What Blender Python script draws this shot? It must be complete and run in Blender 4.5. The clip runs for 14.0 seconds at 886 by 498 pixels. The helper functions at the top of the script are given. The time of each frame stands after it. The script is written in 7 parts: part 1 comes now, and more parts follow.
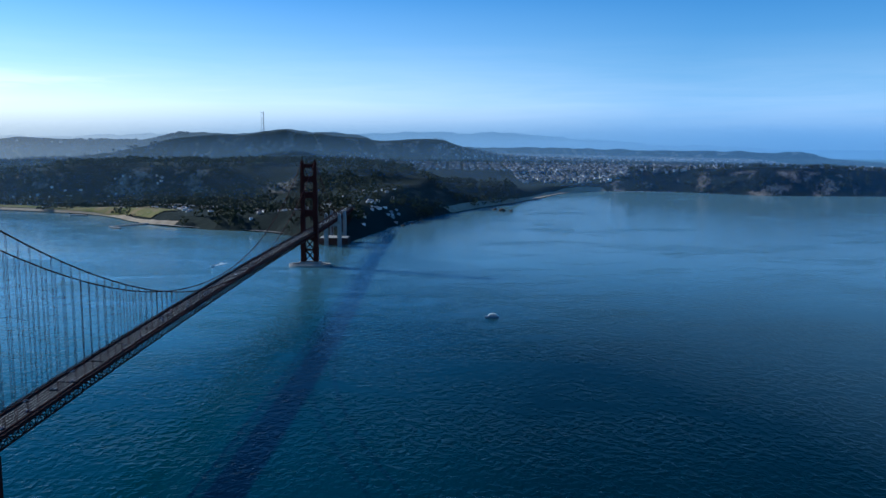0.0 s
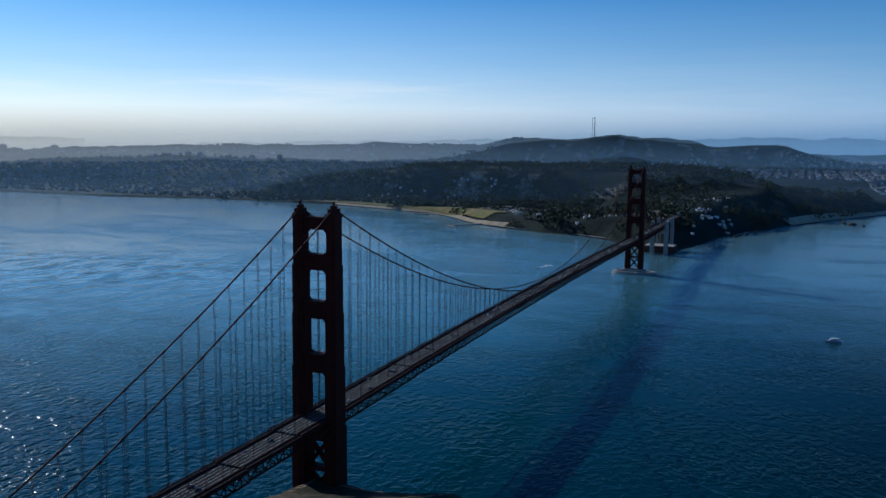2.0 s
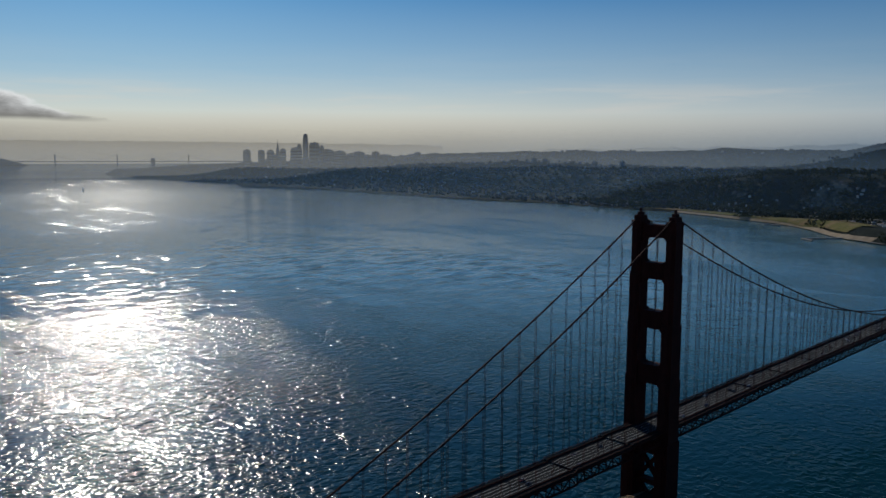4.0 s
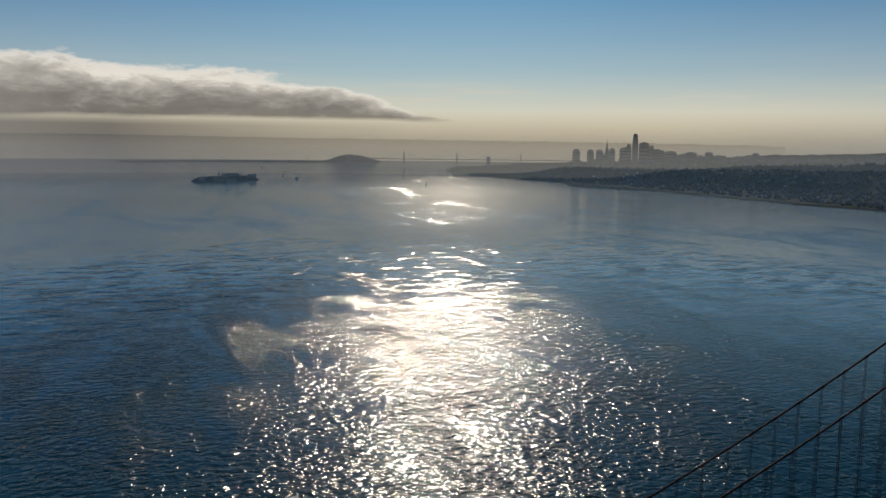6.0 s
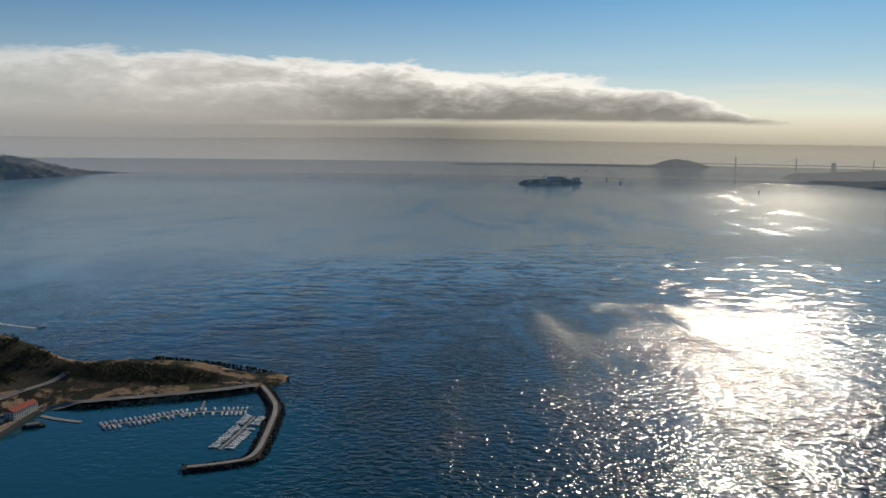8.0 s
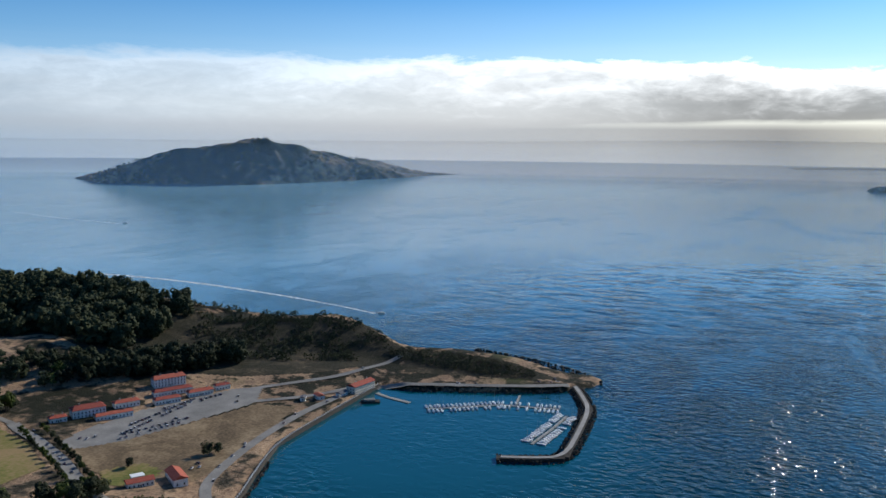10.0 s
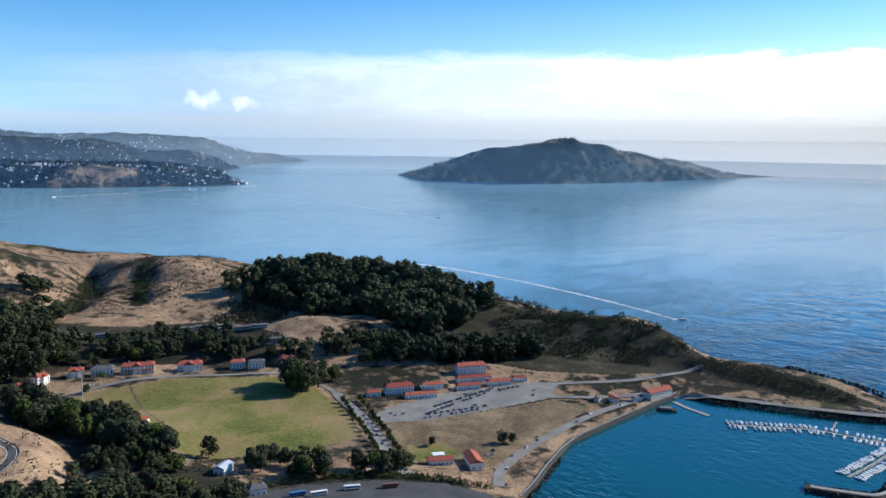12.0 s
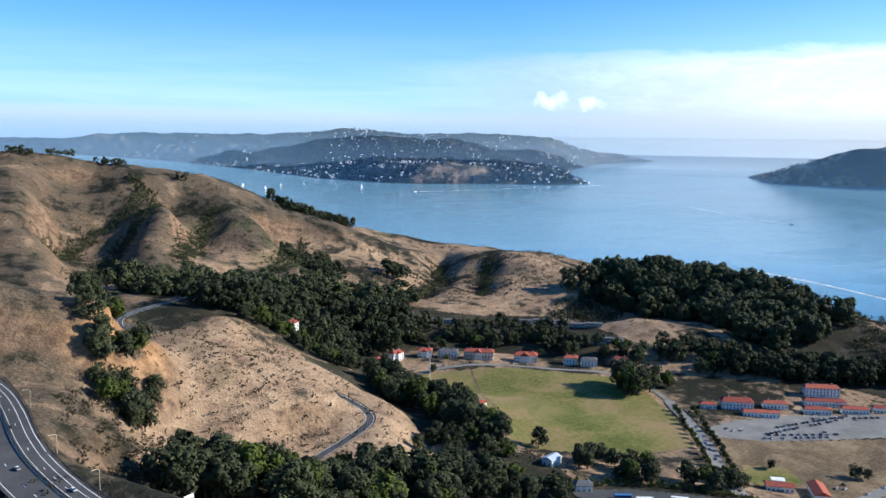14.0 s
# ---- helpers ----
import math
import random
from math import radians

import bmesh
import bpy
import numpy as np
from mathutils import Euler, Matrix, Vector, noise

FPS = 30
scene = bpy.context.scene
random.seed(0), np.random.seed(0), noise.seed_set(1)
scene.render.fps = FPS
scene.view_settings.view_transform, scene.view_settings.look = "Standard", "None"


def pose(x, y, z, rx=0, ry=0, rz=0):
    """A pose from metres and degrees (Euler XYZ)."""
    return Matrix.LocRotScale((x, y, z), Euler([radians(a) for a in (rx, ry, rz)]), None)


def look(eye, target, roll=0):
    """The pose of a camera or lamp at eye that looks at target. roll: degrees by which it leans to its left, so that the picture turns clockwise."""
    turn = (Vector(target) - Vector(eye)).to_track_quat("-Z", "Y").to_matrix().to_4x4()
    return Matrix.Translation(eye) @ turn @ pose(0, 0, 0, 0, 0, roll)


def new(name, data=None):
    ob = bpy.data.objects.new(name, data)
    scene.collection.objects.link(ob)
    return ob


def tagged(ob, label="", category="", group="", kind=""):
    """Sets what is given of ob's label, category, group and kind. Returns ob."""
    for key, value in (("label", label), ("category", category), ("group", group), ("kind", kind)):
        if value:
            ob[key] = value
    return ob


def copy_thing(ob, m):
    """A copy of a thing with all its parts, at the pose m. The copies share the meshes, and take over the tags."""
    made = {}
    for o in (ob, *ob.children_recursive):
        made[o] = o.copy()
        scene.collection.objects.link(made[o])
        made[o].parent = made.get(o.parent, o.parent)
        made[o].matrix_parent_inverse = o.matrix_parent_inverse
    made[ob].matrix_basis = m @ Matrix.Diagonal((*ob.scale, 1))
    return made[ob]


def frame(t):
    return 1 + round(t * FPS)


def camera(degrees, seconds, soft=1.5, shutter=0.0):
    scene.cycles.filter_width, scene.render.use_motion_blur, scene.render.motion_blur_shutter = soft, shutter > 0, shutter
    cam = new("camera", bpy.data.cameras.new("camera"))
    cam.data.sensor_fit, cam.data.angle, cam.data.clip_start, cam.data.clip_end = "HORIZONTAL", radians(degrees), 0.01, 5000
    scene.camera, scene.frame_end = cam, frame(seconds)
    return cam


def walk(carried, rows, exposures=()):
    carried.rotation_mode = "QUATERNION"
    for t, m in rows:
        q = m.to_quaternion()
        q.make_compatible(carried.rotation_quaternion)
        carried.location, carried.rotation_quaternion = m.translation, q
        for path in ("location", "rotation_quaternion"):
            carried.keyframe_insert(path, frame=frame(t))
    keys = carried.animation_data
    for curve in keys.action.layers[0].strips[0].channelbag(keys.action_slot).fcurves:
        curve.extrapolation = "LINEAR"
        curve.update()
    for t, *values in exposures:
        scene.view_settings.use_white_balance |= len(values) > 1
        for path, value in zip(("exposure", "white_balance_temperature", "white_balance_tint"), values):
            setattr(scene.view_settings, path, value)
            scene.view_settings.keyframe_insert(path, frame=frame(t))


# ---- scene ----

# ---- camera: it hovers above the north headland and turns from south to north ----
EYE = (-312.5, 509.2, 272.3)
LENS = 55.86
TURNS = [(0, 180.78, -7.45, 0.25),
        (0.5, 186.06, -7.35, 0.50),
        (1, 191.72, -7.31, 0.40),
        (1.5, 196.99, -7.26, 0.45),
        (2, 202.92, -7.21, 0.48),
        (2.5, 208.33, -7.17, 0.44),
        (3, 213.99, -7.17, 0.58),
        (3.2, 216.38, -7.07, 0.42),
        (5.3, 240.45, -7.13, 0.59),
        (5.5, 242.47, -7.11, 0.58),
        (6, 248.08, -7.08, 0.62),
        (6.5, 253.24, -7.07, 0.68),
        (7, 258.82, -7.06, 0.79),
        (7.5, 264.15, -7.06, 0.80),
        (8, 269.93, -7.07, 0.80),
        (8.5, 275.25, -7.09, 0.84),
        (9, 281.07, -7.14, 0.87),
        (9.2, 283.18, -7.12, 0.81),
        (11.3, 305.47, -7.31, 0.71),
        (11.5, 307.45, -7.33, 0.73),
        (12, 312.30, -7.39, 0.78),
        (12.5, 317.92, -7.45, 0.79),
        (13, 323.52, -7.52, 0.80),
        (13.5, 329.72, -7.61, 0.80),
        (14, 335.39, -7.70, 0.79)]


def heading(yaw, pitch, roll):
    a, b = radians(yaw), radians(pitch)
    ahead = (-math.sin(a) * math.cos(b), math.cos(a) * math.cos(b), math.sin(b))
    return look(EYE, [e + 100 * d for e, d in zip(EYE, ahead)], roll)


cam = camera(LENS, 14.0)
walk(cam, [(t, heading(y, p, r)) for t, y, p, r in TURNS],
     exposures=[(0, -0.05, 5300, 6), (1.5, -0.36, 5350, 6), (2.5, -0.80, 5700, 8), (3.2, -1.05, 6000, 8), (5.3, -1.22, 7200, 10), (6.5, -1.22, 7600, 10), (7.5, -0.95, 7500, 10), (8.2, -0.80, 7200, 9),
                (9.2, -0.40, 6600, 8), (11.3, 0.28, 6200, 8), (14, 0.58, 6100, 8)])

# ---- sky and sun ----
SUN_AZ, SUN_EL = 247.5, 27.5            # degrees; azimuth counted from +y towards -x
SUN_DIR = Vector((-math.sin(radians(SUN_AZ)) * math.cos(radians(SUN_EL)), math.cos(radians(SUN_AZ)) * math.cos(radians(SUN_EL)), math.sin(radians(SUN_EL))))


class Nodes:
    """Short hand for node trees."""

    def __init__(self, tree):
        self.tree = tree
        tree.nodes.clear()

    def add(self, kind, sockets=None, **props):
        n = self.tree.nodes.new(kind)
        for k, v in props.items():
            setattr(n, k, v)
        for k, v in (sockets or {}).items():
            if isinstance(v, bpy.types.NodeSocket):
                self.tree.links.new(v, n.inputs[k])
            else:
                n.inputs[k].default_value = v
        return n

    def math(self, op, a, b=0.0, clamp=False):
        return self.add("ShaderNodeMath", {0: a, 1: b}, operation=op, use_clamp=clamp).outputs[0]

    def ramp(self, fac, *stops):
        n = self.add("ShaderNodeValToRGB", {0: fac})
        while len(n.color_ramp.elements) < len(stops):
            n.color_ramp.elements.new(0.5)
        for e, (pos, c) in zip(n.color_ramp.elements, stops):
            e.position, e.color = pos, (*c, 1) if len(c) == 3 else c
        return n.outputs[0]

    def grey(self, fac, *stops):
        return self.ramp(fac, *[(a, (b, b, b)) for a, b in stops])

    def mix(self, fac, a, b, blend="MIX"):
        n = self.add("ShaderNodeMix", data_type="RGBA", blend_type=blend)
        for k, v in ((0, fac), (6, a), (7, b)):
            if isinstance(v, bpy.types.NodeSocket):
                self.tree.links.new(v, n.inputs[k])
            else:
                n.inputs[k].default_value = v if k == 0 else (*v, 1)
        return n.outputs[2]

    def noise(self, vec, scale, detail=4.0, rough=0.55, dist=0.0):
        return self.add("ShaderNodeTexNoise", {"Vector": vec, "Scale": scale, "Detail": detail, "Roughness": rough, "Distortion": dist}).outputs[0]


world = bpy.data.worlds.new("sky")
scene.world = world
world.use_nodes = True
w = Nodes(world.node_tree)
sky = w.add("ShaderNodeTexSky", sky_type="NISHITA", sun_disc=False, sun_elevation=radians(SUN_EL), sun_rotation=radians(360 - SUN_AZ), altitude=100.0,
            air_density=1.1, dust_density=0.35, ozone_density=4.0)
blue = w.mix(1.0, sky.outputs[0], (0.40, 0.90, 1.36), "MULTIPLY")
way = w.add("ShaderNodeTexCoord").outputs["Generated"]
xyz = w.add("ShaderNodeSeparateXYZ", {0: way})
height = xyz.outputs[2]
round_sky = w.add("ShaderNodeMath", {0: xyz.outputs[1], 1: xyz.outputs[0]}, operation="ARCTAN2").outputs[0]      # 0 in the east, grows to the north
flat = w.add("ShaderNodeCombineXYZ", {0: w.math("MULTIPLY", round_sky, 2.5), 1: w.math("MULTIPLY", height, 30.0)}).outputs[0]
bank = w.add("ShaderNodeCombineXYZ", {0: w.math("MULTIPLY", round_sky, 8.0), 1: w.math("MULTIPLY", height, 30.0), 2: 3.7}).outputs[0]
puffs = w.noise(bank, 1.0, 8.0, 0.62, 0.4)
streaks = w.noise(flat, 1.7, 6.0, 0.6, 0.3)
# low stratus over the bay: a flat grey base, a billowing bright top; a wedge that begins in the south-east and thins out to the north
spread_az = w.math("DIVIDE", w.math("ADD", round_sky, 0.6), 2.0)
roof_h = w.grey(spread_az, (0.10, 0.026), (0.125, 0.036), (0.17, 0.066), (0.23, 0.087), (0.352, 0.098), (0.475, 0.101), (0.64, 0.106), (0.78, 0.099), (0.90, 0.088))
cover = w.grey(spread_az, (0.095, 0.0), (0.125, 1.0), (0.74, 1.0), (0.83, 0.55), (0.90, 0.0))
north_side = w.grey(spread_az, (0.32, 0.0), (0.62, 1.0))
base_h = w.math("SUBTRACT", 0.027, w.math("MULTIPLY", north_side, 0.022))
lumps = w.noise(w.add("ShaderNodeCombineXYZ", {0: w.math("MULTIPLY", round_sky, 34.0), 1: w.math("MULTIPLY", height, 80.0), 2: 1.3}).outputs[0], 1.0, 6.0, 0.6, 0.5)
billow = w.math("ADD", w.math("MULTIPLY", w.math("SUBTRACT", puffs, 0.5), 0.042), w.math("MULTIPLY", w.math("SUBTRACT", lumps, 0.5), 0.012))
under_top = w.math("SUBTRACT", w.math("ADD", roof_h, billow), height)
over_base = w.math("SUBTRACT", w.math("ADD", height, w.math("MULTIPLY", w.math("SUBTRACT", puffs, 0.5), 0.008)), base_h)
layer = w.math("MULTIPLY", w.grey(w.math("MULTIPLY", under_top, w.math("SUBTRACT", 10.0, w.math("MULTIPLY", north_side, 7.0))), (0.0, 0.0), (0.045, 0.85), (0.12, 1.0)), w.grey(w.math("MULTIPLY", over_base, 10.0), (0.0, 0.0), (0.05, 1.0)))
layer = w.math("MULTIPLY", layer, cover)
wisps = w.math("MULTIPLY", w.grey(height, (0.026, 0.0), (0.048, 0.8), (0.062, 0.55), (0.085, 0.0)), w.grey(streaks, (0.44, 0.0), (0.62, 0.85)))
wisps = w.math("MULTIPLY", wisps, w.grey(xyz.outputs[1], (0.1, 1.0), (0.6, 0.1)))          # the sky clears to the north
wisps = w.math("MULTIPLY", wisps, w.grey(xyz.outputs[0], (0.0, 0.15), (0.35, 1.0)))         # and to the west
far_bank = w.math("MULTIPLY", w.grey(streaks, (0.35, 0.3), (0.6, 0.75)), w.grey(height, (0.0, 0.0), (0.02, 0.6), (0.05, 0.35), (0.12, 0.0)))
rise = w.math("DIVIDE", over_base, w.math("MAXIMUM", w.math("SUBTRACT", roof_h, base_h), 0.01))
fold = w.math("ADD", rise, w.math("ADD", w.math("MULTIPLY", w.math("SUBTRACT", puffs, 0.5), -1.5), w.math("MULTIPLY", w.math("SUBTRACT", lumps, 0.5), -0.8)))
shade = w.grey(fold, (0.0, 0.20), (0.22, 0.24), (0.45, 0.38), (0.68, 0.58), (0.92, 1.0))
shade = w.mix(w.grey(north_side, (0.0, 0.0), (0.4, 0.36), (1.0, 0.54)), shade, (1.0, 1.0, 1.0))          # lit from the front to the north
sunward = w.add("ShaderNodeVectorMath", {0: way, 1: (SUN_DIR.x, SUN_DIR.y, SUN_DIR.z)}, operation="DOT_PRODUCT").outputs["Value"]
near_sun = w.grey(sunward, (0.15, 0.0), (0.55, 0.46), (0.86, 1.0))
glow = w.grey(height, (-0.02, 1.0), (0.02, 0.95), (0.09, 0.40), (0.18, 0.0))            # moist air along the horizon
moist = w.mix(near_sun, (4.2, 7.2, 11.2), w.mix(w.grey(height, (0.03, 0.0), (0.085, 1.0)), (21.0, 19.6, 16.4), (15.0, 17.5, 19.5)))
pale = w.mix(w.math("MULTIPLY", glow, 0.9), blue, moist)
white = w.mix(1.0, shade, w.mix(near_sun, (7.6, 8.3, 9.3), (20.5, 20.5, 20.6)), "MULTIPLY")
thin = w.mix(near_sun, (8.0, 9.4, 11.2), (17.0, 16.4, 15.0))
veiled = w.mix(w.math("MULTIPLY", w.math("MAXIMUM", wisps, far_bank), 0.92), pale, thin)
fog = w.math("MULTIPLY", w.grey(height, (0.0, 0.85), (0.020, 0.88), (0.030, 0.0)), w.grey(spread_az, (0.12, 0.0), (0.30, 1.0)))              # a grey bank under the stratus
veiled = w.mix(fog, veiled, w.mix(w.grey(round_sky, (0.0, 0.0), (0.5, 1.0)), (3.6, 3.55, 3.6), (7.0, 7.6, 8.6)))
clouded = w.mix(w.math("MULTIPLY", layer, w.grey(north_side, (0.0, 0.95), (0.5, 0.9), (1.0, 0.66))), veiled, white)
# two small white cumulus puffs over the northern bay
for az, el, wide in ((328.4, 2.35, 0.028), (325.7, 2.2, 0.021)):
    aim = (-math.sin(radians(az)), math.cos(radians(az)), math.sin(radians(el)))
    off = w.add("ShaderNodeVectorMath", {0: w.add("ShaderNodeVectorMath", {0: way, 1: aim}, operation="SUBTRACT").outputs[0], 1: (1.0, 1.0, 2.0)}, operation="MULTIPLY").outputs[0]
    far = w.math("DIVIDE", w.add("ShaderNodeVectorMath", {0: off}, operation="LENGTH").outputs["Value"], wide)
    lump = w.math("SUBTRACT", w.math("MULTIPLY", w.math("SUBTRACT", w.noise(way, 60.0, 4.0, 0.5), 0.16), 2.4), far)
    clouded = w.mix(w.grey(lump, (0.0, 0.0), (0.9, 0.8)), clouded, (11.0, 11.6, 12.4))
back = w.add("ShaderNodeBackground", {0: clouded, 1: 0.085})
w.tree.links.new(back.outputs[0], w.add("ShaderNodeOutputWorld").inputs[0])

sun = new("sun", bpy.data.lights.new("sun", "SUN"))
sun.data.energy, sun.data.angle, sun.data.color = 5.0, radians(0.55), (1.0, 0.93, 0.82)
sun.matrix_world = look(SUN_DIR * 3000, (0, 0, 0))

# ---- materials ----
def material(name, build):
    m = bpy.data.materials.new(name)
    m.use_nodes = True
    n = Nodes(m.node_tree)
    n.tree.links.new(build(n), n.add("ShaderNodeOutputMaterial").inputs[0])
    return m


def surface(n, colour, rough=0.8, bump=None, strength=0.3, dist=1.0, **more):
    s = {"Base Color": colour if isinstance(colour, bpy.types.NodeSocket) else (*colour, 1), "Roughness": rough}
    if not isinstance(rough, bpy.types.NodeSocket) and rough >= 0.7:
        s["Specular IOR Level"] = 0.12
    if bump is not None:
        s["Normal"] = n.add("ShaderNodeBump", {"Height": bump, "Strength": strength, "Distance": dist}).outputs[0]
    s.update(more)
    return n.add("ShaderNodeBsdfPrincipled", s).outputs[0]


def place_coord(n):
    return n.add("ShaderNodeNewGeometry").outputs["Position"]


def own_coord(n):
    return n.add("ShaderNodeTexCoord").outputs["Object"]


def plain(name, colour, rough=0.7, vary=0.25, scale=0.6, metal=0.0):
    """A painted or mineral surface with blotches and grain."""
    def build(n):
        c = own_coord(n)
        big, fine = n.noise(c, scale, 3.0), n.noise(c, scale * 9, 4.0)
        k = n.math("ADD", n.math("MULTIPLY", big, 0.6), n.math("MULTIPLY", fine, 0.4))
        dark, light = [x * (1 - vary) for x in colour], [min(1, x * (1 + vary)) for x in colour]
        return surface(n, n.ramp(k, (0.3, dark), (0.7, light)), rough, fine, 0.15, 0.05, Metallic=metal)
    return material(name, build)


def varied(name, stops, rough=0.7, scale=0.5):
    """One colour a piece, by its own chance number, with grain on it."""
    def build(n):
        c = own_coord(n)
        base = n.ramp(n.add("ShaderNodeObjectInfo").outputs["Random"], *stops)
        grain = n.noise(c, scale, 4.0)
        return surface(n, n.mix(1.0, base, n.grey(grain, (0.3, 0.75), (0.7, 1.1)), "MULTIPLY"), rough)
    return material(name, build)


def islands(name, stops, rough=0.8, roof=None):
    """One colour for each loose piece of a joined mesh."""
    def build(n):
        base = n.ramp(n.add("ShaderNodeNewGeometry").outputs["Random Per Island"], *stops)
        grain = n.noise(place_coord(n), 0.2, 3.0)
        if roof:
            up = n.add("ShaderNodeSeparateXYZ", {0: n.add("ShaderNodeNewGeometry").outputs["Normal"]}).outputs[2]
            base = n.mix(n.grey(up, (0.4, 0.0), (0.6, 0.9)), base, roof)
        return surface(n, n.mix(1.0, base, n.grey(grain, (0.3, 0.8), (0.7, 1.1)), "MULTIPLY"), rough)
    return material(name, build)


def water_nodes(n):
    p = place_coord(n)
    wind = n.add("ShaderNodeMapping", {"Vector": p, "Rotation": (0, 0, radians(25)), "Scale": (1.0, 0.6, 1.0)}).outputs[0]
    patches = n.noise(n.add("ShaderNodeMapping", {"Vector": p, "Scale": (0.7, 1.3, 1.0)}).outputs[0], 0.0032, 6.0, 0.66, 0.9)
    drift = n.noise(p, 0.0011, 3.0, 0.5, 0.5)
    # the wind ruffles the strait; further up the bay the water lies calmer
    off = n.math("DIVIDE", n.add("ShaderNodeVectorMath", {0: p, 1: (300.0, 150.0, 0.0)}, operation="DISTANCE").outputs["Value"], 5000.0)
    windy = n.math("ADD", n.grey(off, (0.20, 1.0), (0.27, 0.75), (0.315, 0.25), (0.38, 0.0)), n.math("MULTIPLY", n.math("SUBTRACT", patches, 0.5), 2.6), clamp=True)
    # the small harbour behind the breakwater is sheltered and shallow
    cove = n.grey(n.math("DIVIDE", n.add("ShaderNodeVectorMath", {0: p, 1: (400.0, 800.0, 0.0)}, operation="DISTANCE").outputs["Value"], 1000.0), (0.12, 1.0), (0.24, 0.0))
    windy = n.math("SUBTRACT", windy, n.math("MULTIPLY", cove, 0.85), clamp=True)
    northward = n.grey(n.math("DIVIDE", n.add("ShaderNodeSeparateXYZ", {0: p}).outputs[1], 5000.0), (0.05, 0.0), (0.30, 1.0))         # 0 to 1 going north
    windy = n.math("MULTIPLY", windy, n.math("SUBTRACT", 1.0, n.math("MULTIPLY", northward, 0.7)))
    # waves run one behind the other; gusts set some stretches in motion and leave slicks between them
    gusts = n.grey(n.noise(n.add("ShaderNodeMapping", {"Vector": p, "Rotation": (0, 0, radians(-20)), "Scale": (0.6, 1.4, 1.0)}).outputs[0], 0.010, 6.0, 0.62, 0.8), (0.34, 0.25), (0.46, 0.75), (0.54, 1.0), (0.68, 1.5))
    lee = n.grey(n.math("DIVIDE", n.add("ShaderNodeVectorMath", {0: p, 1: (-450.0, -550.0, 0.0)}, operation="DISTANCE").outputs["Value"], 2000.0), (0.30, 1.0), (0.50, 0.0))      # sheltered west of the bridge
    # short chop under the headland, longer waves in the glint, sized for the camera's view
    glint_zone = n.grey(n.math("DIVIDE", n.add("ShaderNodeVectorMath", {0: p, 1: (1150.0, -50.0, 0.0)}, operation="DISTANCE").outputs["Value"], 2000.0), (0.42, 1.0), (0.66, 0.0))           # the stretch where the camera sees the sun's glint
    outer = n.math("MULTIPLY", glint_zone, n.grey(off, (0.10, 0.0), (0.26, 1.0)))
    chop = n.math("MULTIPLY", n.noise(wind, 0.13, 2.0, 0.5, 0.4), 3.7)
    swell = n.math("MULTIPLY", n.noise(wind, 0.028, 1.5, 0.5, 0.5), 13.5)
    cross = n.noise(n.add("ShaderNodeMapping", {"Vector": p, "Rotation": (0, 0, radians(-38)), "Scale": (0.7, 1.0, 1.0)}).outputs[0], 0.16, 2.0, 0.5, 0.4)
    h = n.math("ADD", n.math("ADD", n.math("MULTIPLY", chop, n.math("SUBTRACT", 1.0, outer)), n.math("MULTIPLY", swell, outer)), n.math("MULTIPLY", n.math("MULTIPLY", cross, 1.8), n.math("SUBTRACT", 1.0, outer)))
    # cat's paws: sharp-edged ruffled patches on the calmer outer water
    paws = n.grey(n.noise(n.add("ShaderNodeMapping", {"Vector": p, "Scale": (1.5, 0.6, 1.0)}).outputs[0], 0.018, 4.0, 0.62, 0.5), (0.47, 0.04), (0.51, 1.0))
    gusts = n.math("MULTIPLY", gusts, n.math("ADD", n.math("SUBTRACT", 1.0, outer), n.math("MULTIPLY", outer, paws)))
    bump = n.add("ShaderNodeBump", {"Height": h, "Distance": 1.0, "Strength": n.math("MULTIPLY", gusts, n.math("MULTIPLY", n.grey(windy, (0.0, 0.09), (0.8, 0.95)), n.math("SUBTRACT", 1.0, n.math("MULTIPLY", lee, 0.5))))})
    body = n.ramp(drift, (0.32, (0.001, 0.050, 0.070)), (0.55, (0.002, 0.074, 0.092)), (0.72, (0.004, 0.100, 0.115)))
    channel = n.grey(n.math("DIVIDE", n.add("ShaderNodeVectorMath", {0: p, 1: (850.0, 450.0, 0.0)}, operation="DISTANCE").outputs["Value"], 2000.0), (0.20, 1.0), (0.60, 0.0))
    body = n.mix(n.math("MULTIPLY", channel, 0.85), body, (0.001, 0.018, 0.028))             # the view's dark lower corner, painted into the water colour off the point
    # lens falloff off the headland, painted in as darker water colour
    west_dim = n.grey(n.math("DIVIDE", n.add("ShaderNodeVectorMath", {0: p, 1: (-950.0, -200.0, 0.0)}, operation="DISTANCE").outputs["Value"], 2000.0), (0.28, 1.0), (0.80, 0.0))
    body = n.mix(n.math("MULTIPLY", west_dim, 0.92), body, (0.001, 0.010, 0.017))
    far_pale = n.mix(northward, (0.12, 0.225, 0.265), (0.20, 0.36, 0.43))
    body = n.mix(n.grey(n.math("ADD", off, n.math("MULTIPLY", northward, 0.05)), (0.20, 0.0), (0.44, 0.95)), body, far_pale)            # far water lightened in its colour, standing in for the sky's reflection
    flats = n.grey(n.math("DIVIDE", n.add("ShaderNodeVectorMath", {0: p, 1: (1050.0, -1100.0, 0.0)}, operation="DISTANCE").outputs["Value"], 2000.0), (0.26, 0.8), (0.62, 0.0))       # glare off the southern shore, painted in as a paler water colour
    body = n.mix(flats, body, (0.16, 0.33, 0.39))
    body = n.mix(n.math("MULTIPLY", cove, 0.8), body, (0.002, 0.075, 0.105))
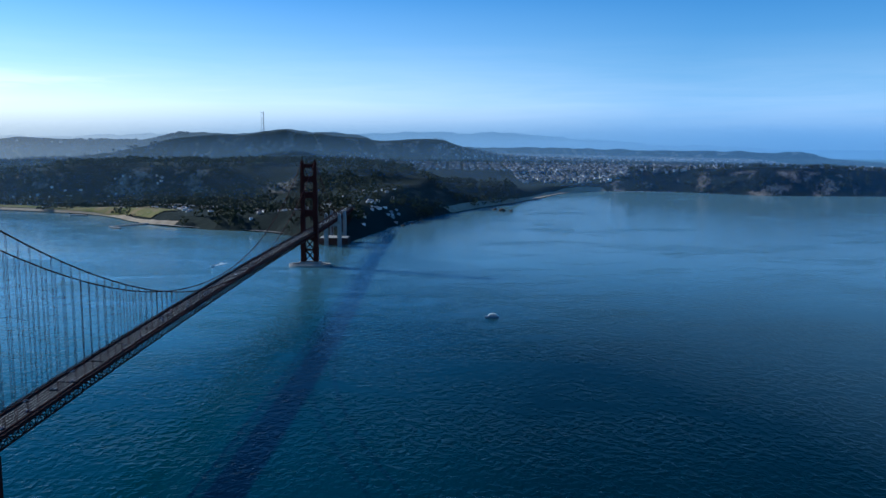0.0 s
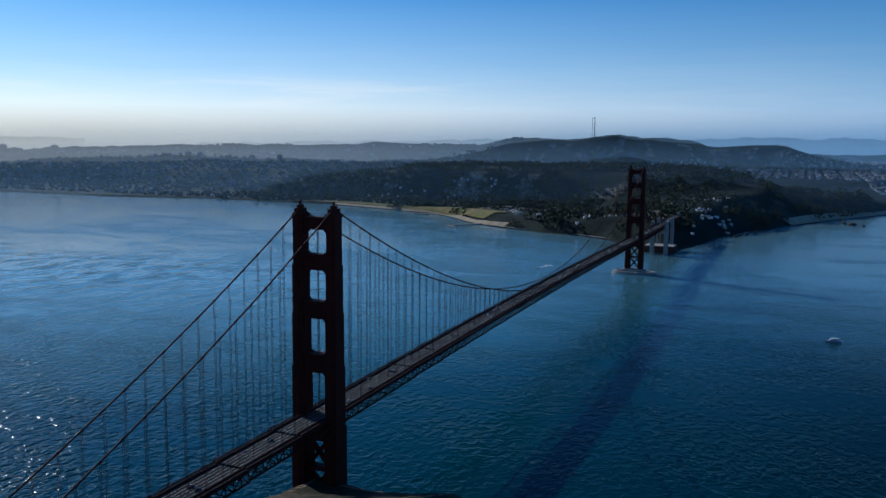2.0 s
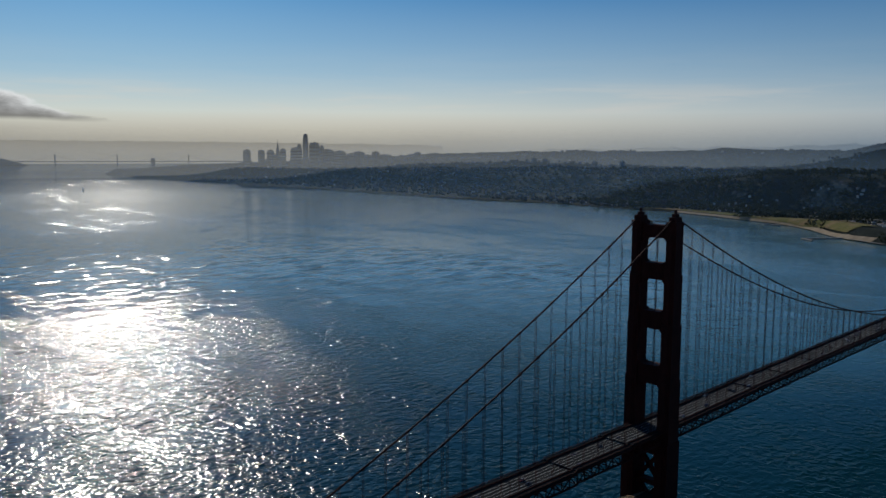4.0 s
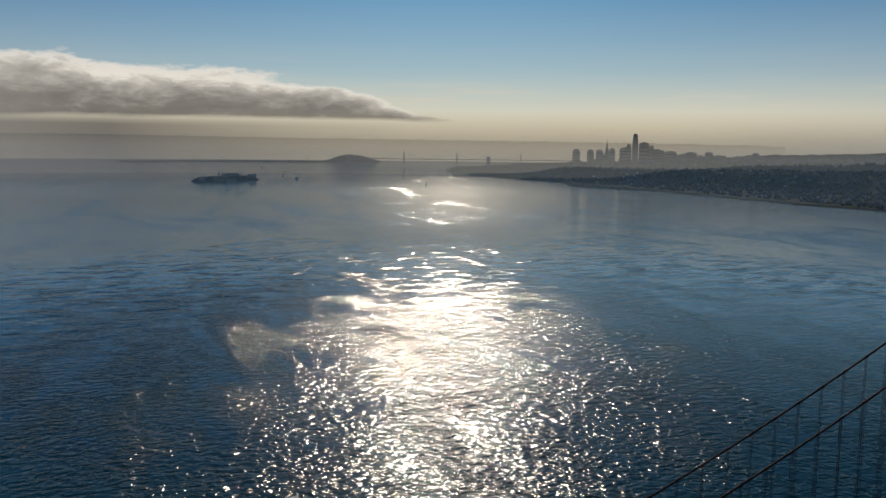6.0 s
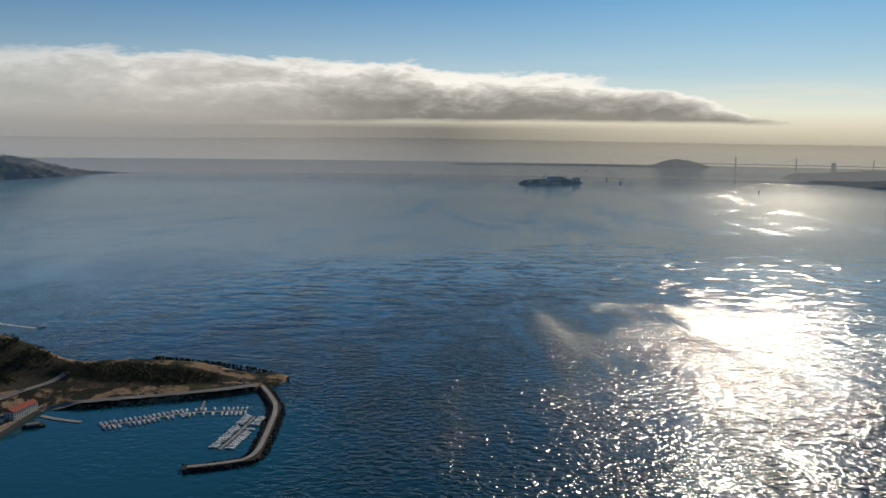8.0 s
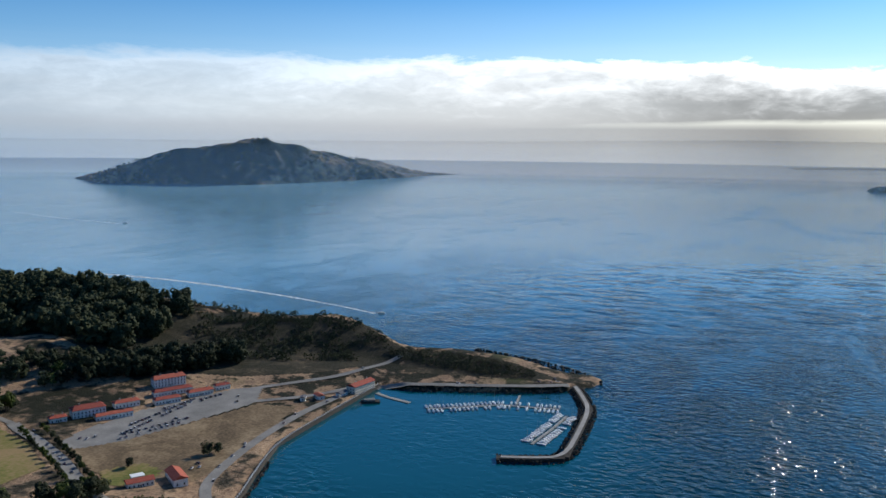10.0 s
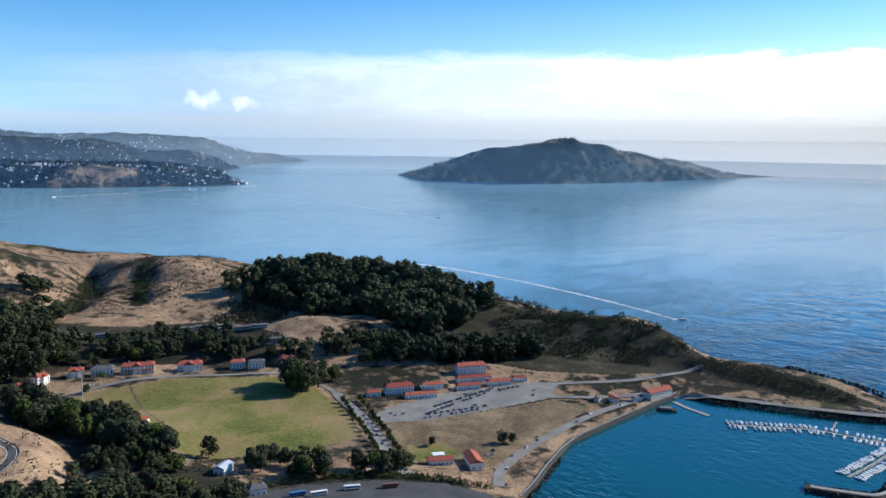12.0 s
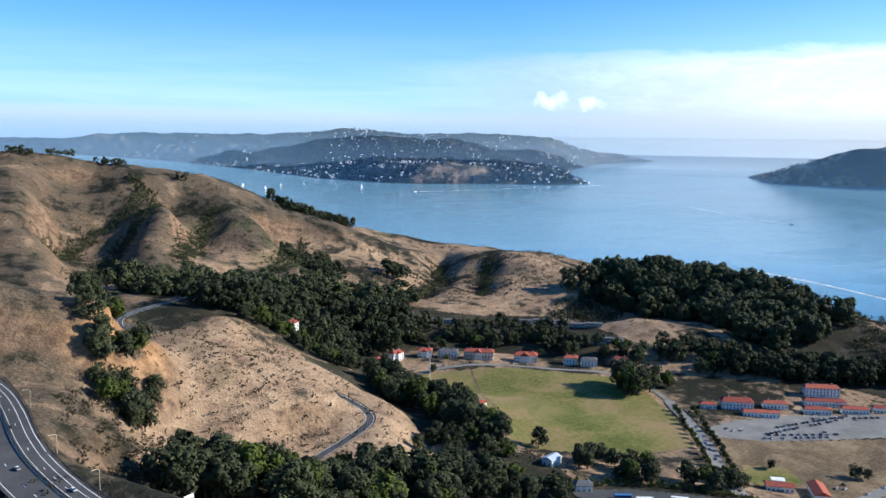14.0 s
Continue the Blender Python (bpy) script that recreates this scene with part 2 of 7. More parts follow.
    # index raised with distance, standing in for glancing sky reflection
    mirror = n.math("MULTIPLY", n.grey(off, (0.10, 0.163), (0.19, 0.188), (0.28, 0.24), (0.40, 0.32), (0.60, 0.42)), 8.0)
    west = n.grey(n.math("DIVIDE", n.math("ADD", n.add("ShaderNodeSeparateXYZ", {0: p}).outputs[0], 4000.0), 5000.0), (0.68, 1.0), (0.86, 0.0))         # weaker mirror westwards, a darkening put into the surface
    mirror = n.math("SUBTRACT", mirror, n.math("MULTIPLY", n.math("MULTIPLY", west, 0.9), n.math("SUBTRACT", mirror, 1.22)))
    mirror = n.math("SUBTRACT", mirror, n.math("MULTIPLY", n.math("MULTIPLY", west_dim, 0.9), n.math("SUBTRACT", mirror, 1.07)))
    # fine ripples, too small to see one by one, make the outer water dull
    rough = n.math("ADD", n.grey(windy, (0.2, 0.10), (0.7, 0.13)), n.math("MULTIPLY", n.math("SUBTRACT", 1.0, glint_zone), n.grey(off, (0.18, 0.0), (0.55, 0.04))))
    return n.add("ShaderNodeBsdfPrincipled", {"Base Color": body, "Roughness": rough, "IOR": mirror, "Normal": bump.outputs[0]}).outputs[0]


WATER = material("sea_water", water_nodes)


def grass_hill(n):
    p = place_coord(n)
    slope = n.add("ShaderNodeSeparateXYZ", {0: n.add("ShaderNodeNewGeometry").outputs["Normal"]}).outputs[2]
    broad, mid, fine = n.noise(p, 0.011, 5.0, 0.6, 0.6), n.noise(p, 0.05, 5.0, 0.62), n.noise(p, 0.45, 4.0, 0.7)
    dry = n.ramp(n.math("ADD", n.math("MULTIPLY", mid, 0.6), n.math("MULTIPLY", fine, 0.4)),
                 (0.36, (0.14, 0.088, 0.058)), (0.5, (0.33, 0.218, 0.132)), (0.64, (0.51, 0.352, 0.212)))
    scrub = n.ramp(fine, (0.35, (0.026, 0.024, 0.016)), (0.6, (0.082, 0.066, 0.045)), (0.75, (0.15, 0.112, 0.076)))
    k = n.math("ADD", n.math("MULTIPLY", broad, 0.62), n.math("MULTIPLY", mid, 0.48))
    spur = n.grey(n.math("DIVIDE", n.add("ShaderNodeVectorMath", {0: p, 1: (-165.0, 1115.0, 60.0)}, operation="DISTANCE").outputs["Value"], 1000.0), (0.11, 0.10), (0.17, 0.0))        # open grass on the spur
    k = n.math("SUBTRACT", k, spur)
    c = n.mix(n.grey(k, (0.53, 0.0), (0.60, 0.92)), dry, scrub)
    east = n.grey(n.math("DIVIDE", n.add("ShaderNodeVectorMath", {0: p, 1: (640.0, 1020.0, 0.0)}, operation="DISTANCE").outputs["Value"], 1000.0), (0.28, 0.06), (0.42, 0.0))          # thick chaparral on the eastern point
    high = n.grey(n.math("DIVIDE", n.add("ShaderNodeSeparateXYZ", {0: p}).outputs[2], 250.0), (0.34, 0.0), (0.52, 0.12))             # heath on the high slopes
    c = n.mix(n.grey(n.math("ADD", k, high), (0.535, 0.0), (0.60, 0.75)), c, scrub)
    c = n.mix(n.grey(n.math("ADD", k, east), (0.585, 0.0), (0.64, 0.97)), c, (0.018, 0.019, 0.011))
    green = n.mix(n.grey(n.noise(p, 0.007, 3.0), (0.58, 0.0), (0.7, 0.5)), c, (0.10, 0.105, 0.035))
    rock = n.ramp(n.noise(p, 0.12, 5.0, 0.7), (0.35, (0.09, 0.058, 0.038)), (0.65, (0.32, 0.20, 0.118)))
    quarry = n.grey(n.math("DIVIDE", n.add("ShaderNodeVectorMath", {0: p, 1: (-285.0, 1145.0, 135.0)}, operation="DISTANCE").outputs["Value"], 200.0), (0.18, 1.0), (0.34, 0.0))          # fresh orange earth on the cut bluff
    rock = n.mix(quarry, rock, n.ramp(n.noise(p, 0.12, 5.0, 0.7), (0.35, (0.20, 0.105, 0.05)), (0.65, (0.48, 0.27, 0.125))))
    c = n.mix(n.grey(slope, (0.62, 1.0), (0.8, 0.0)), green, rock)
    bump = n.math("ADD", n.math("MULTIPLY", mid, 2.0), fine)
    return surface(n, c, 0.95, bump, 0.8, 2.0)


HILL = material("dry_grass_hill", grass_hill)


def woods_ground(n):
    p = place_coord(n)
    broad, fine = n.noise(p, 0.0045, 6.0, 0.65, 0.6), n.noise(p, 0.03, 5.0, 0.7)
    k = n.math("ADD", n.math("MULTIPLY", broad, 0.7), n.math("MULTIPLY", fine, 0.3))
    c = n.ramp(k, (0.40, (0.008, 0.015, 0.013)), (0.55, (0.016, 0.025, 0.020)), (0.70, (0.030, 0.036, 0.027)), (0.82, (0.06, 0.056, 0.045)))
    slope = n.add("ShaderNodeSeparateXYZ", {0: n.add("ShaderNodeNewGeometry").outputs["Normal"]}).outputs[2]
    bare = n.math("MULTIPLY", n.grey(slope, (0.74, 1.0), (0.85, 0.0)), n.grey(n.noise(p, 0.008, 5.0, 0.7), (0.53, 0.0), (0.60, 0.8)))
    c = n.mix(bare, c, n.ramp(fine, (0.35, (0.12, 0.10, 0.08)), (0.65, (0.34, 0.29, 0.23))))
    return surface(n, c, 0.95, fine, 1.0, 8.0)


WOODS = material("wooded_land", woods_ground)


def island_ground(n):
    p = place_coord(n)
    broad, fine = n.noise(p, 0.004, 6.0, 0.65, 0.6), n.noise(p, 0.022, 6.0, 0.7)
    k = n.math("ADD", n.math("MULTIPLY", broad, 0.6), n.math("MULTIPLY", fine, 0.4))
    c = n.ramp(k, (0.43, (0.012, 0.024, 0.020)), (0.485, (0.030, 0.040, 0.029)), (0.515, (0.15, 0.115, 0.075)), (0.60, (0.38, 0.27, 0.17)))
    return surface(n, c, 0.95, fine, 1.0, 10.0)


ISLAND = material("island_scrub", island_ground)


def wooded_hills(n):
    p = place_coord(n)
    k = n.math("ADD", n.math("MULTIPLY", n.noise(p, 0.0038, 6.0, 0.65, 0.6), 0.7), n.math("MULTIPLY", n.noise(p, 0.03, 5.0, 0.7), 0.3))
    c = n.ramp(k, (0.40, (0.008, 0.016, 0.015)), (0.52, (0.022, 0.034, 0.026)), (0.58, (0.06, 0.058, 0.040)), (0.63, (0.28, 0.20, 0.125)))
    return surface(n, c, 0.95, n.noise(p, 0.03, 5.0, 0.7), 1.0, 10.0)


WOODED_HILLS = material("wooded_hills", wooded_hills)


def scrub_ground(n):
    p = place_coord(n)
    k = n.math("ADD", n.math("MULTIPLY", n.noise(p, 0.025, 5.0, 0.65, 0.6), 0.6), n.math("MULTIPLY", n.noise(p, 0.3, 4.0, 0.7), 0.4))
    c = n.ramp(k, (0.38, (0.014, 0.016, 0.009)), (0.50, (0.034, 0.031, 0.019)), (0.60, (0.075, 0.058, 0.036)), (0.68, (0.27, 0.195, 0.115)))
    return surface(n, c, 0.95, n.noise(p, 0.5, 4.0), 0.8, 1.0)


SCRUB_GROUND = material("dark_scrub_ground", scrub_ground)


def asphalt_nodes(n):
    p = place_coord(n)
    k = n.math("ADD", n.math("MULTIPLY", n.noise(p, 0.08, 4.0), 0.6), n.math("MULTIPLY", n.noise(p, 1.5, 3.0), 0.4))
    return surface(n, n.ramp(k, (0.3, (0.045, 0.045, 0.047)), (0.7, (0.10, 0.099, 0.097))), 0.85, n.noise(p, 4.0), 0.2, 0.02)


ASPHALT = material("worn_asphalt", asphalt_nodes)


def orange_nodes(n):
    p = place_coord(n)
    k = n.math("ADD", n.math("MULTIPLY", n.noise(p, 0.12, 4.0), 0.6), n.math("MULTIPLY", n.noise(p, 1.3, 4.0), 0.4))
    # far darker than the steel's own orange: backlit shade put into the colour
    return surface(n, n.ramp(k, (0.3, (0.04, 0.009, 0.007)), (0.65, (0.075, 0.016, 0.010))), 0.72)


ORANGE = material("backlit_orange_paint", orange_nodes)
CONCRETE = plain("weathered_concrete", (0.30, 0.285, 0.26), 0.9, 0.3, 0.12)
WHITE = plain("white_paint", (0.78, 0.77, 0.73), 0.6, 0.08)
LINE = plain("road_marking", (0.72, 0.71, 0.66), 0.7, 0.15)


def haze_material(name, strength, top):
    """Thin mist that thins out upwards; it lets most light pass and scatters the rest forwards and back."""
    def build(n):
        p = place_coord(n)
        z = n.add("ShaderNodeSeparateXYZ", {0: p}).outputs[2]
        k = n.math("MULTIPLY", n.grey(n.math("DIVIDE", z, top), (0.0, 0.0), (0.10, 0.35), (0.25, 1.0), (0.7, 0.9), (0.84, 0.5), (1.0, 0.0)), strength)
        k = n.math("MULTIPLY", k, n.grey(n.noise(p, 0.0015, 3.0), (0.3, 0.85), (0.7, 1.1)))
        k = n.math("MULTIPLY", k, n.math("ADD", 1.0, n.math("MULTIPLY", n.grey(n.math("DIVIDE", n.add("ShaderNodeSeparateXYZ", {0: p}).outputs[1], 4000.0), (0.35, 0.0), (0.8, 1.0)), 0.3)))          # thicker up the bay
        veil = n.add("ShaderNodeMixShader", {0: 0.5, 1: n.add("ShaderNodeBsdfDiffuse", {0: (0.24, 0.54, 1.0, 1)}).outputs[0], 2: n.add("ShaderNodeBsdfTranslucent", {0: (0.45, 0.74, 1.0, 1)}).outputs[0]})
        return n.add("ShaderNodeMixShader", {0: k, 1: n.add("ShaderNodeBsdfTransparent").outputs[0], 2: veil.outputs[0]}).outputs[0]
    return material(name, build)


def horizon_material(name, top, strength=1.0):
    """Painted haze: a sheet that gives off the low sky's colour and veils what lies behind."""
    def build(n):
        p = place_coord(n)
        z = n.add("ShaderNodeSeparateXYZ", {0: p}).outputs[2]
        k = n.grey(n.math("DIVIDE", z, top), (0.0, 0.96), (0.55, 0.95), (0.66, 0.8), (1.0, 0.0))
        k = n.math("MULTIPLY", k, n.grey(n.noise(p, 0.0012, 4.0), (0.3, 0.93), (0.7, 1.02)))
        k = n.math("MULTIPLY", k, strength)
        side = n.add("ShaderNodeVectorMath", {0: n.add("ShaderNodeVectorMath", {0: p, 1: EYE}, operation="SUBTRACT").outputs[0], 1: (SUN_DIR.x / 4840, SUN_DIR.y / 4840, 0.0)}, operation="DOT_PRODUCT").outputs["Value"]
        # haze light by bearing from the sun, painted in as emission
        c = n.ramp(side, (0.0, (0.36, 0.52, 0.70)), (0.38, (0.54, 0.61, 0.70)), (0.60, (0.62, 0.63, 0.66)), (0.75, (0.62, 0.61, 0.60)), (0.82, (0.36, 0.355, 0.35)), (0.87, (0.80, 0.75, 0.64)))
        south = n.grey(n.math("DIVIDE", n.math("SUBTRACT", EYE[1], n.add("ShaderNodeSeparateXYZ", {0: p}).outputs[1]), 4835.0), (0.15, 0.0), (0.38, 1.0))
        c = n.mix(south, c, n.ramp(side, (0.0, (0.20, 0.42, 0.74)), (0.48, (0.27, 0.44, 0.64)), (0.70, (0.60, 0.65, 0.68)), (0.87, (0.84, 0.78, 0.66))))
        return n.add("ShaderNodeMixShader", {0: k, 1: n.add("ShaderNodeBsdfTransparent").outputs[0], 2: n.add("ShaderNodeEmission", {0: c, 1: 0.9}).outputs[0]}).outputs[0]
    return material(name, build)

# ---- how far things are drawn in: the lens reaches 5 km, so past NEAR the distance shrinks smoothly towards REACH ----
NEAR, REACH = 2250.0, 4860.0


def shrink(r):
    """The factor by which a place at the true distance r is drawn towards the camera's stand."""
    r = np.maximum(np.asarray(r, float), 1.0)
    far = NEAR + (REACH - NEAR) * (1 - np.exp(-(np.maximum(r, NEAR) - NEAR) / (REACH - NEAR)))
    return np.where(r <= NEAR, 1.0, far / r)


def drawn(x, y, z):
    x, y, z = (np.asarray(v, float) for v in (x, y, z))
    k = shrink(np.hypot(x - EYE[0], y - EYE[1]))
    return EYE[0] + (x - EYE[0]) * k, EYE[1] + (y - EYE[1]) * k, EYE[2] + (z - EYE[2]) * k


def seat(x, y, z=0.0, turn=0.0, size=1.0):
    """The pose of a thing that stands at a true place."""
    k = float(shrink(math.hypot(x - EYE[0], y - EYE[1])))
    px, py, pz = (float(v) for v in drawn(x, y, z))
    return Matrix.LocRotScale((px, py, pz), Euler((0, 0, radians(turn))), Vector((1, 1, 1)) * k * size)


def near_line(px, py, line):
    """Distance to a line of points with heights, and the height at its nearest place."""
    best, hz = np.full(px.shape, 1e9), np.zeros(px.shape)
    for (ax, ay, az), (bx, by, bz) in zip(line, line[1:] or line):
        dx, dy = bx - ax, by - ay
        q = np.clip(((px - ax) * dx + (py - ay) * dy) / max(dx * dx + dy * dy, 1e-9), 0, 1)
        d = np.hypot(px - ax - q * dx, py - ay - q * dy)
        hit = d < best
        best, hz = np.where(hit, d, best), np.where(hit, az + q * (bz - az), hz)
    return best, hz


def blend(px, py, lines, soft=14.0, power=3.0):
    num, den = np.zeros(px.shape), np.zeros(px.shape)
    for line in lines:
        d, z = near_line(px, py, line)
        k = (d + soft) ** -power
        num, den = num + k * z, den + k
    return num / den


def inside(px, py, ring):
    hit = np.zeros(px.shape, bool)
    for (ax, ay), (bx, by) in zip(ring, ring[1:] + ring[:1]):
        cross = ((ay > py) != (by > py)) & (px < (bx - ax) * (py - ay) / ((by - ay) or 1e-9) + ax)
        hit ^= cross
    return hit


def shore_distance(px, py, ring):
    """Distance to the shore, positive on land."""
    d, _ = near_line(px, py, [(x, y, 0) for x, y in ring + ring[:1]])
    return np.where(inside(px, py, ring), d, -d)


def wrinkle(px, py, size, octaves=5, seed=0.0):
    """Hill-like unevenness, about -1 to 1."""
    out = np.zeros(px.shape)
    flat_x, flat_y, flat_o = px.ravel(), py.ravel(), out.ravel()
    for i in range(len(flat_x)):
        flat_o[i] = noise.fractal(Vector((flat_x[i] / size, flat_y[i] / size, seed)), 0.9, 2.1, octaves)
    return flat_o.reshape(px.shape)


# the north headland: shore, then crests and floors with their heights
MARIN_SHORE = [(-20, -30), (25, -35), (45, 60), (70, 250), (105, 450), (130, 640), (165, 790), (179, 873), (205, 880), (239, 893), (308, 915), (378, 915), (456, 914), (512, 913),
               (516, 877), (536, 821), (555, 766), (582, 717), (612, 690), (640, 686), (650, 704), (648, 727), (654, 757), (670, 795), (675, 843), (670, 890), (656, 935), (690, 977), (727, 1039),
               (730, 1084), (707, 1157), (700, 1230), (706, 1311), (702, 1390), (640, 1560), (560, 1720), (520, 1850),
               (500, 1960), (400, 2040), (330, 2180), (200, 2350), (60, 2600), (-300, 2900), (-1500, 2900), (-1500, 200), (-700, 60), (-300, 40), (-110, -20)]
FORT_FLOOR = [[(20, 1330, 16), (120, 1200, 15), (200, 1120, 12)], [(40, 1080, 17), (150, 1030, 13)], [(235, 1225, 14), (280, 1150, 10)], [(230, 1060, 7), (330, 1050, 7), (420, 1025, 7)],
              [(190, 990, 6), (300, 950, 4.5), (380, 950, 4.5), (500, 930, 4)], [(190, 893, 3.5), (310, 925, 3.5), (500, 920, 4)], [(28, 975, 22), (94, 932, 20), (130, 885, 18)],
              [(5, 1390, 22), (130, 1365, 19), (200, 1290, 16)], [(530, 870, 5), (570, 770, 5), (600, 715, 5)], [(130, 1480, 30), (250, 1460, 27)], [(300, 1452, 24), (345, 1440, 23), (376, 1402, 24)]]
FORT_HILLS = [[(400, 1590, 55), (430, 1530, 64), (513, 1488, 68), (574, 1360, 60), (620, 1290, 46), (640, 1205, 34), (664, 1132, 32), (684, 1060, 36), (685, 1017, 34),
               (653, 961, 27), (624, 924, 18), (641, 880, 17), (648, 835, 16), (647, 788, 13), (630, 753, 9), (633, 724, 5), (632, 702, 4)],
              [(302, 1326, 32), (348, 1345, 47), (388, 1318, 40)], [(345, 1867, 72), (378, 1735, 78), (420, 1610, 59)], [(285, 1847, 58), (250, 1700, 40)],
              [(211, 1690, 55)], [(303, 1640, 54)], [(255, 1640, 38), (262, 1720, 44)], [(170, 1620, 40)], [(460, 1130, 14), (520, 1040, 12), (560, 940, 9)]]
HIGH_HILLS = [[(-397, 2005, 241), (-198, 1985, 218), (-104, 1944, 204), (14, 1891, 149), (132, 1878, 112), (230, 1862, 78)], [(-397, 2005, 241), (-385, 1720, 176), (-350, 1450, 122)],
              [(-198, 1985, 218), (-190, 1750, 172), (-205, 1560, 122)], [(-285, 1900, 176), (-288, 1700, 122), (-270, 1500, 102)], [(-104, 1944, 204), (-65, 1760, 146), (-55, 1620, 100)], [(-150, 1850, 158), (-132, 1680, 106)],
              [(-230, 1400, 104), (-330, 1420, 114)], [(-120, 1490, 80), (20, 1520, 52), (120, 1580, 42)], [(90, 1760, 78), (160, 1700, 60)], [(0, 1800, 92), (40, 1700, 66)],
              [(-520, 1250, 192), (-420, 1165, 182), (-350, 1140, 172), (-318, 1138, 165), (-300, 1138, 158)], [(-1400, 2400, 260), (-900, 1500, 240), (-700, 900, 200)]]
ROAD_SPUR = [[(-203, 1362, 106), (-262, 1285, 108), (-249, 1224, 107), (-202, 1166, 98), (-168, 1148, 89), (-133, 1138, 75), (-110, 1122, 62), (-104, 1098, 55), (-135, 1055, 50)],
             [(-232, 1238, 100), (-185, 1200, 86), (-144, 1180, 73), (-106, 1150, 58), (-90, 1115, 52)], [(-235, 1071, 68), (-160, 1010, 46)], [(-40, 1100, 36), (-30, 1200, 28)],
             [(-349, 1060, 123), (-340, 1010, 121), (-344, 944, 118), (-302, 896, 112), (-230, 780, 104), (-120, 560, 92), (-20, 380, 84)], [(-260, 960, 78), (-200, 900, 62), (-90, 930, 38)],
             [(-20, 1010, 26), (-60, 1080, 32)], [(-520, 800, 185), (-440, 600, 165), (-380, 420, 135), (-420, 250, 90)], [(-200, 300, 105), (-120, 180, 68), (-60, 85, 53), (-20, 20, 26)], [(60, 700, 40), (20, 500, 60)]]


def marin_height(px, py):
    z = blend(px, py, FORT_FLOOR + FORT_HILLS + HIGH_HILLS + ROAD_SPUR)
    d = shore_distance(px, py, MARIN_SHORE)
    return np.where(d > 0, np.minimum(z, 1.2 + d * 0.9), np.maximum(-8.0, d * 0.6))


def marin_at(x, y):
    return float(marin_height(np.array([float(x)]), np.array([float(y)]))[0])


def sheet(name, px, py, pz, mat, label, keep=None, smooth=True):
    """A ground mesh from a grid of places; keep: which corners count."""
    rows, cols = px.shape
    idx = np.arange(rows * cols).reshape(rows, cols)
    quads = np.stack([idx[:-1, :-1], idx[:-1, 1:], idx[1:, 1:], idx[1:, :-1]], -1).reshape(-1, 4)
    if keep is not None:
        k = keep.ravel()
        quads = quads[k[quads].any(1)]
    used = np.unique(quads)
    back = np.zeros(rows * cols, int)
    back[used] = np.arange(len(used))
    me = bpy.data.meshes.new(name)
    me.from_pydata(np.stack([px.ravel(), py.ravel(), pz.ravel()], -1)[used].tolist(), [], back[quads].tolist())
    me.materials.append(mat)
    if smooth:
        me.polygons.foreach_set("use_smooth", [True] * len(me.polygons))
    me.update()
    return tagged(new(name, me), label, "ground", kind="structure")


# the sea: one sheet round the camera's stand that reaches the horizon
ring_r = np.concatenate([[1.0], np.geomspace(60, 29500, 150)])
ring_a = np.radians(np.linspace(0, 360, 361))
RR, AA = np.meshgrid(ring_r, ring_a, indexing="ij")
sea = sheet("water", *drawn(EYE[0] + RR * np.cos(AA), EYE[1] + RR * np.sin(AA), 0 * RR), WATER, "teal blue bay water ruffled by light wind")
tagged(sea, category="water")

# north headland
gx, gy = np.meshgrid(np.arange(-900, 840, 7.0), np.arange(-60, 2500, 7.0), indexing="xy")
gz = marin_height(gx, gy)
rough_part = np.clip((gz - 12) / 40, 0, 1)
# roads lie on benches of their own width
ROADS = {"avenue": (9.0, [(-150, 1440), (-200, 1384), (-255, 1322), (-276, 1282), (-270, 1250), (-282, 1222)]),
         "spur_road": (7.5, [(-268, 1262), (-232, 1232), (-190, 1196), (-148, 1174), (-112, 1146), (-98, 1118), (-100, 1098), (-116, 1080), (-137, 1067), (-163, 1042)]),
         "highway": (30.0, [(-470, 1120), (-400, 1094), (-364, 1062), (-350, 1010), (-342, 950), (-325, 905), (-303, 862), (-225, 745), (-120, 560), (-40, 470), (0, 440)])}
hilly = np.clip((gz - 35) / 60, 0, 1)
gz = gz + rough_part * (wrinkle(gx, gy, 150, 5) * 4.0 - np.abs(wrinkle(gx, gy, 70, 4, 3.3)) * 2.0) + hilly * (wrinkle(gx, gy, 230, 5, 5.1) * 9.0 - np.abs(wrinkle(gx, gy, 120, 4, 8.3)) * 9.0 + 3.0)
# gullies cut into the slopes
GULLIES = [(15.0, 34.0, [(-188, 1896), (-216, 1823), (-285, 1751), (-325, 1640)]), (15.0, 30.0, [(-165, 1850), (-225, 1713), (-270, 1622), (-300, 1520)]), (9.0, 26.0, [(-95, 1840), (-150, 1700), (-180, 1590)]),
           (11.0, 30.0, [(45, 1830), (-15, 1690), (-60, 1600)]), (17.0, 26.0, [(300, 1850), (255, 1760), (215, 1690), (160, 1640)]), (8.0, 22.0, [(345, 1760), (300, 1680), (250, 1600)])]
for depth, width, line in GULLIES:
    d, _ = near_line(gx, gy, [(x, y, 0.0) for x, y in line])
    gz = gz - depth * np.exp(-(d / width) ** 2) * np.clip(gz / 40, 0, 1)
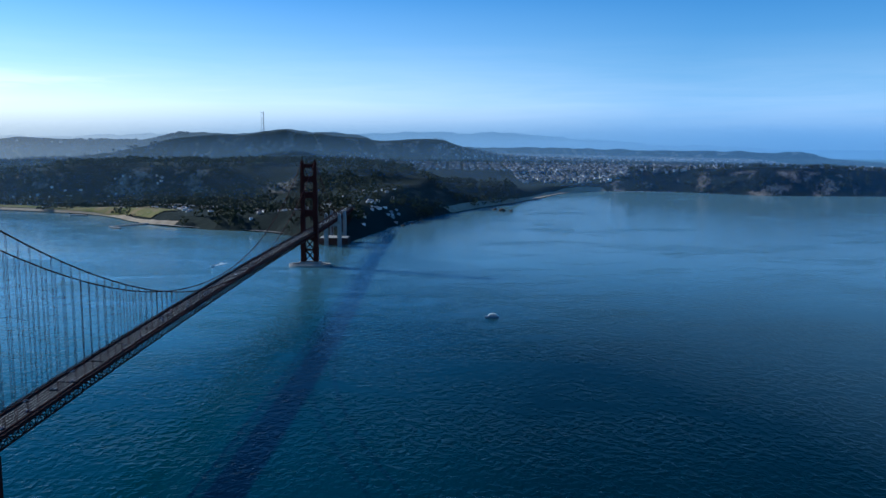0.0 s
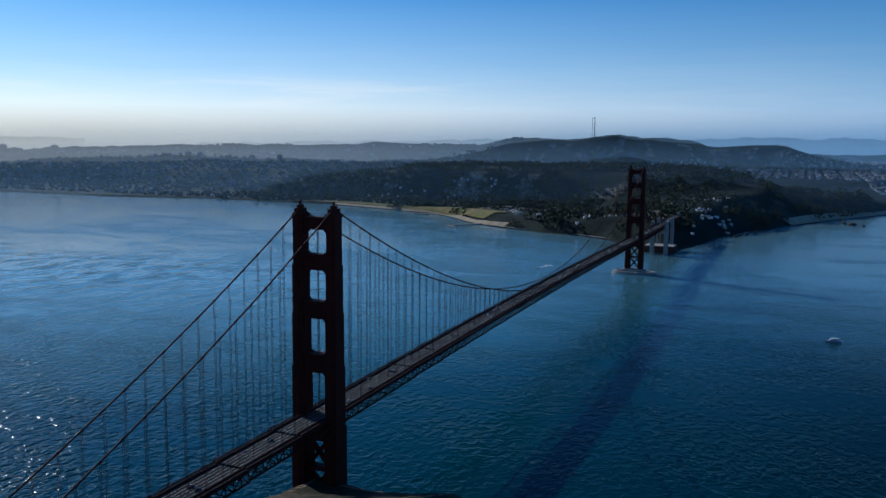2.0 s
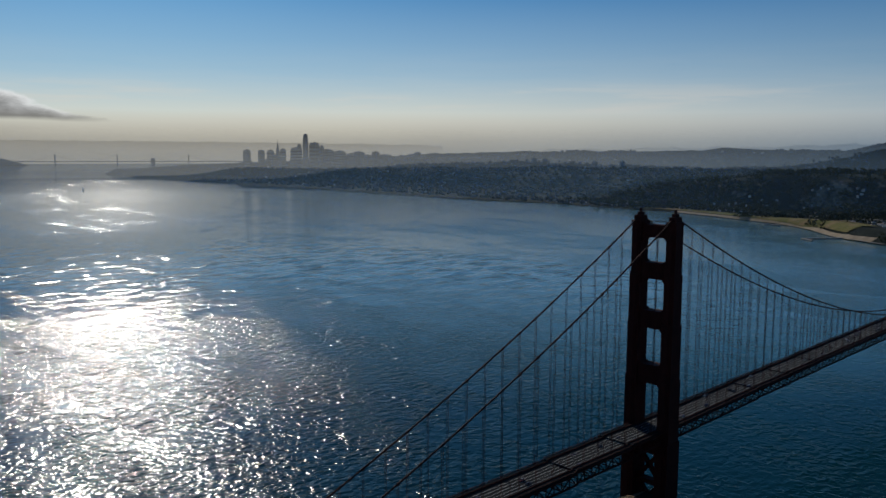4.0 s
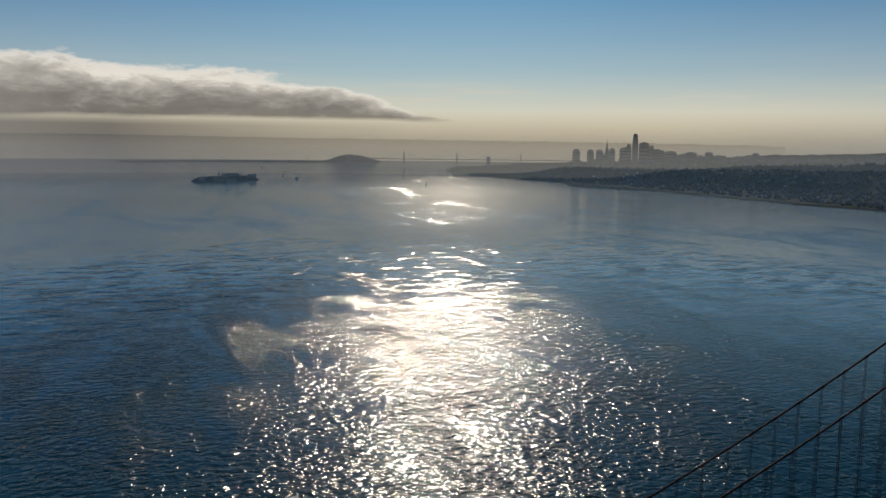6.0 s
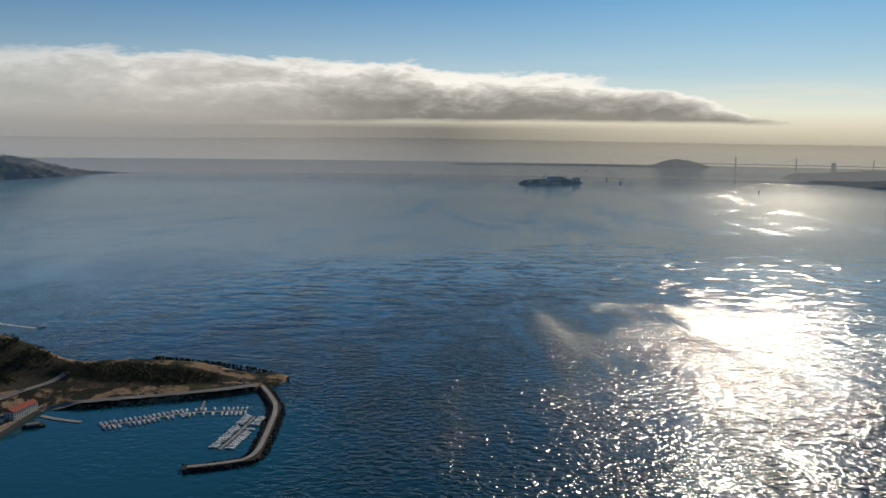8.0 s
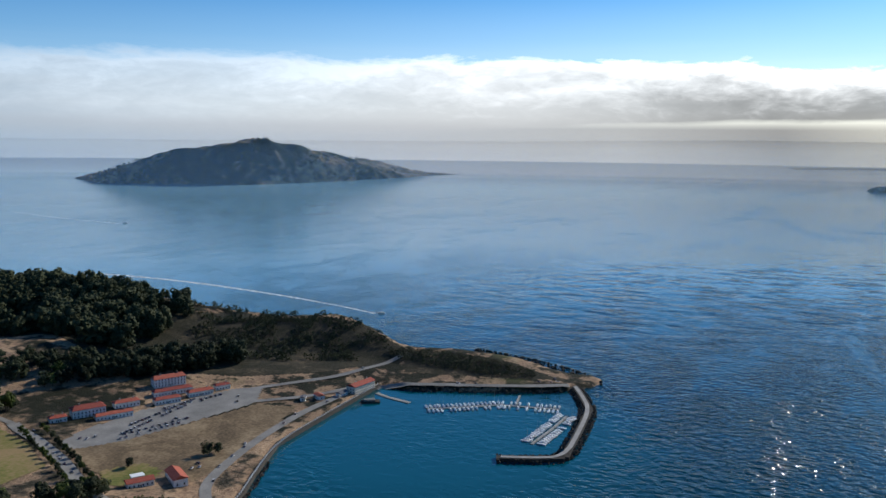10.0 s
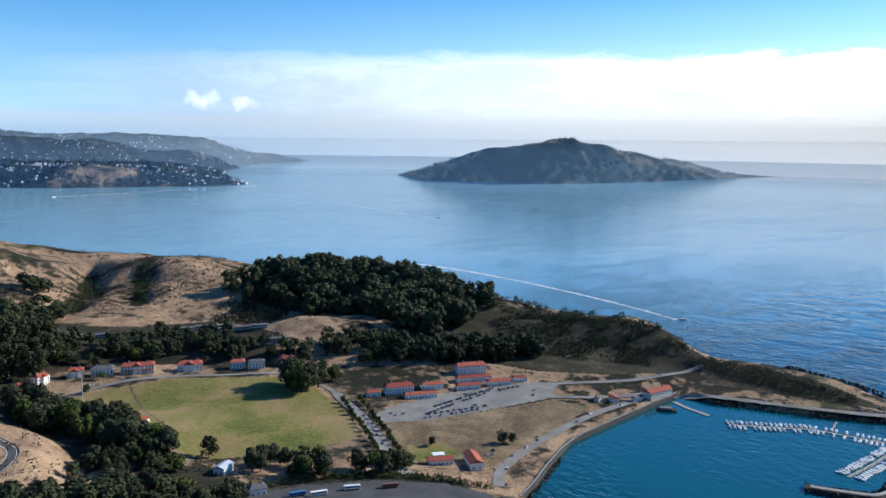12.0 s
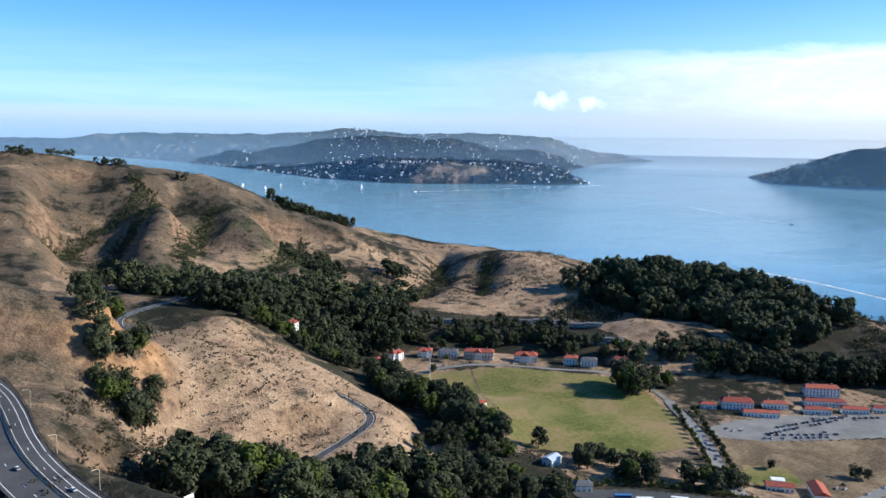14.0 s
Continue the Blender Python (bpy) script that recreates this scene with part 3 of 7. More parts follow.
# the quarried orange bluff beside the highway
edge_x = -296 + np.clip(gy - 1133, 0, 45) * 0.55
bluff_z = 160 - np.clip(gy - 1133, 0, 60) - np.clip(1133 - gy, 0, 60) * 1.5 + np.clip(-298 - gx, 0, 70) * 0.2 + wrinkle(gx, gy, 25, 4, 6.1) * 2.5
gz = np.where((gx < edge_x) & (gx > -430) & (gy > 1108) & (gy < 1190), np.maximum(gz, bluff_z), gz)
gz = np.where((gx >= edge_x) & (gx < edge_x + 26) & (gy > 1112) & (gy < 1176), np.minimum(gz, 114 - (gx - edge_x) * 0.3), gz)
for width, line in ROADS.values():
    line3 = [(x, y, marin_at(x, y)) for x, y in line]
    d, z = near_line(gx, gy, line3)
    k = np.clip((width * 0.5 + 11 - d) / 9, 0, 1)
    k = k * k * (3 - 2 * k)
    gz = gz * (1 - k) + z * k
marin = sheet("ground", gx, gy, gz, HILL, "dry golden headland with scrub and bare cliffs", keep=gz > -6)

# the city's peninsula across the strait
CITY_SHORE = [(-26, -1690), (60, -1720), (229, -1938), (421, -1985), (668, -2145), (902, -2411), (1150, -2538), (1572, -2692), (2278, -2738), (2821, -2629), (4025, -2659), (4720, -2456),
              (5210, -2694), (6694, -2603), (7990, -2853), (8900, -4300), (9600, -7000), (10500, -12000), (10000, -26000), (-9000, -26000), (-6200, -14000), (-5200, -9000), (-4300, -6000),
              (-3500, -4300), (-3000, -3800), (-2472, -3706), (-1856, -3699), (-1510, -3990), (-1121, -4042), (-835, -3794), (-519, -3077), (-284, -2591), (-165, -2270), (-98, -2014)]
CITY_HILLS = [[(-20, -1800, 45), (60, -2050, 62), (-60, -2400, 80), (-100, -2700, 95)], [(300, -2300, 32), (600, -2700, 25), (1200, -2800, 5), (2200, -2850, 5), (4500, -2850, 10), (6500, -2800, 12)],
              [(1920, -3510, 100), (1500, -3390, 140), (1080, -3240, 158), (640, -3170, 171), (200, -3150, 163), (0, -3080, 154), (-230, -2990, 115), (-460, -3290, 68)],
              [(-560, -3700, 25), (-1000, -4100, 35)], [(-1410, -4270, 108), (-1950, -4000, 112), (-2560, -3900, 112), (-3070, -3900, 95)],
              [(2200, -4800, 100), (3300, -4500, 110), (4500, -4300, 100), (6000, -3900, 80), (7300, -3500, 60)], [(600, -5200, 80), (-800, -5300, 72), (-2000, -5000, 62), (-3000, -5500, 50)],
              [(-900, -4500, 42), (-2600, -4650, 55)], [(-500, -5600, 78), (-2600, -5700, 62)], [(-200, -6300, 92), (-2400, -6600, 72), (-3800, -8000, 25)], [(-400, -7600, 118), (-2600, -7800, 84)], [(2170, -7520, 315), (1770, -7530, 327), (1310, -7630, 353), (900, -7700, 317), (410, -7660, 257)], [(-60, -7390, 281), (-120, -7450, 278)],
              [(5550, -5780, 160), (5280, -6540, 205), (4890, -7200, 219)], [(4300, -7220, 166), (3790, -7500, 263), (3170, -7570, 239), (2700, -7570, 215)], [(2400, -6200, 90), (3600, -6000, 95)],
              [(-800, -8500, 110), (-2500, -9500, 70), (-4200, -10500, 30)], [(1460, -16400, 361), (-310, -16490, 376), (-1500, -16450, 361), (-2500, -16350, 311), (-3950, -16610, 150), (-5500, -18000, 60)],
              [(9000, -16000, 230), (5000, -16500, 330)], [(-500, -12000, 140), (-3500, -13000, 90), (3500, -12000, 170)]]


def city_height(px, py):
    z = blend(px, py, CITY_HILLS, 90.0, 4.5)
    d = shore_distance(px, py, CITY_SHORE)
    return np.where(d > 0, np.minimum(z, 2.0 + d * 0.55), np.maximum(-30.0, d * 0.3))


def city_at(x, y):
    return float(city_height(np.array([float(x)]), np.array([float(y)]))[0])


cr = np.concatenate([np.arange(2000, 4600, 30.0), np.geomspace(4600, 27000, 110)])
ca = np.radians(np.arange(140, 262, 0.28))
CR, CA = np.meshgrid(cr, ca, indexing="ij")
cx, cy = EYE[0] - CR * np.sin(CA), EYE[1] + CR * np.cos(CA)
cz = city_height(cx, cy)
avenue_zone = np.clip((cx + 4200) / 300, 0, 1) * np.clip((500 - cx) / 400, 0, 1) * np.clip((-4050 - cy) / 200, 0, 1) * np.clip((cy + 10500) / 400, 0, 1)
cz = cz + np.clip((cz - 15) / 60, 0, 1) * (1 - 0.9 * avenue_zone) * (wrinkle(cx, cy, 620, 6, 7.7) * (8 + CR / 330) - np.abs(wrinkle(cx, cy, 900, 4, 2.7)) * CR / 200 + CR / 600)
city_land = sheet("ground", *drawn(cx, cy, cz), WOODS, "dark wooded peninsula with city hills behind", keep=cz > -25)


def far_land(shore, crests, mat, label, az, rr, soft=120.0, steep=0.7, rugged=20.0, seed=1.0, wide=700.0):
    """An island or a far shore; az: range of headings, rr: range of true distances, wide: how far its flanks reach. Returns its height as well."""
    r, a = np.meshgrid(np.geomspace(rr[0], rr[1], 110), np.radians(np.linspace(az[0], az[1], int((az[1] - az[0]) / 0.14))), indexing="ij")
    px, py = EYE[0] - r * np.sin(a), EYE[1] + r * np.cos(a)

    def level(x, y):
        d = shore_distance(x, y, shore)
        z = np.minimum(blend(x, y, crests, soft, 3.0) * np.clip(d / wide, 0.04, 1) ** 0.7, 1.0 + np.maximum(d, 0) * steep)
        return np.where(d > 0, z, np.maximum(-30, d * 0.3))
    z = level(px, py)
    z = z + np.clip(z / 50, 0, 1) * (wrinkle(px, py, 380, 6, seed) * rugged - (np.abs(wrinkle(px, py, 520, 5, seed + 3)) - 0.3) * rugged * 1.6)
    ob = sheet("ground", *drawn(px, py, z), mat, label, keep=z > -18)
    return ob, level


ANGEL_SHORE = [(3836, 4500), (4296, 3629), (5105, 3443), (6000, 3350), (6677, 3380), (7010, 3230), (7030, 3330), (6800, 3700), (6500, 4800), (5600, 5900), (5063, 5803), (4300, 5200)]
ANGEL_CRESTS = [[(4630, 5320, 43), (4480, 4600, 165), (4560, 4350, 222), (4680, 4190, 240), (4910, 4040, 295), (5090, 3960, 250), (5510, 3820, 195), (6100, 3580, 124), (6600, 3440, 60), (6990, 3270, 14)], [(5400, 5600, 60)]]
angel, angel_z = far_land(ANGEL_SHORE, ANGEL_CRESTS, ISLAND, "hilly island with brown scrub and dark woods", (289, 317), (5000, 8500), wide=420.0)

BELV_SHORE = [(2600, 4752), (2300, 4650), (1430, 4977), (1150, 5600), (1050, 6600), (700, 8600), (215, 10273), (-1400, 14000), (-3500, 19000), (6000, 19000), (7000, 11500), (6500, 9300), (6250, 8720),
              (5700, 8500), (4700, 7700), (3600, 6500), (3000, 5600)]
BELV_CRESTS = [[(1000, 6670, 41), (1290, 6080, 74), (1640, 5870, 98), (1930, 5640, 107), (2350, 5320, 99), (2560, 5020, 57)],
               [(-950, 11990, 152), (100, 11500, 222), (720, 11260, 252), (1270, 10890, 254), (1790, 10490, 196), (2060, 8780, 278), (2370, 8470, 328), (2840, 8290, 274), (3790, 8290, 286), (4460, 8490, 220), (5370, 8740, 94), (6030, 8750, 60)],
               [(1350, 7400, 20), (2600, 6500, 25), (3300, 6500, 60)]]
belv, belv_z = far_land(BELV_SHORE, BELV_CRESTS, WOODED_HILLS, "residential peninsula with wooded slopes and golden hills", (320, 365.5), (4700, 18500), rugged=30.0, seed=4.0, wide=420.0)

ALC_SHORE = [(5690, -60), (5740, -250), (6050, -560), (6120, -540), (6000, -250), (5830, -40)]
alcatraz, alc_z = far_land(ALC_SHORE, [[(5740, -90, 26), (5850, -230, 38), (6010, -430, 36), (6080, -530, 20)]], ISLAND, "rocky prison island with steep sides", (258.5, 266), (5800, 6700), 40.0, 1.6, 3.0, wide=40.0)
YBI_SHORE = [(11800, -2700), (11900, -3350), (12500, -3600), (12800, -3000), (12400, -2500)]
yerba, yerba_z = far_land(YBI_SHORE, [[(12000, -2900, 40), (12300, -3100, 105), (12500, -3350, 50)]], WOODS, "small wooded island of the bay", (251, 257), (11500, 13500), 90.0, wide=300.0)
TREASURE_SHORE = [(11900, -2600), (12100, -600), (11600, 300), (12400, 400), (12900, -1500), (12700, -2600)]
treasure, treasure_z = far_land(TREASURE_SHORE, [[(12200, -2400, 14), (12300, -200, 12)]], WOODS, "low flat island of the bay", (254, 272), (11500, 13500), 90.0, rugged=3.0, wide=60.0)
EAST_SHORE = [(14500, -26000), (16500, -16000), (17500, -6000), (18500, 0), (19500, 6000), (15500, 12000), (12000, 16000), (8000, 20000), (8000, 30000), (40000, 30000), (40000, -26000)]
east_hills, east_z = far_land(EAST_SHORE, [[(24000, -26000, 300), (25000, -16000, 400), (25500, -5000, 420), (26000, 2000, 470), (25000, 9000, 360), (19000, 17000, 300), (12000, 24000, 250)], [(19000, -9000, 10), (19500, 0, 10), (20500, 6000, 20), (15500, 14000, 60)]],
                      WOODS, "far hills across the bay in haze", (226, 345), (17000, 29000), 900.0, 0.3, 40.0, wide=5000.0)


# haze over the far water: upright added sheets of thin mist, one behind the other
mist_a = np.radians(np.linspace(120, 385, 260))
# past 4000 m the sheets glow, painting lit haze over the land behind
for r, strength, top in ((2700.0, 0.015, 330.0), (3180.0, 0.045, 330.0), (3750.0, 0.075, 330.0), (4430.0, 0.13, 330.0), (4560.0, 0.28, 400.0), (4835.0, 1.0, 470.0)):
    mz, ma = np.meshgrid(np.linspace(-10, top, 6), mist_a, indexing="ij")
    ob = sheet("backdrop", EYE[0] - r * np.sin(ma), EYE[1] + r * np.cos(ma), mz, haze_material("thin_mist", strength, top) if r < 4000 else horizon_material("glowing_haze", top, strength), "thin added sheet standing in for haze over the far water")
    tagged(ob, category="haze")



def marin_z(x, y):
    """Height of the headland's ground as it is built."""
    fx, fy = (np.asarray(x, float) + 900) / 7.0, (np.asarray(y, float) + 60) / 7.0
    i, j = np.clip(fx.astype(int), 0, gx.shape[1] - 2), np.clip(fy.astype(int), 0, gx.shape[0] - 2)
    u, v = np.clip(fx - i, 0, 1), np.clip(fy - j, 0, 1)
    return (gz[j, i] * (1 - u) + gz[j, i + 1] * u) * (1 - v) + (gz[j + 1, i] * (1 - u) + gz[j + 1, i + 1] * u) * v

# ---- building helpers ----
def box(bm, x0, y0, z0, x1, y1, z1):
    v = [bm.verts.new(c) for c in ((x0, y0, z0), (x1, y0, z0), (x1, y1, z0), (x0, y1, z0), (x0, y0, z1), (x1, y0, z1), (x1, y1, z1), (x0, y1, z1))]
    for f in ((3, 2, 1, 0), (4, 5, 6, 7), (0, 1, 5, 4), (1, 2, 6, 5), (2, 3, 7, 6), (3, 0, 4, 7)):
        bm.faces.new([v[i] for i in f])
    return v


def beam(bm, a, b, wide, deep=None):
    """A bar of square section from a to b."""
    a, b = Vector(a), Vector(b)
    d = (b - a).normalized()
    side = d.cross(Vector((0, 0, 1)))
    side = side.normalized() if side.length > 1e-3 else Vector((1, 0, 0))
    up = side.cross(d)
    s, u = side * wide / 2, up * (deep or wide) / 2
    v = [bm.verts.new(e + i * s + j * u) for e in (a, b) for i, j in ((-1, -1), (1, -1), (1, 1), (-1, 1))]
    for f in ((3, 2, 1, 0), (4, 5, 6, 7), (0, 1, 5, 4), (1, 2, 6, 5), (2, 3, 7, 6), (3, 0, 4, 7)):
        bm.faces.new([v[i] for i in f])


def tube(bm, points, radius, sides=6):
    rings = []
    for i, p in enumerate(points):
        p = Vector(p)
        d = (Vector(points[min(i + 1, len(points) - 1)]) - Vector(points[max(i - 1, 0)])).normalized()
        side = d.cross(Vector((0, 0, 1)))
        side = side.normalized() if side.length > 1e-3 else Vector((1, 0, 0))
        up = side.cross(d)
        rings.append([bm.verts.new(p + radius * (side * math.cos(2 * math.pi * k / sides) + up * math.sin(2 * math.pi * k / sides))) for k in range(sides)])
    for r0, r1 in zip(rings, rings[1:]):
        for k in range(sides):
            bm.faces.new((r0[k], r0[(k + 1) % sides], r1[(k + 1) % sides], r1[k]))
    bm.faces.new(rings[0][::-1]), bm.faces.new(rings[-1])


def mesh_of(name, bm, mat):
    me = bpy.data.meshes.new(name)
    bmesh.ops.recalc_face_normals(bm, faces=bm.faces)
    bm.to_mesh(me)
    bm.free()
    for m in mat if isinstance(mat, (list, tuple)) else [mat]:
        me.materials.append(m)
    return me


def part(name, bm, mat, parent=None, label="", at=None):
    ob = new(name, mesh_of(name, bm, mat))
    if parent is not None:
        ob.parent = parent
    if at is not None:
        ob.matrix_basis = at
    return tagged(ob, label)


def share(name, me, parent, at):
    ob = new(name, me)
    ob.parent, ob.matrix_basis = parent, at
    return ob


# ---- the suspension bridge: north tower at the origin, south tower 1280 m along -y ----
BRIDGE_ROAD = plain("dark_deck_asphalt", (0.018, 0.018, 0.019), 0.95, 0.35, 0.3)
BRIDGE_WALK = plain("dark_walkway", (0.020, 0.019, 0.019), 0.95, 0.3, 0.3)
SPAN, SIDE, HALF, TOP = 1280.0, 343.0, 13.7, 226.0
bridge = tagged(new("suspension_bridge"), "orange steel suspension bridge with two tall towers, coloured dark as if backlit", "bridge")


def deck_z(y):
    """Top of the roadway; it crowns in the middle of the span."""
    s = (y + SPAN / 2) / (SPAN / 2)
    return 80.5 - 5.5 * min(s * s, 1.35)


def cable_z(y):
    if -SPAN <= y <= 0:
        s = (y + SPAN / 2) / (SPAN / 2)
        low = deck_z(-SPAN / 2) + 3.2
        return low + (TOP - low) * s * s
    d = (y if y > 0 else -SPAN - y) / SIDE
    low = deck_z(y) + 1.0
    return TOP + (low - TOP) * d - 26.0 * 4 * d * (1 - d) * 0.35


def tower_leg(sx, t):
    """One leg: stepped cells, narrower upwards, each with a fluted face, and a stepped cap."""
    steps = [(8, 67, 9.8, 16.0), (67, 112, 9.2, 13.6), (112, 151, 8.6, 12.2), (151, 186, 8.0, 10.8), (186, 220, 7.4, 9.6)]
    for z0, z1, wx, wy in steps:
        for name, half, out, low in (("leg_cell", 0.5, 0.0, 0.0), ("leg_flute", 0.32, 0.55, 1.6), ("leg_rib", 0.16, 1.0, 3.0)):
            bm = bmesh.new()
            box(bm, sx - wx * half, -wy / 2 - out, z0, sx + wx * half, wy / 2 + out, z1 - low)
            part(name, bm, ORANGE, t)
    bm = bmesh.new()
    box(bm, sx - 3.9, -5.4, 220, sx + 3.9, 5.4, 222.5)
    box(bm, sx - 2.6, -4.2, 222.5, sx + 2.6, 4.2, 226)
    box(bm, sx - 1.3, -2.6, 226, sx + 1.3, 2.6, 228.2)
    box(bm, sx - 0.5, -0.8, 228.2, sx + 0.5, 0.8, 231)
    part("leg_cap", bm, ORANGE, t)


def strut(t, z0, z1, leg_w, deep):
    """A portal strut with stepped brackets at its ends and upright ribs."""
    x = HALF - leg_w / 2
    bm = bmesh.new()
    box(bm, -x, -deep / 2, z0, x, deep / 2, z1)
    part("portal_strut", bm, ORANGE, t)
    for s in (-1, 1):
        lower, upper = bmesh.new(), bmesh.new()
        for k in (1, 2, 3):
            a, b = sorted((s * x, s * (x - 3.4 + 0.8 * k)))
            box(lower, a, -deep / 2 + 0.2 * k, z0 - 1.1 * k, b, deep / 2 - 0.2 * k, z0 - 1.1 * (k - 1))
            box(upper, a, -deep / 2 + 0.2 * k, z1 + 0.6 * (k - 1), b, deep / 2 - 0.2 * k, z1 + 0.6 * k)
        part("strut_bracket", lower, ORANGE, t), part("strut_bracket", upper, ORANGE, t)
    for k in range(-4, 5):
        bm = bmesh.new()
        box(bm, k * x / 5 - 0.35, -deep / 2 - 0.35, z0 + 0.8, k * x / 5 + 0.35, deep / 2 + 0.35, z1 - 0.8)
        part("strut_rib", bm, ORANGE, t)


def tower(y, label):
    t = tagged(new("tower"), label)
    t.parent = bridge
    t.location = (0, y, 0)
    for sx in (-HALF, HALF):
        tower_leg(sx, t)
    for z0, z1, lw, dp in ((211, 220, 7.4, 7.0), (182, 193.5, 7.8, 8.0), (147, 159.5, 8.4, 9.0), (107.5, 121, 9.0, 10.0), (57, 66, 9.6, 11.0)):
        strut(t, z0, z1, lw, dp)
    for z0, z1 in ((12, 34), (36, 58)):
        for s in (-1, 1):
            bm = bmesh.new()
            beam(bm, (-s * 9, 0, z0), (s * 9, 0, z1), 3.4, 2.6)
            part("cross_brace", bm, ORANGE, t)
    bm = bmesh.new()
    box(bm, -9, -3.5, 33.4, 9, 3.5, 36.6)
    part("cross_brace", bm, ORANGE, t)
    bm = bmesh.new()
    for k in range(9):
        beam(bm, (-8 + 2 * k, 0, 220), (-8 + 2 * k, 0, 222.2), 0.22)
    beam(bm, (-8, 0, 222.2), (8, 0, 222.2), 0.25)
    part("top_railing", bm, ORANGE, t)
    return t


tower(0, "north tower rising from the headland's foot")
south = tower(-SPAN, "south tower standing in the strait")

# south pier with its oval fender
bm = bmesh.new()
ring = [(46 * math.cos(a), 24 * math.sin(a)) for a in np.linspace(0, 2 * math.pi, 40, endpoint=False)]
lo = [bm.verts.new((x, y, -6)) for x, y in ring]
hi = [bm.verts.new((x, y, 4.5)) for x, y in ring]
inn = [bm.verts.new((x * 0.86, y * 0.8, 4.5)) for x, y in ring]
low = [bm.verts.new((x * 0.86, y * 0.8, 1.2)) for x, y in ring]
for a, b in ((lo, hi), (hi, inn), (inn, low)):
    for i in range(40):
        bm.faces.new((a[i], a[(i + 1) % 40], b[(i + 1) % 40], b[i]))
bm.faces.new(low)
part("fender", bm, CONCRETE, bridge, "pale concrete ring round the south pier", at=Matrix.Translation((0, -SPAN, 0)))
for y in (0, -SPAN):
    bm = bmesh.new()
    box(bm, -24, -13, -6, 24, 13, 8)
    box(bm, -21, -11, 8, 21, 11, 10)
    part("pier", bm, CONCRETE, bridge, at=Matrix.Translation((0, y, 0)))

# cables
ys = list(np.linspace(SIDE, 0, 14)) + list(np.linspace(0, -SPAN, 61))[1:] + list(np.linspace(-SPAN, -SPAN - SIDE, 14))[1:]
for sx in (-HALF, HALF):
    bm = bmesh.new()
    tube(bm, [(sx, y, cable_z(y)) for y in ys], 0.55, 8)
    part("main_cable", bm, ORANGE, bridge)
    rope = bmesh.new()
    for dx, dy in ((-0.3, -0.3), (0.3, 0.3)):
        beam(rope, (dx, dy, 0), (dx, dy, 1), 0.2)
    rope_me = mesh_of("suspender", rope, ORANGE)
    band = bmesh.new()
    tube(band, [(0, -0.7, 0), (0, 0.7, 0)], 0.75, 8)
    band_me = mesh_of("cable_band", band, ORANGE)
    for k in range(-22, 107):
        y = -k * 15.24 + 7.0
        if abs(y) < 8 or abs(y + SPAN) < 8 or y > SIDE - 8 or y < -SPAN - SIDE + 8:
            continue
        z0, z1 = deck_z(y), cable_z(y)
        if z1 - z0 > 1.5:
            share("suspender", rope_me, bridge, Matrix.LocRotScale((sx, y, z0), None, (1, 1, z1 - z0)))
            slope = math.atan2(cable_z(y + 2) - cable_z(y - 2), 4)
            share("cable_band", band_me, bridge, Matrix.LocRotScale((sx, y, z1), Euler((slope, 0, 0)), None))

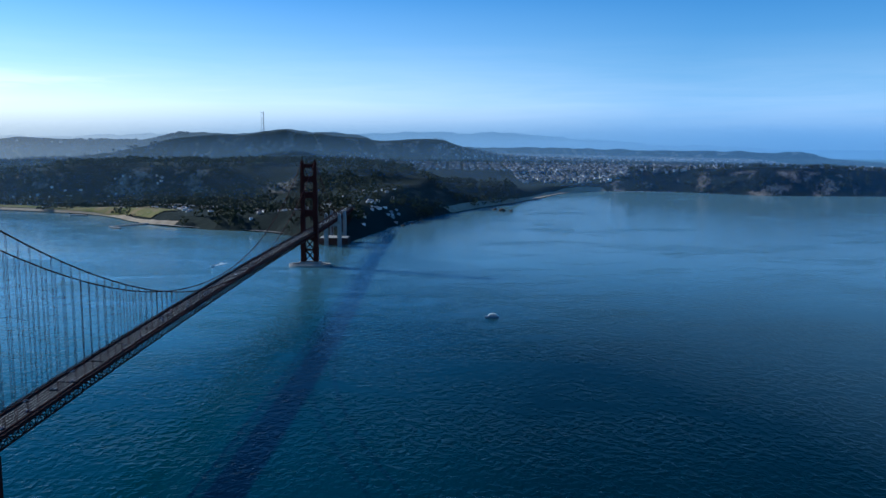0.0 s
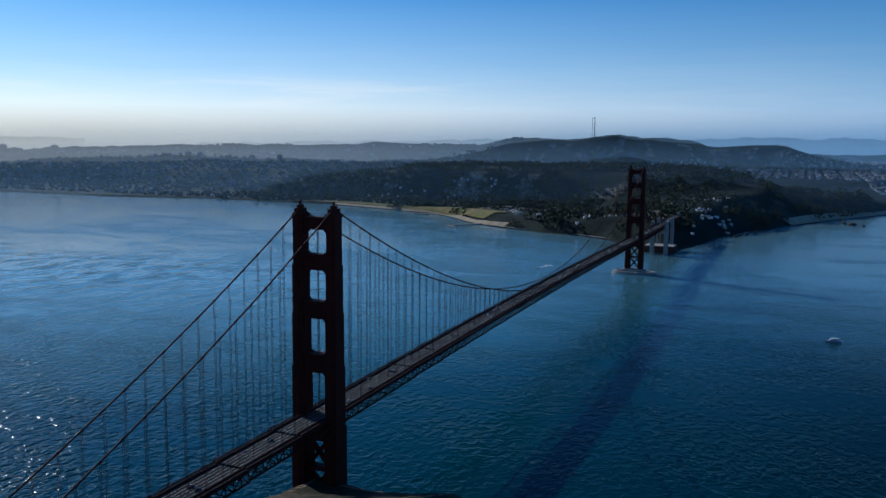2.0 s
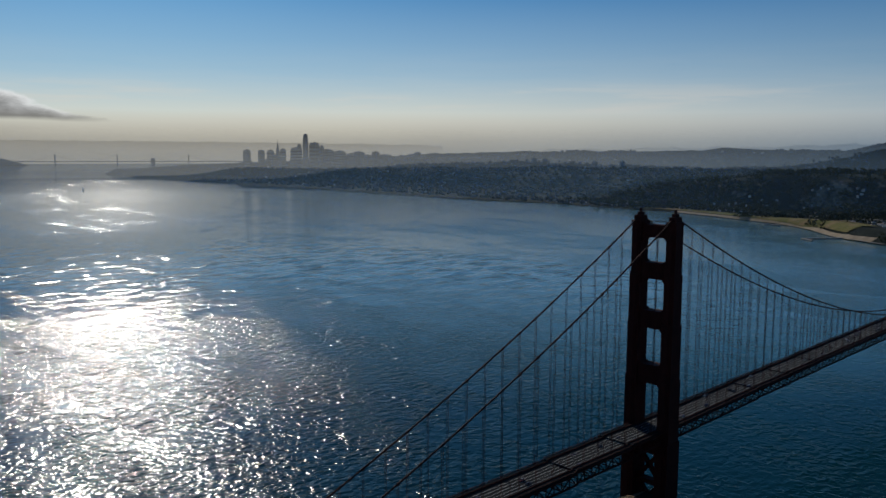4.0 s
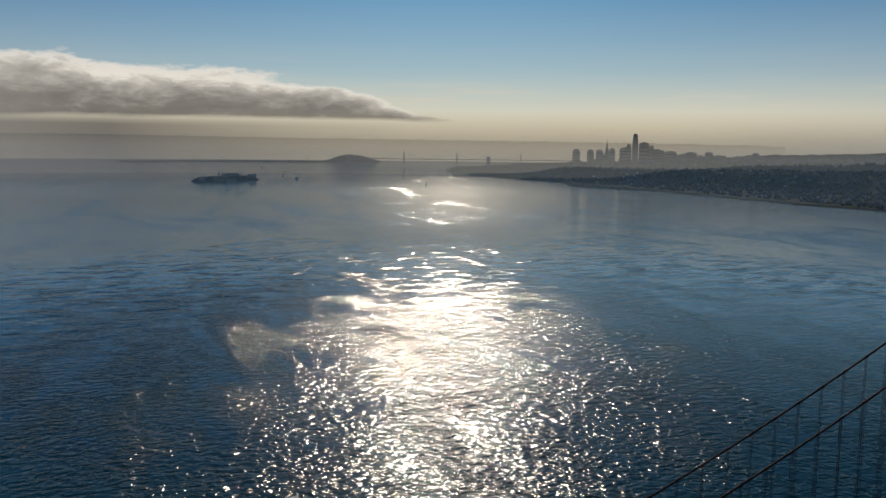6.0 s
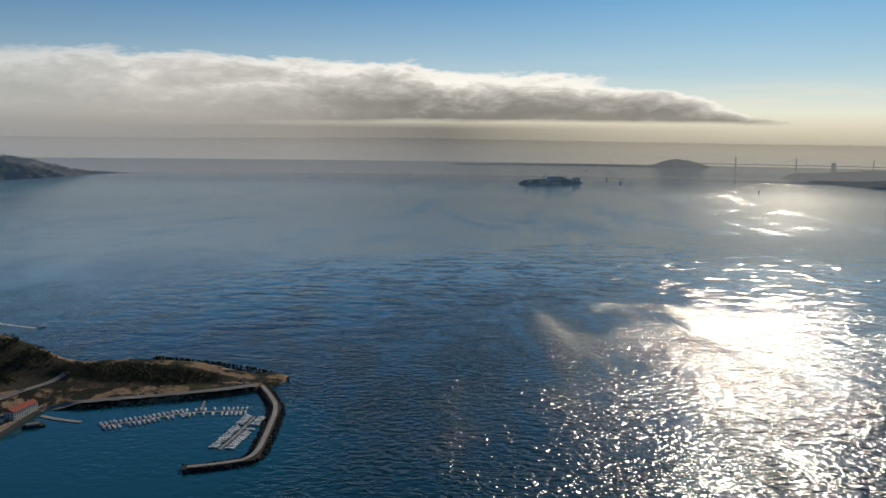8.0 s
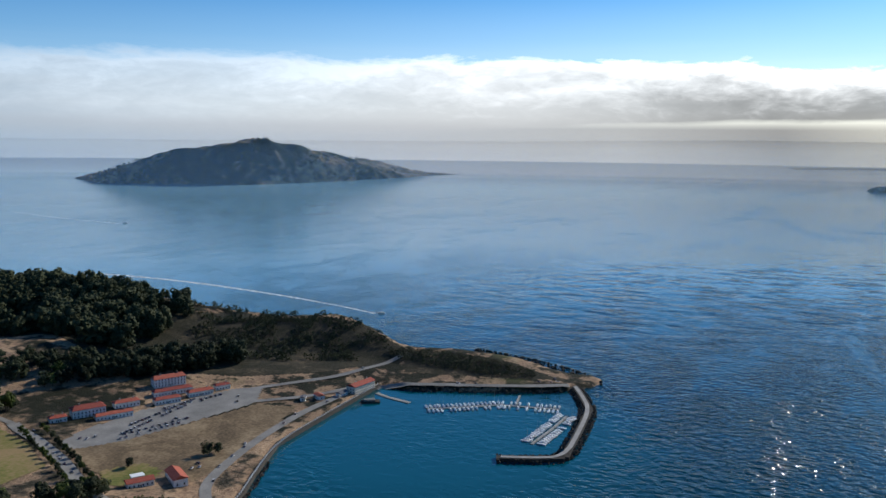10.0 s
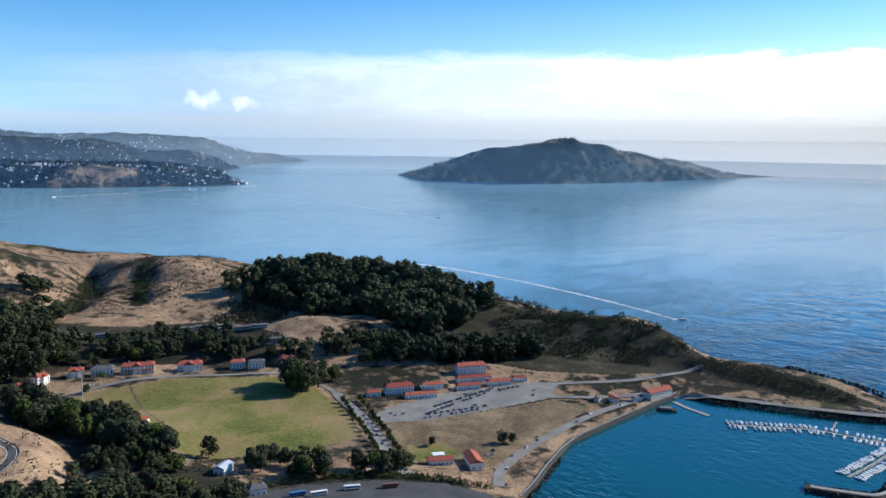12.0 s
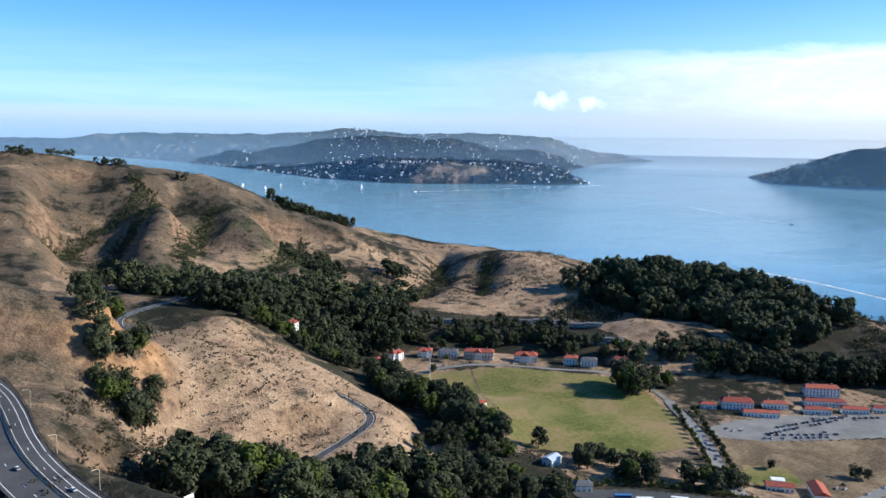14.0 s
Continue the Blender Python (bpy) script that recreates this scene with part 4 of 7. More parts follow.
# deck in lengths: slab, walks, stiffening trusses, rails
DECK_N, DECK_S = 470.0, -SPAN - SIDE - 330.0
bm = bmesh.new()
box(bm, -HALF, -0.35, 0, HALF, 0.35, 1.68)
FLOOR_BEAM = mesh_of("floor_beam", bm, ORANGE)
bm = bmesh.new()
box(bm, -HALF, -0.3, 0, HALF, 0.3, 0.6)
BOTTOM_BEAM = mesh_of("bottom_beam", bm, ORANGE)
seg = 15.24 * 4
y = DECK_N
while y > DECK_S:
    y1 = max(y - seg, DECK_S)
    za, zb = deck_z(y), deck_z(y1)

    def put(bm, x0, z0, x1, z1):
        v = box(bm, x0, y1, z0, x1, y, z1)
        for q in v:
            q.co.z += za if abs(q.co.y - y) < 1e-6 else zb
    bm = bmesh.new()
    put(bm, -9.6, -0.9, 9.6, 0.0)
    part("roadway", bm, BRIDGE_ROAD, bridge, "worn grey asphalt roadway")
    for lx in (-6.3, -3.2, 0.0, 3.2, 6.3):
        bm = bmesh.new()
        put(bm, lx - 0.07, 0.005, lx + 0.07, 0.03)
        part("lane_line", bm, LINE, bridge)
    for s in (-1, 1):
        bm = bmesh.new()
        a, b = sorted((s * 9.6, s * 13.2))
        put(bm, a, -0.9, b, 0.28)
        part("sidewalk", bm, BRIDGE_WALK, bridge)
        bm = bmesh.new()
        put(bm, s * 9.75 - 0.12, 0.28, s * 9.75 + 0.12, 1.15)
        put(bm, s * 13.35 - 0.12, 1.15, s * 13.35 + 0.12, 1.38)
        n = int(round((y - y1) / 3.81))
        for k in range(n):
            q = y - (k + 0.5) * (y - y1) / n
            beam(bm, (s * 13.35, q, deck_z(q) + 0.2), (s * 13.35, q, deck_z(q) + 1.3), 0.35, 0.35)
        put(bm, s * 13.35 - 0.05, 0.35, s * 13.35 + 0.05, 0.75)
        part("railing", bm, ORANGE, bridge)
        bm = bmesh.new()
        put(bm, s * HALF - 0.5, -1.6, s * HALF + 0.5, -0.5)
        put(bm, s * HALF - 0.5, -8.3, s * HALF + 0.5, -7.2)
        n = max(1, int(round((y - y1) / 7.62)))
        step = (y - y1) / n
        for k in range(n):
            q = y - k * step
            beam(bm, (s * HALF, q, deck_z(q) - 8), (s * HALF, q, deck_z(q) - 1), 0.6)
            a, b = (-8, -1) if k % 2 == 0 else (-1, -8)
            beam(bm, (s * HALF, q, deck_z(q) + a), (s * HALF, q - step, deck_z(q - step) + b), 0.55)
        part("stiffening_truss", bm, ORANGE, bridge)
    for k in range(max(1, int((y - y1) / 7.62))):
        q = y - 7.62 * k - 0.4
        share("floor_beam", FLOOR_BEAM, bridge, Matrix.Translation((0, q, deck_z(q) - 2.6)))
        share("bottom_beam", BOTTOM_BEAM, bridge, Matrix.Translation((0, q, deck_z(q) - 8.1)))
    y = y1

# ---- the shore post on the headland: roads, lawn, lots ----
def along(line, step):
    """Places along a line, evenly spaced, rounded at its bends, with the heading at each."""
    pts = [Vector(q[:2]) for q in line]
    for _ in range(2):
        pts = [pts[0]] + [a.lerp(b, f) for a, b in zip(pts, pts[1:]) for f in (0.25, 0.75)] + [pts[-1]]
    out, left = [], 0.0
    for a, b in zip(pts, pts[1:]):
        d = (b - a).length
        while left < d:
            out.append((a.lerp(b, left / d), (b - a).normalized()))
            left += step
        left -= d
    return out


def ribbon(name, line, width, mat, label, lift=0.35, step=5.0, cols=4, zfun=None, kind="structure", category="road", parent=None):
    spots = along(line, step)
    f = np.linspace(-0.5, 0.5, cols + 1)
    P = np.array([[(c.x - d.y * w_ * width, c.y + d.x * w_ * width) for w_ in f] for c, d in spots])
    Z = (zfun or marin_z)(P[..., 0], P[..., 1])
    if zfun is None:
        Z = np.maximum(Z, Z.mean(1, keepdims=True))
    me_ob = sheet(name, P[..., 0], P[..., 1], Z + lift, mat, label)
    tagged(me_ob, category=category, kind=kind)
    if not category:
        del me_ob["category"], me_ob["kind"]
    if parent is not None:
        me_ob.parent = parent
    return me_ob


def patch(name, ring, mat, label, lift=0.3, step=3.0, category="ground"):
    """A piece of ground inside a ring, laid over the terrain."""
    xs, ys = [q[0] for q in ring], [q[1] for q in ring]
    px, py = np.meshgrid(np.arange(min(xs), max(xs) + step, step), np.arange(min(ys), max(ys) + step, step))
    ob = sheet(name, px, py, marin_z(px, py) + lift, mat, label, keep=inside(px, py, ring))
    return tagged(ob, category=category)


def lawn_nodes(n):
    p = place_coord(n)
    k = n.math("ADD", n.math("MULTIPLY", n.noise(p, 0.014, 4.0, 0.6, 0.6), 0.65), n.math("MULTIPLY", n.noise(p, 0.3, 4.0), 0.35))
    return surface(n, n.ramp(k, (0.38, (0.085, 0.100, 0.022)), (0.48, (0.165, 0.150, 0.045)), (0.58, (0.25, 0.175, 0.085))), 0.95, n.noise(p, 1.0), 0.4, 0.3)


def dirt_nodes(n):
    p = place_coord(n)
    k = n.math("ADD", n.math("MULTIPLY", n.noise(p, 0.02, 5.0, 0.65, 0.8), 0.65), n.math("MULTIPLY", n.noise(p, 0.35, 4.0), 0.35))
    return surface(n, n.ramp(k, (0.36, (0.08, 0.058, 0.034)), (0.5, (0.17, 0.12, 0.07)), (0.64, (0.30, 0.22, 0.13))), 0.95, n.noise(p, 0.8), 0.4, 0.3)


def gravel_nodes(n):
    p = place_coord(n)
    k = n.math("ADD", n.math("MULTIPLY", n.noise(p, 0.05, 4.0), 0.6), n.math("MULTIPLY", n.noise(p, 0.8, 4.0), 0.4))
    return surface(n, n.ramp(k, (0.34, (0.15, 0.142, 0.128)), (0.66, (0.27, 0.255, 0.23))), 0.95, n.noise(p, 2.0), 0.3, 0.1)


LAWN, DIRT, GRAVEL = material("mown_grass", lawn_nodes), material("dry_field", dirt_nodes), material("pale_gravel", gravel_nodes)
GREY_DECK = plain("grey_planks", (0.30, 0.28, 0.25), 0.85, 0.3, 0.8)

ribbon("road", ROADS["avenue"][1], 9.0, ASPHALT, "two-lane asphalt avenue curving round the hill")
ribbon("road", ROADS["spur_road"][1], 7.0, ASPHALT, "narrow asphalt road bending down the grassy spur")
ribbon("road", ROADS["highway"][1], 30.0, ASPHALT, "wide asphalt highway curving to the bridge", cols=8)
for off, broad in ((-13.4, 0.35), (1.9, 0.3), (4.1, 0.3), (9.6, 0.35), (13.2, 0.35)):
    line = [(c.x - d.y * off, c.y + d.x * off) for c, d in along(ROADS["highway"][1], 25)]
    ribbon("road_marking", line, broad, LINE, "white line on the highway", 0.5, 6.0, 1, category="marking")
for r, off in (("avenue", 0.0), ("avenue", 4.0), ("avenue", -4.0), ("spur_road", 3.2), ("spur_road", -3.2)):
    line = [(c.x - d.y * off, c.y + d.x * off) for c, d in along(ROADS[r][1], 18)]
    ribbon("road_marking", line, 0.3, LINE, "pale line along the road", 0.47, 5.0, 1, category="marking")

# lane dashes, barriers, lamps and a sign along the highway; a low rail along the road on the spur
for off in (-9.8, -6.2, -2.4, 6.8):
    line = along([(c.x - d.y * off, c.y + d.x * off) for c, d in along(ROADS["highway"][1], 25)], 1.0)
    for k in range(4, len(line) - 4, 12):
        ribbon("road_marking", [tuple(line[k + j][0]) for j in (-1, 0, 1, 2)], 0.32, LINE, "short white lane dash on the highway", 0.52, 3.0, 1, category="marking")


def barrier(line, off, wide, high, mat, label, step=4.0, zlift=0.3):
    """A continuous low barrier with a post at every few metres."""
    b = tagged(new("barrier"), label, "barrier")
    spots = along([(c.x - d.y * off, c.y + d.x * off) for c, d in along(line, 12)], step)
    z = marin_z(np.array([c.x for c, d in spots]), np.array([c.y for c, d in spots])) + zlift
    b.location = (spots[0][0].x, spots[0][0].y, z[0])
    base = Vector(b.location)
    bm = bmesh.new()
    for (c, _), (e, _), z0, z1 in zip(spots, spots[1:], z, z[1:]):
        beam(bm, Vector((c.x, c.y, z0 + high * 0.75)) - base, Vector((e.x, e.y, z1 + high * 0.75)) - base, wide, high * 0.5)
    part("rail", bm, mat, b)
    pb = bmesh.new()
    box(pb, -0.12, -0.12, -0.4, 0.12, 0.12, high)
    me = mesh_of("post", pb, mat)
    for (c, _), z0 in zip(spots, z):
        share("post", me, b, Matrix.Translation(Vector((c.x, c.y, z0)) - base))
    return b


DARK_RAIL = plain("dark_barrier", (0.05, 0.05, 0.052), 0.7, 0.3)
barrier(ROADS["highway"][1][1:8], 3.0, 0.6, 1.2, DARK_RAIL, "dark median barrier along the highway")
barrier(ROADS["highway"][1][2:8], 15.8, 0.35, 0.9, DARK_RAIL, "dark guard rail at the edge of the highway")
barrier(ROADS["spur_road"][1][2:], 4.2, 0.2, 0.75, plain("wooden_guard_rail", (0.20, 0.17, 0.13), 0.85, 0.3), "wooden guard rail on the outer side of the spur road", 3.0)
YELLOW_POST = plain("cream_lamp_paint", (0.52, 0.45, 0.30), 0.6)
for t_, off in ((0.13, 17.5), (0.21, 17.5), (0.295, 17.5), (0.35, 17.5)):
    spots = along(ROADS["highway"][1], 2.0)
    c, d = spots[int(t_ * (len(spots) - 1))]
    x, y = c.x - d.y * off, c.y + d.x * off
    hl = tagged(new("street_lamp"), "tall cream street lamp with a bent arm beside the highway", "street lamp", "lamps along the highway")
    hl.matrix_basis = pose(x, y, float(marin_z(x, y)) - 0.2, 0, 0, math.degrees(math.atan2(d.y, d.x)) - 90)
    bm = bmesh.new()
    tube(bm, [(0, 0, 0), (0, 0, 9.4), (0.6, 0, 10.2), (3.0, 0, 10.4)], 0.16, 6)
    part("post", bm, YELLOW_POST, hl)
    bm = bmesh.new()
    box(bm, 2.6, -0.25, 10.2, 3.8, 0.25, 10.5)
    part("lantern", bm, YELLOW_POST, hl)
road_sign = tagged(new("road_sign"), "large pale road sign on two posts beside the highway", "road sign")
road_sign.matrix_basis = pose(-268, 868, float(marin_z(-268, 868)) - 0.3, 0, 0, 30)
for s in (-1.6, 1.6):
    bm = bmesh.new()
    tube(bm, [(s, 0, 0), (s, 0, 6.2)], 0.13, 6)
    part("post", bm, DARK_RAIL, road_sign)
bm = bmesh.new()
box(bm, -2.6, -0.22, 3.4, 2.6, -0.12, 6.4)
part("panel", bm, WHITE, road_sign)
bm = bmesh.new()
box(bm, -2.2, -0.26, 4.2, 2.2, -0.225, 4.7)
part("panel_bar", bm, plain("sign_green", (0.02, 0.16, 0.09), 0.5), road_sign)

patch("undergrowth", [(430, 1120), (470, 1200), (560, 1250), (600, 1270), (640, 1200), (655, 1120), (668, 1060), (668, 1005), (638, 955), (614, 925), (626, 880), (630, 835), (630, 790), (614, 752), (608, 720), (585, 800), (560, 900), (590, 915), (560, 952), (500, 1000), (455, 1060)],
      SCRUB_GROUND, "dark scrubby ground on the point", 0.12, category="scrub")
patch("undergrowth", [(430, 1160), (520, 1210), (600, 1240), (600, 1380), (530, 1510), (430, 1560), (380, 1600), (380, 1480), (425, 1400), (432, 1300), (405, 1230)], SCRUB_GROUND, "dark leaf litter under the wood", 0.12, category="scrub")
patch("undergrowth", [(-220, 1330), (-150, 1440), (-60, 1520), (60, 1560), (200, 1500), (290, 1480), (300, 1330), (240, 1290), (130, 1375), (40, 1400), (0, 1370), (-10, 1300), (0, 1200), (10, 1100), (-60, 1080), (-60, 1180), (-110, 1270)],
      SCRUB_GROUND, "dark ground between the trees and houses", 0.12, category="scrub")
patch("undergrowth", [(-300, 930), (-200, 1005), (-90, 1030), (20, 1060), (20, 990), (120, 960), (150, 900), (130, 890), (90, 930), (20, 975), (-60, 900), (-200, 860)], SCRUB_GROUND, "dark gully floor under tall trees", 0.12, category="scrub")
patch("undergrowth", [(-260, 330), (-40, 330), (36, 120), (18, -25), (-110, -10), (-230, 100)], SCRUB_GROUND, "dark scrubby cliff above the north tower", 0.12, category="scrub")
PARADE = [(20, 1315), (50, 1312), (90, 1303), (130, 1290), (175, 1262), (240, 1222), (225, 1180), (200, 1100), (165, 1040), (120, 1040), (60, 1062), (30, 1080), (18, 1130), (8, 1200), (10, 1280)]
patch("lawn", PARADE, LAWN, "oval parade lawn of yellowing grass", category="lawn")
patch("field", [(212, 1062), (255, 1030), (312, 1010), (386, 990), (400, 955), (330, 938), (262, 925), (205, 925), (180, 960), (185, 1010)], DIRT, "dry brown field beside the quay", 0.28, category="field")
patch("parking_lot", [(222, 1082), (262, 1084), (318, 1078), (420, 1040), (436, 1018), (390, 996), (309, 1016), (250, 1036), (215, 1062)], GRAVEL, "pale asphalt parking lot before the red-roofed barracks", 0.42, category="parking lot")
patch("parking_lot", [(10, 985), (50, 972), (95, 945), (130, 905), (140, 870), (100, 855), (50, 880), (0, 940)], ASPHALT, "grey bus parking lot edged by bushes", 0.8, category="parking lot")
patch("lawn", [(165, 975), (190, 1000), (215, 985), (205, 960), (175, 955)], LAWN, "small green lawn by the sheds", 0.45, 4.0, category="lawn")
ribbon("road", [(232, 1150), (222, 1130), (202, 1071), (172, 1020), (143, 972), (125, 940)], 11.0, GRAVEL, "straight pale street beside the parade lawn", 0.55)
ribbon("road", [(4, 1250), (12, 1308), (40, 1325), (90, 1318), (130, 1304), (180, 1276), (250, 1234), (232, 1150)], 6.5, GRAVEL, "curved lane round the parade lawn", 0.5)
ribbon("road", [(420, 1032), (470, 992), (515, 962), (560, 942), (600, 925)], 8.0, GRAVEL, "pale road climbing to the point", 0.5)
ribbon("road", [(392, 998), (440, 955), (500, 926), (522, 880), (545, 815), (565, 760), (592, 712)], 8.0, GRAVEL, "pale road along the harbour wall", 0.7)
ribbon("road", [(180, 895), (205, 915), (260, 928), (320, 936), (390, 938), (440, 932), (500, 926)], 9.0, GRAVEL, "wide gravel apron behind the quay", 0.45)
ribbon("footpath", [(86, 1300), (70, 1250), (52, 1210), (40, 1165), (34, 1130)], 2.4, DIRT, "worn path across the lawn", 0.5, category="path")

# quay wall with its white posts
QUAY = [(179, 873), (205, 880), (239, 893), (308, 915), (378, 915), (456, 914), (512, 913)]
quay = tagged(new("quay_wall"), "dark stone quay wall with white posts along its edge", "quay", kind="structure")
bm = bmesh.new()
for (ax, ay), (bx, by) in zip(QUAY, QUAY[1:]):
    beam(bm, (ax, ay, 1.0), (bx, by, 1.0), 3.0, 6.0)
part("wall", bm, plain("dark_quay_stone", (0.075, 0.066, 0.056), 0.95, 0.4, 0.3), quay)
post = bmesh.new()
box(post, -0.35, -0.35, 0, 0.35, 0.35, 1.7)
post_me = mesh_of("post", post, WHITE)
for c, d in along(QUAY, 4.2):
    share("post", post_me, quay, Matrix.Translation((c.x, c.y, 3.9)))


def boulders(name, line, wide, count, label, low=-0.5, high=3.0, seed=1, size=(0.8, 2.0)):
    """Rubble on both sides of a dam."""
    rng = random.Random(seed)
    spots = along(line, 1.0)
    verts, faces = [], []
    for _ in range(count):
        c, d = rng.choice(spots)
        s = rng.choice((-1, 1)) * rng.uniform(wide * 0.35, wide * 0.75)
        far = (abs(s) - wide * 0.35) / (wide * 0.4)
        o = Vector((c.x - d.y * s, c.y + d.x * s, high + (low - high) * far + rng.uniform(-0.3, 0.3)))
        r = rng.uniform(*size)
        turn = Euler((rng.random() * 6, rng.random() * 6, rng.random() * 6)).to_matrix()
        base = len(verts)
        verts += [tuple(o + turn @ Vector((x * r * rng.uniform(0.6, 1), y * r * rng.uniform(0.6, 1), z * r * rng.uniform(0.5, 0.9)))) for x in (-0.6, 0.6) for y in (-0.6, 0.6) for z in (-0.6, 0.6)]
        faces += [tuple(base + i for i in f) for f in ((0, 1, 3, 2), (4, 6, 7, 5), (0, 4, 5, 1), (2, 3, 7, 6), (0, 2, 6, 4), (1, 5, 7, 3))]
    me = bpy.data.meshes.new(name)
    me.from_pydata(verts, [], faces)
    me.materials.append(ROCK)
    return tagged(new(name, me), label, "rocks", kind="stuff")


ROCK = plain("dark_rock", (0.05, 0.044, 0.037), 0.95, 0.45, 0.4)
DAM = [(604, 712), (566, 694), (521, 676), (450, 671), (379, 668), (366, 694), (356, 723)]
dam = tagged(new("breakwater"), "rubble breakwater with a concrete walkway on top", "breakwater", kind="structure")
bm = bmesh.new()
for (ax, ay), (bx, by) in zip(DAM, DAM[1:]):
    beam(bm, (ax, ay, 0.6), (bx, by, 0.6), 8.0, 5.0)
part("core", bm, ROCK, dam)
ribbon("walkway", DAM, 4.4, CONCRETE, "pale concrete walkway", 3.3, 4.0, 2, zfun=lambda x, y: 0 * x, category="", parent=dam)
boulders("rubble", DAM, 13.0, 900, "dark boulders heaped along the breakwater")
boulders("rubble", [(516, 877), (536, 821), (555, 766), (582, 717)], 9.0, 350, "dark boulders below the harbour road", seed=4)
boulders("rubble", [(170, 840), (180, 873), (215, 882), (239, 891), (270, 902)], 6.0, 200, "dark boulders at the foot of the quay", seed=6, high=1.5)
boulders("rubble", [(620, 690), (642, 690), (690, 765), (720, 870)], 9.0, 220, "wet rocks round the point", seed=8, high=1.5, size=(1.0, 3.2))


# ---- buildings ----
ROOF_RED = varied("red_tile_roof", ((0.0, (0.36, 0.085, 0.055)), (0.5, (0.42, 0.12, 0.075)), (1.0, (0.29, 0.075, 0.055))), 0.8, 0.7)
ROOF_GREY = plain("grey_shingle", (0.12, 0.12, 0.125), 0.9, 0.3, 0.7)
PLASTER = varied("white_plaster", ((0.0, (0.80, 0.76, 0.68)), (0.6, (0.84, 0.82, 0.77)), (1.0, (0.76, 0.69, 0.56))), 0.75, 0.5)
GLASS = material("dark_window_glass", lambda n: surface(n, (0.02, 0.025, 0.03), 0.08))
win_bm = bmesh.new()
box(win_bm, -0.55, -0.09, -0.85, 0.55, 0.05, 0.85)
WINDOW_ME = mesh_of("window", win_bm, GLASS)
door_bm = bmesh.new()
box(door_bm, -0.6, -0.1, 0, 0.6, 0.06, 2.1)
DOOR_ME = mesh_of("door", door_bm, plain("door_paint", (0.16, 0.12, 0.09), 0.6))


def house(x, y, long, deep, wall_h, turn, label, roof=None, hip=0.35, rise=None, chimney=True, wing=0.0, z=None, name="house", category="house", porch=False):
    """A house with walls, an overhanging roof, windows row by row, a door, a chimney and, where asked, a cross gable or a porch."""
    h = tagged(new(name), label, category)
    h.matrix_basis = pose(x, y, (float(marin_z(x, y)) if z is None else z) - 0.6, 0, 0, turn)
    rise = rise or deep * 0.27
    wall_h *= 1.25
    bm = bmesh.new()
    box(bm, -long / 2, -deep / 2, 0, long / 2, deep / 2, wall_h + 0.6)
    if wing:
        box(bm, -wing / 2, -deep / 2 - 2.6, 0, wing / 2, -deep / 2, wall_h + 0.6)
    part("wall", bm, PLASTER, h)
    bm = bmesh.new()

    def gable(x0, x1, y0, y1, z0, up, inset):
        a, b, e = 0.7, 0.7, 0.28
        low = [bm.verts.new(q) for q in ((x0 - a, y0 - b, z0), (x1 + a, y0 - b, z0), (x1 + a, y1 + b, z0), (x0 - a, y1 + b, z0))]
        eave = [bm.verts.new((v.co.x, v.co.y, z0 + e)) for v in low]
        my = (y0 + y1) / 2
        r0, r1 = bm.verts.new((x0 - a + inset, my, z0 + up)), bm.verts.new((x1 + a - inset, my, z0 + up))
        bm.faces.new(low[::-1])
        for i in range(4):
            bm.faces.new((low[i], low[(i + 1) % 4], eave[(i + 1) % 4], eave[i]))
        bm.faces.new((eave[0], eave[1], r1, r0)), bm.faces.new((eave[2], eave[3], r0, r1))
        bm.faces.new((eave[1], eave[2], r1)), bm.faces.new((eave[3], eave[0], r0))
    gable(-long / 2, long / 2, -deep / 2, deep / 2, wall_h + 0.6, rise, hip * deep)
    if porch:
        box(bm, -long / 2 + 1, -deep / 2 - 2.6, wall_h * 0.5, long / 2 - 1, -deep / 2, wall_h * 0.5 + 0.3)
    roof_ob = part("roof", bm, roof or ROOF_RED, h)
    if wing:
        bm = bmesh.new()
        v = [bm.verts.new(q) for q in ((-wing / 2 - 0.5, -deep / 2 - 3.2, wall_h + 0.6), (wing / 2 + 0.5, -deep / 2 - 3.2, wall_h + 0.6), (0, -deep / 2 - 3.2, wall_h + 0.6 + wing * 0.35),
                                       (-wing / 2 - 0.5, 0, wall_h + 0.6), (wing / 2 + 0.5, 0, wall_h + 0.6), (0, 0, wall_h + 0.6 + wing * 0.35))]
        for f in ((0, 1, 2), (3, 5, 4), (0, 2, 5, 3), (1, 4, 5, 2), (0, 3, 4, 1)):
            bm.faces.new([v[i] for i in f])
        part("cross_gable", bm, roof or ROOF_RED, h)
    if porch:
        bm = bmesh.new()
        box(bm, -0.15, -0.15, 0, 0.15, 0.15, wall_h * 0.5)
        me = mesh_of("porch_post", bm, WHITE)
        for k in range(int(long / 3.5) + 1):
            share("porch_post", me, h, Matrix.Translation((-long / 2 + 1.3 + k * (long - 2.6) / max(1, int(long / 3.5)), -deep / 2 - 2.4, 0)))
    if chimney:
        for k in ((-0.25, 0.3) if long > 14 else (0.2,)):
            bm = bmesh.new()
            box(bm, long * k - 0.5, -0.5, wall_h, long * k + 0.5, 0.5, wall_h + rise + 1.6)
            box(bm, long * k - 0.62, -0.62, wall_h + rise + 1.5, long * k + 0.62, 0.62, wall_h + rise + 1.8)
            part("chimney", bm, CONCRETE, roof_ob)
